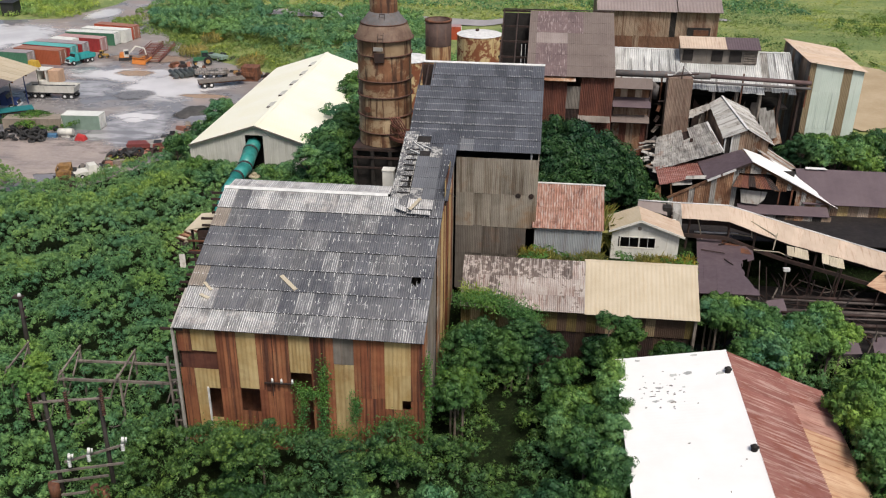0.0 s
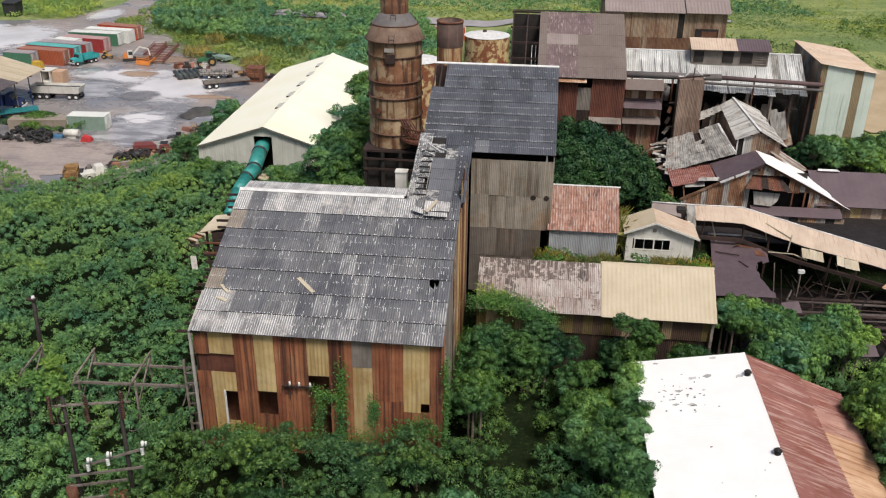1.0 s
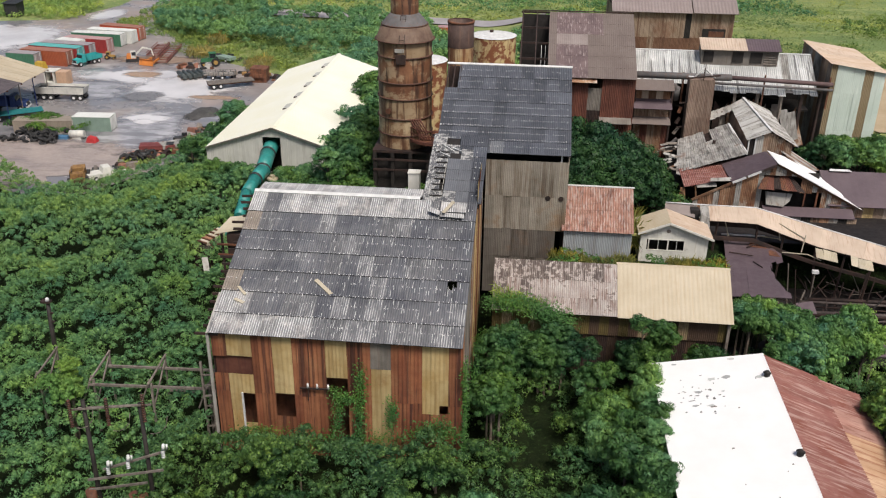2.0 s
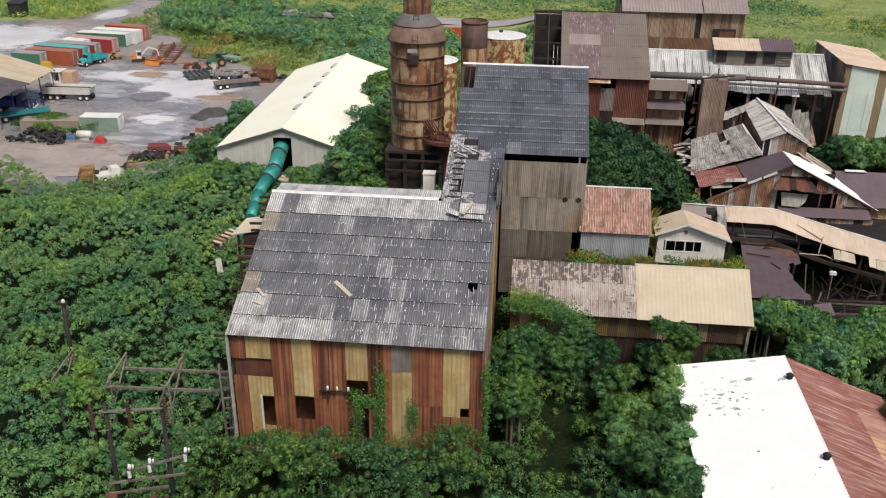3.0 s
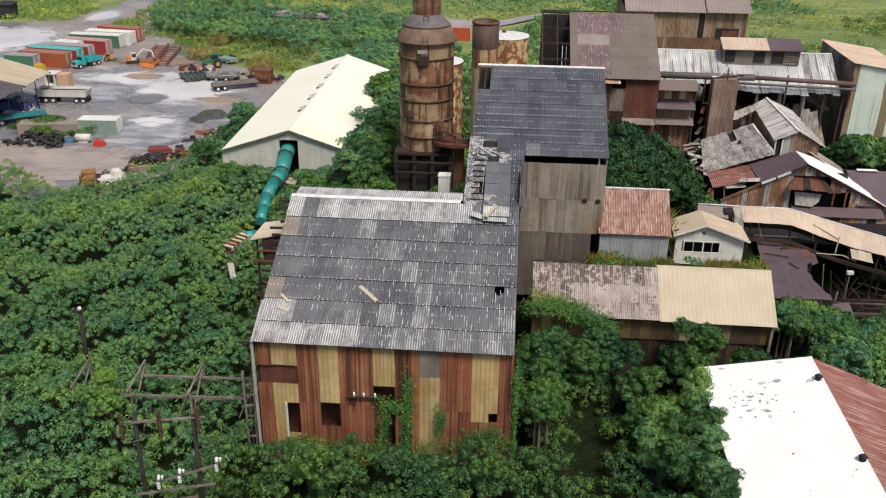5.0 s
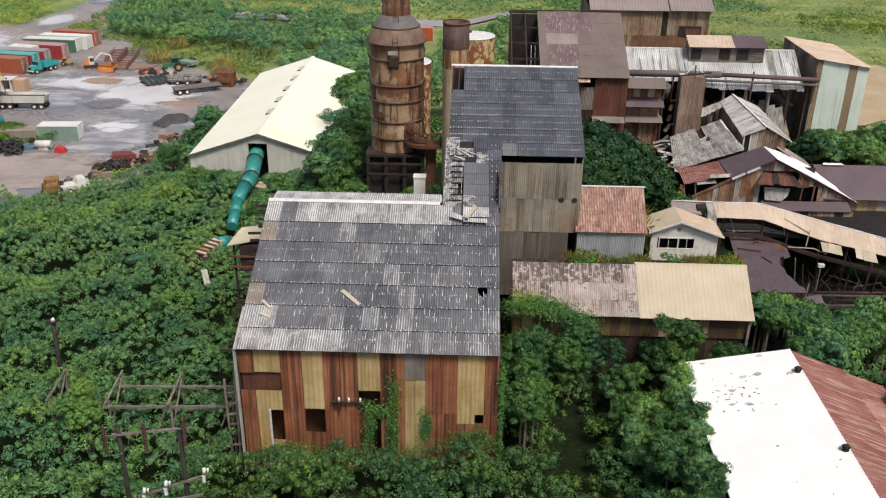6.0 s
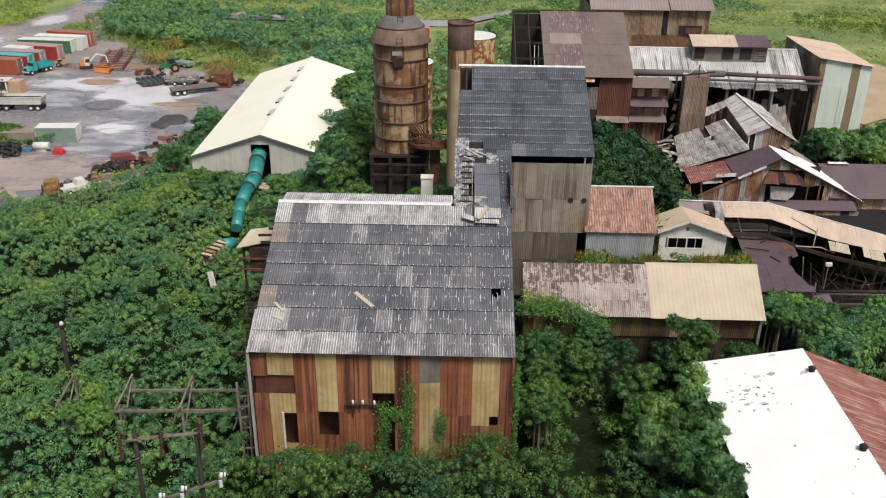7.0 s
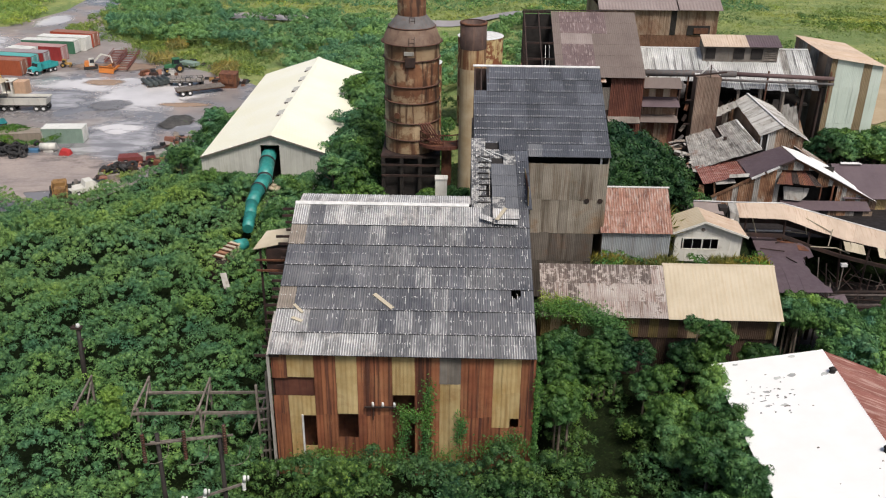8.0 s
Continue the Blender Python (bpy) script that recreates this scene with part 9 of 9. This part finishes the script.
def wall_foot(x, y):
    """How high the growth may stand before the rusty wall: low at the sheets, higher away from them."""
    z = 3.55 + 1.2 * np.exp(-((x + 18.2) / 1.3) ** 2) + 1.2 * np.exp(-((x + 15.5) / 0.7) ** 2) + 0.45 * np.exp(-((x + 12.9) / 0.7) ** 2) + 1.9 * np.exp(-((x + 7.7) / 0.85) ** 2)
    return np.where((x > -22.3) & (x < -5.4) & (y < 46), z + 0.72 * (45.6 - y), 99.0)


top = canopy(x, y, 2.8, 6, 3.1) - 0.9 * smooth_step(-6, -3, x) + 0.9 * smooth_step(37, 41, y) * smooth_step(6, 8, -x)
top = np.minimum(top, wall_foot(x, y) + rng.uniform(-0.35, 0.1, len(x)))
shrubs("shrub_thicket", "thicket of green shrubs pressing against the rusty walls", x, y, top, 0.19 + 0.36 * rng.random(len(x)) ** 1.5, 60, 0.155, M["leaf_front"])
x, y = scatter(-3, 1, 39.5, 52, 0.45, lambda a, b: inside(a, b, GAP))
shrubs("gap_undergrowth", "dark low undergrowth between the bushes", x, y, 2.7 + 0.5 * lumps(x, y, 0.9) + 0.9 * smooth_step(45, 41, y), rng.uniform(0.25, 0.45, len(x)), 50, 0.16, M["leaf_front"])
SIDE = [(12.6, 51.7), (12.6, 59), (22.5, 59), (27, 57.5), (34, 50), (34, 30), (20.3, 30), (20.3, 51.7)]
x, y = scatter(12, 34, 30, 60, 0.62, lambda a, b: inside(a, b, SIDE))
shrubs("shrub_thicket", "thicket of green shrubs beside the white-roofed building", x, y, 4.6 + 0.6 * lumps(x, y, 2.6, 2.0) + rng.uniform(-0.6, 0.5, len(x)), rng.uniform(0.3, 0.52, len(x)), 56, 0.17, M["leaf_pale"])

# low growth round the rear sheds
REAR = [(-22, 70), (-10.5, 70), (-10.5, 84), (-12, 92), (-11, 112), (-22, 126), (-22.4, 90), (-28, 89.5)]
x, y = scatter(-28, -10, 69.5, 126, 1.1, lambda a, b: inside(a, b, REAR) & (np.hypot(a + 15.3, b - 87.3) > 4.4))
shrubs("rear_undergrowth", "green undergrowth behind the mill", x, y, 4.8 + 0.8 * lumps(x, y, 2.9, 0.4) + rng.uniform(-0.5, 0.5, len(x)), rng.uniform(0.6, 1.0, len(x)), 50, 0.36, M["leaf_tree"])
x, y = scatter(0.5, 12.5, 69.8, 87.5, 1.2, lambda a, b: (b > 71) | (a < 6))
shrubs("rear_undergrowth", "green undergrowth behind the rusty shed", x, y, 9.4 + 0.8 * lumps(x, y, 2.9, 0.4), rng.uniform(0.6, 1.0, len(x)), 50, 0.36, M["leaf_tree"])
x, y = scatter(25.5, 60, 85.2, 91.2, 1.1, lambda a, b: b < 91.2)
shrubs("wall_undergrowth", "green undergrowth below the mint wall", x, y, 8.9 + 0.6 * lumps(x, y, 2.9, 0.4), rng.uniform(0.6, 1.0, len(x)), 50, 0.36, M["leaf_tree"])


def grass(name, label, x, y, z, h, mat):
    """Upright blades."""
    n = len(x)
    c = np.stack([x, y, z + h * 0.5], 1)
    a = rng.uniform(0, 6.283, n)
    nr = np.stack([np.cos(a), np.sin(a), rng.uniform(-0.1, 0.3, n)], 1)
    tagged(new(name, leaf_mesh(name, c, nr, h, mat, 0.09)), label, "grass", kind="stuff")


def weeds(x0, x1, y0, y1, step, z, h, mat, label, keep=None):
    x, y = scatter(x0, x1, y0, y1, step, keep or (lambda a, b: a > -1e9))
    zz = ground_height(x, y) if z is None else np.full(len(x), z)
    grass("weeds", label, x, y, zz, rng.uniform(0.5, 1.2, len(x)) * h, mat)


weeds(-0.6, 12.4, 59.9, 61.6, 0.09, 9.7, 0.95, M["leaf_yellow"], "dry yellow weeds in front of the sheds", lambda a, b: lumps(a, b, 1.1, 0.3) > -0.3)
x, y = scatter(-1.0, 12.4, 59.9, 61.8, 0.6, lambda a, b: lumps(a, b, 0.9, 2.0) > 0.15)
shrubs("shed_weeds", "green weeds in front of the sheds", x, y, 10.5 + 0.35 * lumps(x, y, 1.5, 0.1), rng.uniform(0.35, 0.6, len(x)), 40, 0.24, M["leaf_vine"])
TRAILER_GRASS = [(-77, 171), (-68, 160), (-58, 153), (-50, 149), (-46, 152), (-58, 168), (-74, 186)]
weeds(-78, -45, 148, 187, 0.42, None, 1.0, M["leaf_verge"], "rank green grass round the parked machines", lambda a, b: inside(a, b, TRAILER_GRASS) & (lumps(a, b, 2.2, 0.6) > -0.35))
weeds(5.7, 6.35, 66.0, 70, 0.1, 8.3, 3.0, M["leaf_yellow"], "tall yellow weeds between the two sheds")
weeds(-69, -48, 149, 178, 0.3, None, 2.1, M["leaf_straw"], "clumps of tall straw-coloured grass at the edge of the yard", lambda a, b: (np.hypot((a + 64.5) / 2.6, (b - 160.5) / 3.0) < 1) | (np.hypot((a + 51.2) / 2.2, (b - 153.5) / 4.0) < 1) | (np.hypot((a + 64.8) / 2.0, (b - 172) / 3.5) < 1))
x, y = scatter(-175, -103, 186, 262, 1.5, lambda a, b: ((a < -108) | (b < 205)) & (a > -0.78 * b + 10) & (b > 189))
shrubs("tall_grass", "tall bright green grass beyond the yard", x, y, 1.5 + 0.6 * lumps(x, y, 4.0, 0.5) + rng.uniform(-0.3, 0.3, len(x)), rng.uniform(0.7, 1.3, len(x)), 40, 0.42, M["leaf_lush"])
x, y = scatter(-92, -44, 146, 215, 1.2, lambda a, b: (b > 160 - 0.72 * (a + 58)) & (b < 178 - 0.9 * (a + 58)) & (b > 150) & (lumps(a, b, 3.0, 0.9) > -0.5))
shrubs("verge_grass", "bright green grass along the yard edge", x, y, 0.9 + 0.4 * lumps(x, y, 3.0, 0.5), rng.uniform(0.5, 1.0, len(x)), 34, 0.36, M["leaf_verge"])
x, y = scatter(-75.0, -63.0, 111.6, 116.4, 0.6, lambda a, b: lumps(a, b, 1.7, 0.4) + 0.03 * (-68 - a) > -0.05)
shrubs("yard_overgrowth", "weeds growing over the old container body", x, y, 1.75 + 0.6 * lumps(x, y, 2.0, 1.0), rng.uniform(0.3, 0.6, len(x)), 50, 0.22, M["leaf_vine"])
x, y = scatter(-56, -47, 95, 112, 0.9, lambda a, b: (lumps(a, b, 1.9, 0.2) > 0.1) & (b < 90 + 2.2 * (a + 60)))
shrubs("yard_edge_weeds", "yellow-green weeds among the scrap", x, y, 1.0 + 0.4 * lumps(x, y, 2.0, 1.0), rng.uniform(0.4, 0.8, len(x)), 40, 0.26, M["leaf_verge"])


def vine(pts, spread, n, size, out=(0, -1, 0), mat="leaf_vine"):
    """Leaves hanging along a line on a wall."""
    p = np.array(pts, float)
    k = rng.uniform(0, len(p) - 1.001, n)
    i = k.astype(int)
    c = p[i] + (p[i + 1] - p[i]) * (k - i)[:, None] + rng.normal(size=(n, 3)) * np.array(spread)
    nr = np.array(out) + rng.normal(size=(n, 3)) * 0.5 + np.array([0, 0, 0.4])
    return c, nr, rng.uniform(0.6, 1.3, n) * size


def creeper(label, pts, spread, n, size=0.26, out=(0, -1, 0)):
    c, nr, s = vine(pts, spread, n * 3, size * 0.62, out)
    tagged(new("creeper", leaf_mesh("creeper", c, nr, s, M["leaf_vine"])), label, "creeper", "creepers", "stuff")


creeper("green creeper climbing the rusty front wall", [(-12.4, 45.65, 3.4), (-12.3, 45.65, 6.0), (-12.2, 45.65, 9.2)], (0.22, 0.08, 0.3), 360)
creeper("creeper crossing the doorway", [(-12.5, 45.6, 6.8), (-13.3, 45.6, 6.9), (-14.0, 45.6, 7.2)], (0.2, 0.08, 0.25), 150)
creeper("creeper hanging in the open doorway", [(-13.9, 45.75, 3.6), (-13.7, 45.75, 5.8), (-13.6, 45.7, 6.8)], (0.22, 0.08, 0.3), 220)
creeper("small creeper on the yellow panel", [(-10.5, 45.65, 5.0), (-10.1, 45.65, 6.0), (-10.4, 45.65, 6.7)], (0.18, 0.06, 0.3), 130)
creeper("creeper on the mill corner", [(-5.75, 45.7, 3.0), (-5.7, 46.2, 6.5), (-5.75, 45.8, 9.8)], (0.12, 0.35, 0.3), 420, 0.26, (0.6, -0.6, 0))
creeper("creeper covering the foot of the mill wall", [(-20.5, 45.4, 3.6), (-16.5, 45.4, 3.9), (-12.0, 45.4, 3.7), (-8.6, 45.4, 4.6), (-7.2, 45.4, 5.4), (-6.2, 45.4, 4.6)], (0.4, 0.15, 0.4), 700)
creeper("thick creeper spilling over the shed roof", [(-4.5, 56.3, 8.5), (-2.6, 56.3, 8.6), (-0.8, 56.0, 8.1), (0.6, 55.7, 7.7)], (0.5, 0.4, 0.3), 2200, 0.26, (0, -0.6, 0.7))
x, y = scatter(-4.6, -0.6, 56.2, 57.4, 0.12, lambda a, b: b < 57.4 - 0.3 * (a + 4.6))
grass("roof_grass", "long yellow-green grass growing over the shed roof", x, y, 8.15 + (y - 56) * 0.7, rng.uniform(0.4, 0.9, len(x)), M["leaf_lush"])
creeper("yellow-green bush growing through the fallen roof", [(13.4, 83.4, 10.6), (14.4, 83.2, 10.5)], (0.4, 0.3, 0.3), 260, 0.3, (0, -0.5, 0.8))
creeper("creeper along the side of the mill", [(-5.4, 48, 5.0), (-5.3, 51, 5.6), (-5.3, 55, 6.2)], (0.2, 0.6, 0.6), 500, 0.28, (1, -0.2, 0.3))


# ---- trees ----
def tree_kind(seed, lobes, per, size, mat):
    """A tree 1 m high and about 1 m wide: tapered trunk with limbs, and a crown of leaf clumps."""
    r = random.Random(seed)
    root = thing("tree", (0, 0, 0), "bushy dark green tree growing wild among the sheds", "tree", "wild trees")
    g = Geo().tube((0, 0, -1.3), (0.02, 0.01, 0.45), 0.042, 0.024, 7)
    cs = []
    for k in range(lobes):
        a, e = r.uniform(0, 6.283), math.acos(r.uniform(-0.25, 1.0))
        q = r.uniform(0.62, 1.08) * (1 + 0.22 * math.sin(2 * a + seed) * math.sin(e))
        c = (0.38 * q * math.sin(e) * math.cos(a), 0.38 * q * math.sin(e) * math.sin(a), 0.64 + 0.27 * q * math.cos(e) + 0.03 * math.sin(3 * a))
        cs.append((*c, r.uniform(0.085, 0.15)))
        if k < 9:
            g.tube((0.01, 0.0, r.uniform(0.25, 0.44)), c, 0.014, 0.004, 5, False)
    part("trunk", g, M["bark"], root)
    c = np.array(cs)
    p, n, s, w, u = domes(c[:, 0], c[:, 1], c[:, 2], c[:, 3], c[:, 3] * 0.58, per, size)
    crown = new("crown", leaf_mesh("crown", p, n, s, mat, 0.6, w, u, False))
    crown.parent = root
    return root


KINDS = [tree_kind(s, 52, 78, 0.055, M["leaf_tree"]) for s in (1, 2)] + [tree_kind(3, 52, 78, 0.055, M["leaf_bright"])] + [tree_kind(s, 52, 78, 0.055, M["leaf_shrub"]) for s in (4, 5)] + [tree_kind(s, 52, 78, 0.052, M["leaf_dark"]) for s in (6, 7)] + [tree_kind(8, 48, 78, 0.055, M["leaf_lime"])]
USED = set()


def tree(x, y, top, width, kind=None):
    k = rnd.randrange(5) if kind is None else kind[rnd.randrange(len(kind))]
    tall = width * rnd.uniform(1.0, 1.3)
    m = pose(x, y, max(top - 0.95 * tall, float(ground_height(x, y)) - 0.25 * tall), 0, 0, rnd.uniform(0, 360))
    src = KINDS[k]
    if k not in USED:
        USED.add(k)
        ob = src
        ob.matrix_basis = m
    else:
        ob = copy_thing(src, m)
    ob.scale = (width, width, tall)


DARK, ANY = (5, 6), (0, 1, 2, 3, 4)
GROVES = [
    # behind the rust-roofed shed
    ((1.5, 7.9, 71, 82), 12.6, 18, 4.8, DARK), ((0.9, 4.5, 74, 84), 14.2, 7, 5.0, DARK), ((8.2, 9.4, 73, 84), 10.6, 6, 3.2, DARK),
    # between warehouse, stack and mill
    ((-27.5, -17.5, 72, 83), 6.8, 26, 3.6, (2, 2, 0, 3, 4)), ((-37.5, -32.8, 86, 89), 6.1, 10, 3.2, ANY), ((-29.2, -24.0, 85.5, 88.6), 6.3, 14, 2.8, (2, 2, 3, 4)), ((-34.0, -30.8, 87.2, 88.8), 5.7, 8, 2.2, (3, 4)), ((-23.6, -20.4, 84, 108), 9.2, 18, 4.7, (2, 2, 0, 3, 4)), ((-12.5, -10, 73, 80), 8.2, 5, 3.6, ANY), ((-24.5, -20.5, 108, 122), 9.6, 8, 5.5, ANY),
    # in front of the mint building
    ((25.8, 46, 85.5, 90), 12.2, 24, 4.0, ANY),
    # beside the mill and the white roof
    ((-4.6, -3.2, 46, 54.0), 7.4, 8, 2.6, (0, 1, 0, 1, 2, 5)), ((2.0, 3.4, 44, 52.0), 6.4, 7, 2.6, (0, 1, 4)), ((-3.6, 0.8, 53.2, 54.4), 6.6, 5, 3.0, (0, 1, 5)), ((2, 12, 52.8, 54.4), 6.9, 9, 3.0, (0, 1, 5)), ((2.2, 6.6, 31, 50), 7.2, 24, 3.3, ANY + (2, 2, 7, 7)), ((-3, 1.5, 31, 42), 5.6, 10, 3.2, ANY), ((13.6, 23, 53.8, 59.3), 8.2, 26, 3.2, (2, 2, 7, 7, 3)), ((-4.4, 0.8, 53.4, 55.0), 8.0, 7, 2.8, (0, 1, 5, 6)), ((5.4, 8.0, 54.0, 54.5), 8.6, 4, 2.4, (0, 1, 4)), ((-18.5, -12.2, 81.2, 83.2), 6.6, 8, 2.4, (0, 2, 3)), ((20.8, 27, 36, 52), 8.2, 22, 4.0, (2, 2, 7, 7)), ((20.2, 21.4, 43, 50), 8.8, 6, 3.0, (2, 7)),
    # front edge
    ((-20, -6, 33, 43.0), 5.1, 20, 2.9, DARK + (0, 3)), ((4.8, 6.2, 33, 43), 7.6, 11, 2.5, ANY), ((5.6, 6.5, 43, 51.2), 8.1, 9, 2.2, ANY), ((-33.2, -30.5, 45.2, 47.0), 7.1, 5, 2.0, (7,)), ((12.9, 16.5, 56.2, 59.4), 8.5, 8, 2.6, (2, 7, 3)),
    # beside the warehouse
    ((-43, -39.5, 96, 116), 5.4, 14, 3.8, ANY),
]
for (gx0, gx1, gy0, gy1), gt, gn, gw, kinds in GROVES:
    for i in range(gn):
        tx, ty = rnd.uniform(gx0, gx1), rnd.uniform(gy0, gy1)
        if inside(np.array([tx]), np.array([ty]), GAP)[0] or -2.3 < tx < 0.2 and 38 < ty < 53:
            tx += 2.6 if tx > -1.0 else -2.2
        tree(tx, ty, gt + rnd.uniform(-1.0, 0.6), gw * rnd.uniform(0.8, 1.25), kinds)

# far bushes and fields
FARB = [(-73, 173), (-62, 171), (-56, 170), (-48, 165), (-42.5, 159), (-39, 148), (-38.5, 127), (-22, 127), (-20, 112), (-12, 125), (-14, 150), (-26, 196), (-60, 203), (-88, 230), (-90, 205), (-82, 182), (-74, 176)]
x, y = scatter(-120, -10, 110, 245, 1.05, lambda a, b: inside(a, b, FARB) & ((a < -24) | (b < 174)) & (lumps(a, b, 8.0, 1.3) > -0.72))
top = ground_height(x, y) + 0.4 + 3.6 * mounds(x, y, 4.6, 2.2, 4.4, 17) + 0.8 * mounds(x, y, 2.2, 1.0, 1.8, 18) + rng.uniform(-0.4, 0.4, len(x))
shrubs("far_bushes", "low dark green bushes in the distance", x, y, top, rng.uniform(0.5, 0.95, len(x)), 62, 0.36, M["leaf_far"])
x, y = scatter(-78, -38, 126, 175, 1.1, lambda a, b: inside(a, b, FARB) & (lumps(a, b, 8.0, 1.3) < -0.3))
grass("verge_weeds", "yellow-green grass between the far bushes", x, y, ground_height(x, y), rng.uniform(0.8, 1.6, len(x)), M["leaf_verge"])
x, y = scatter(-13, 9, 122, 172, 1.2, lambda a, b: lumps(a, b, 8.0, 1.3) > -0.6)
top = ground_height(x, y) + 0.4 + 3.0 * mounds(x, y, 4.6, 2.2, 4.4, 27) + rng.uniform(-0.4, 0.4, len(x))
shrubs("far_bushes", "bushes behind the tanks", x, y, top, rng.uniform(0.5, 0.95, len(x)), 56, 0.38, M["leaf_far"])
for mat_name, seed, cut, lift in (("leaf_lush", 0.7, 0.35, 0.2), ("leaf_field", 2.1, 0.45, 0.9)):
    x, y = scatter(12, 125, 112, 225, 2.0, lambda a, b: (a < 0.62 * b + 4) & (lumps(a, b, 12.0, seed) + 0.7 * lumps(a, b, 5.0, seed) + rng.uniform(-0.35, 0.35, len(a)) > cut) & ((b > 134) | (a > 52)))
    shrubs("field_bushes", "patches of low green growth on the grassy field", x, y, ground_height(x, y) + lift + 0.4 * lumps(x, y, 9.0, 3.0), rng.uniform(0.9, 1.7, len(x)), 46, 0.42, M[mat_name])
x, y = scatter(-150, 60, 207, 275, 2.2, lambda a, b: (b > 211 - 0.16 * a) & (a > -0.62 * b - 5) & ((a > -92) | (a < -108)) & (lumps(a, b, 7, 0.2) > -0.75))
top = ground_height(x, y) + 1.2 + 0.35 * lumps(x, y, 4.0, 3.0) + rng.uniform(-0.3, 0.3, len(x))
shrubs("crop_field", "dark green crop field in the distance", x, y, top, rng.uniform(1.0, 1.7, len(x)), 26, 0.56, M["leaf_shrub"])
x, y = scatter(14, 130, 110, 235, 1.5, lambda a, b: (a < 0.62 * b + 6) & ((b > 132) | (a > 24)) & (np.hypot((a - 47) / 12, (b - 118) / 17) > 1.0))
shrubs("field_grass", "rough yellow-green grass of the field", x, y, ground_height(x, y) + 0.45 + 0.25 * lumps(x, y, 6.0, 1.0), rng.uniform(0.7, 1.2, len(x)), 26, 0.34, M["leaf_meadow"])
x, y = scatter(-75, 45, 192, 225, 1.6, lambda a, b: (b > 200 - 0.14 * a) & (b < 215 - 0.16 * a))
shrubs("field_grass", "light green grass strip along the far road", x, y, ground_height(x, y) + 0.6, rng.uniform(0.7, 1.2, len(x)), 18, 0.5, M["leaf_meadow"])
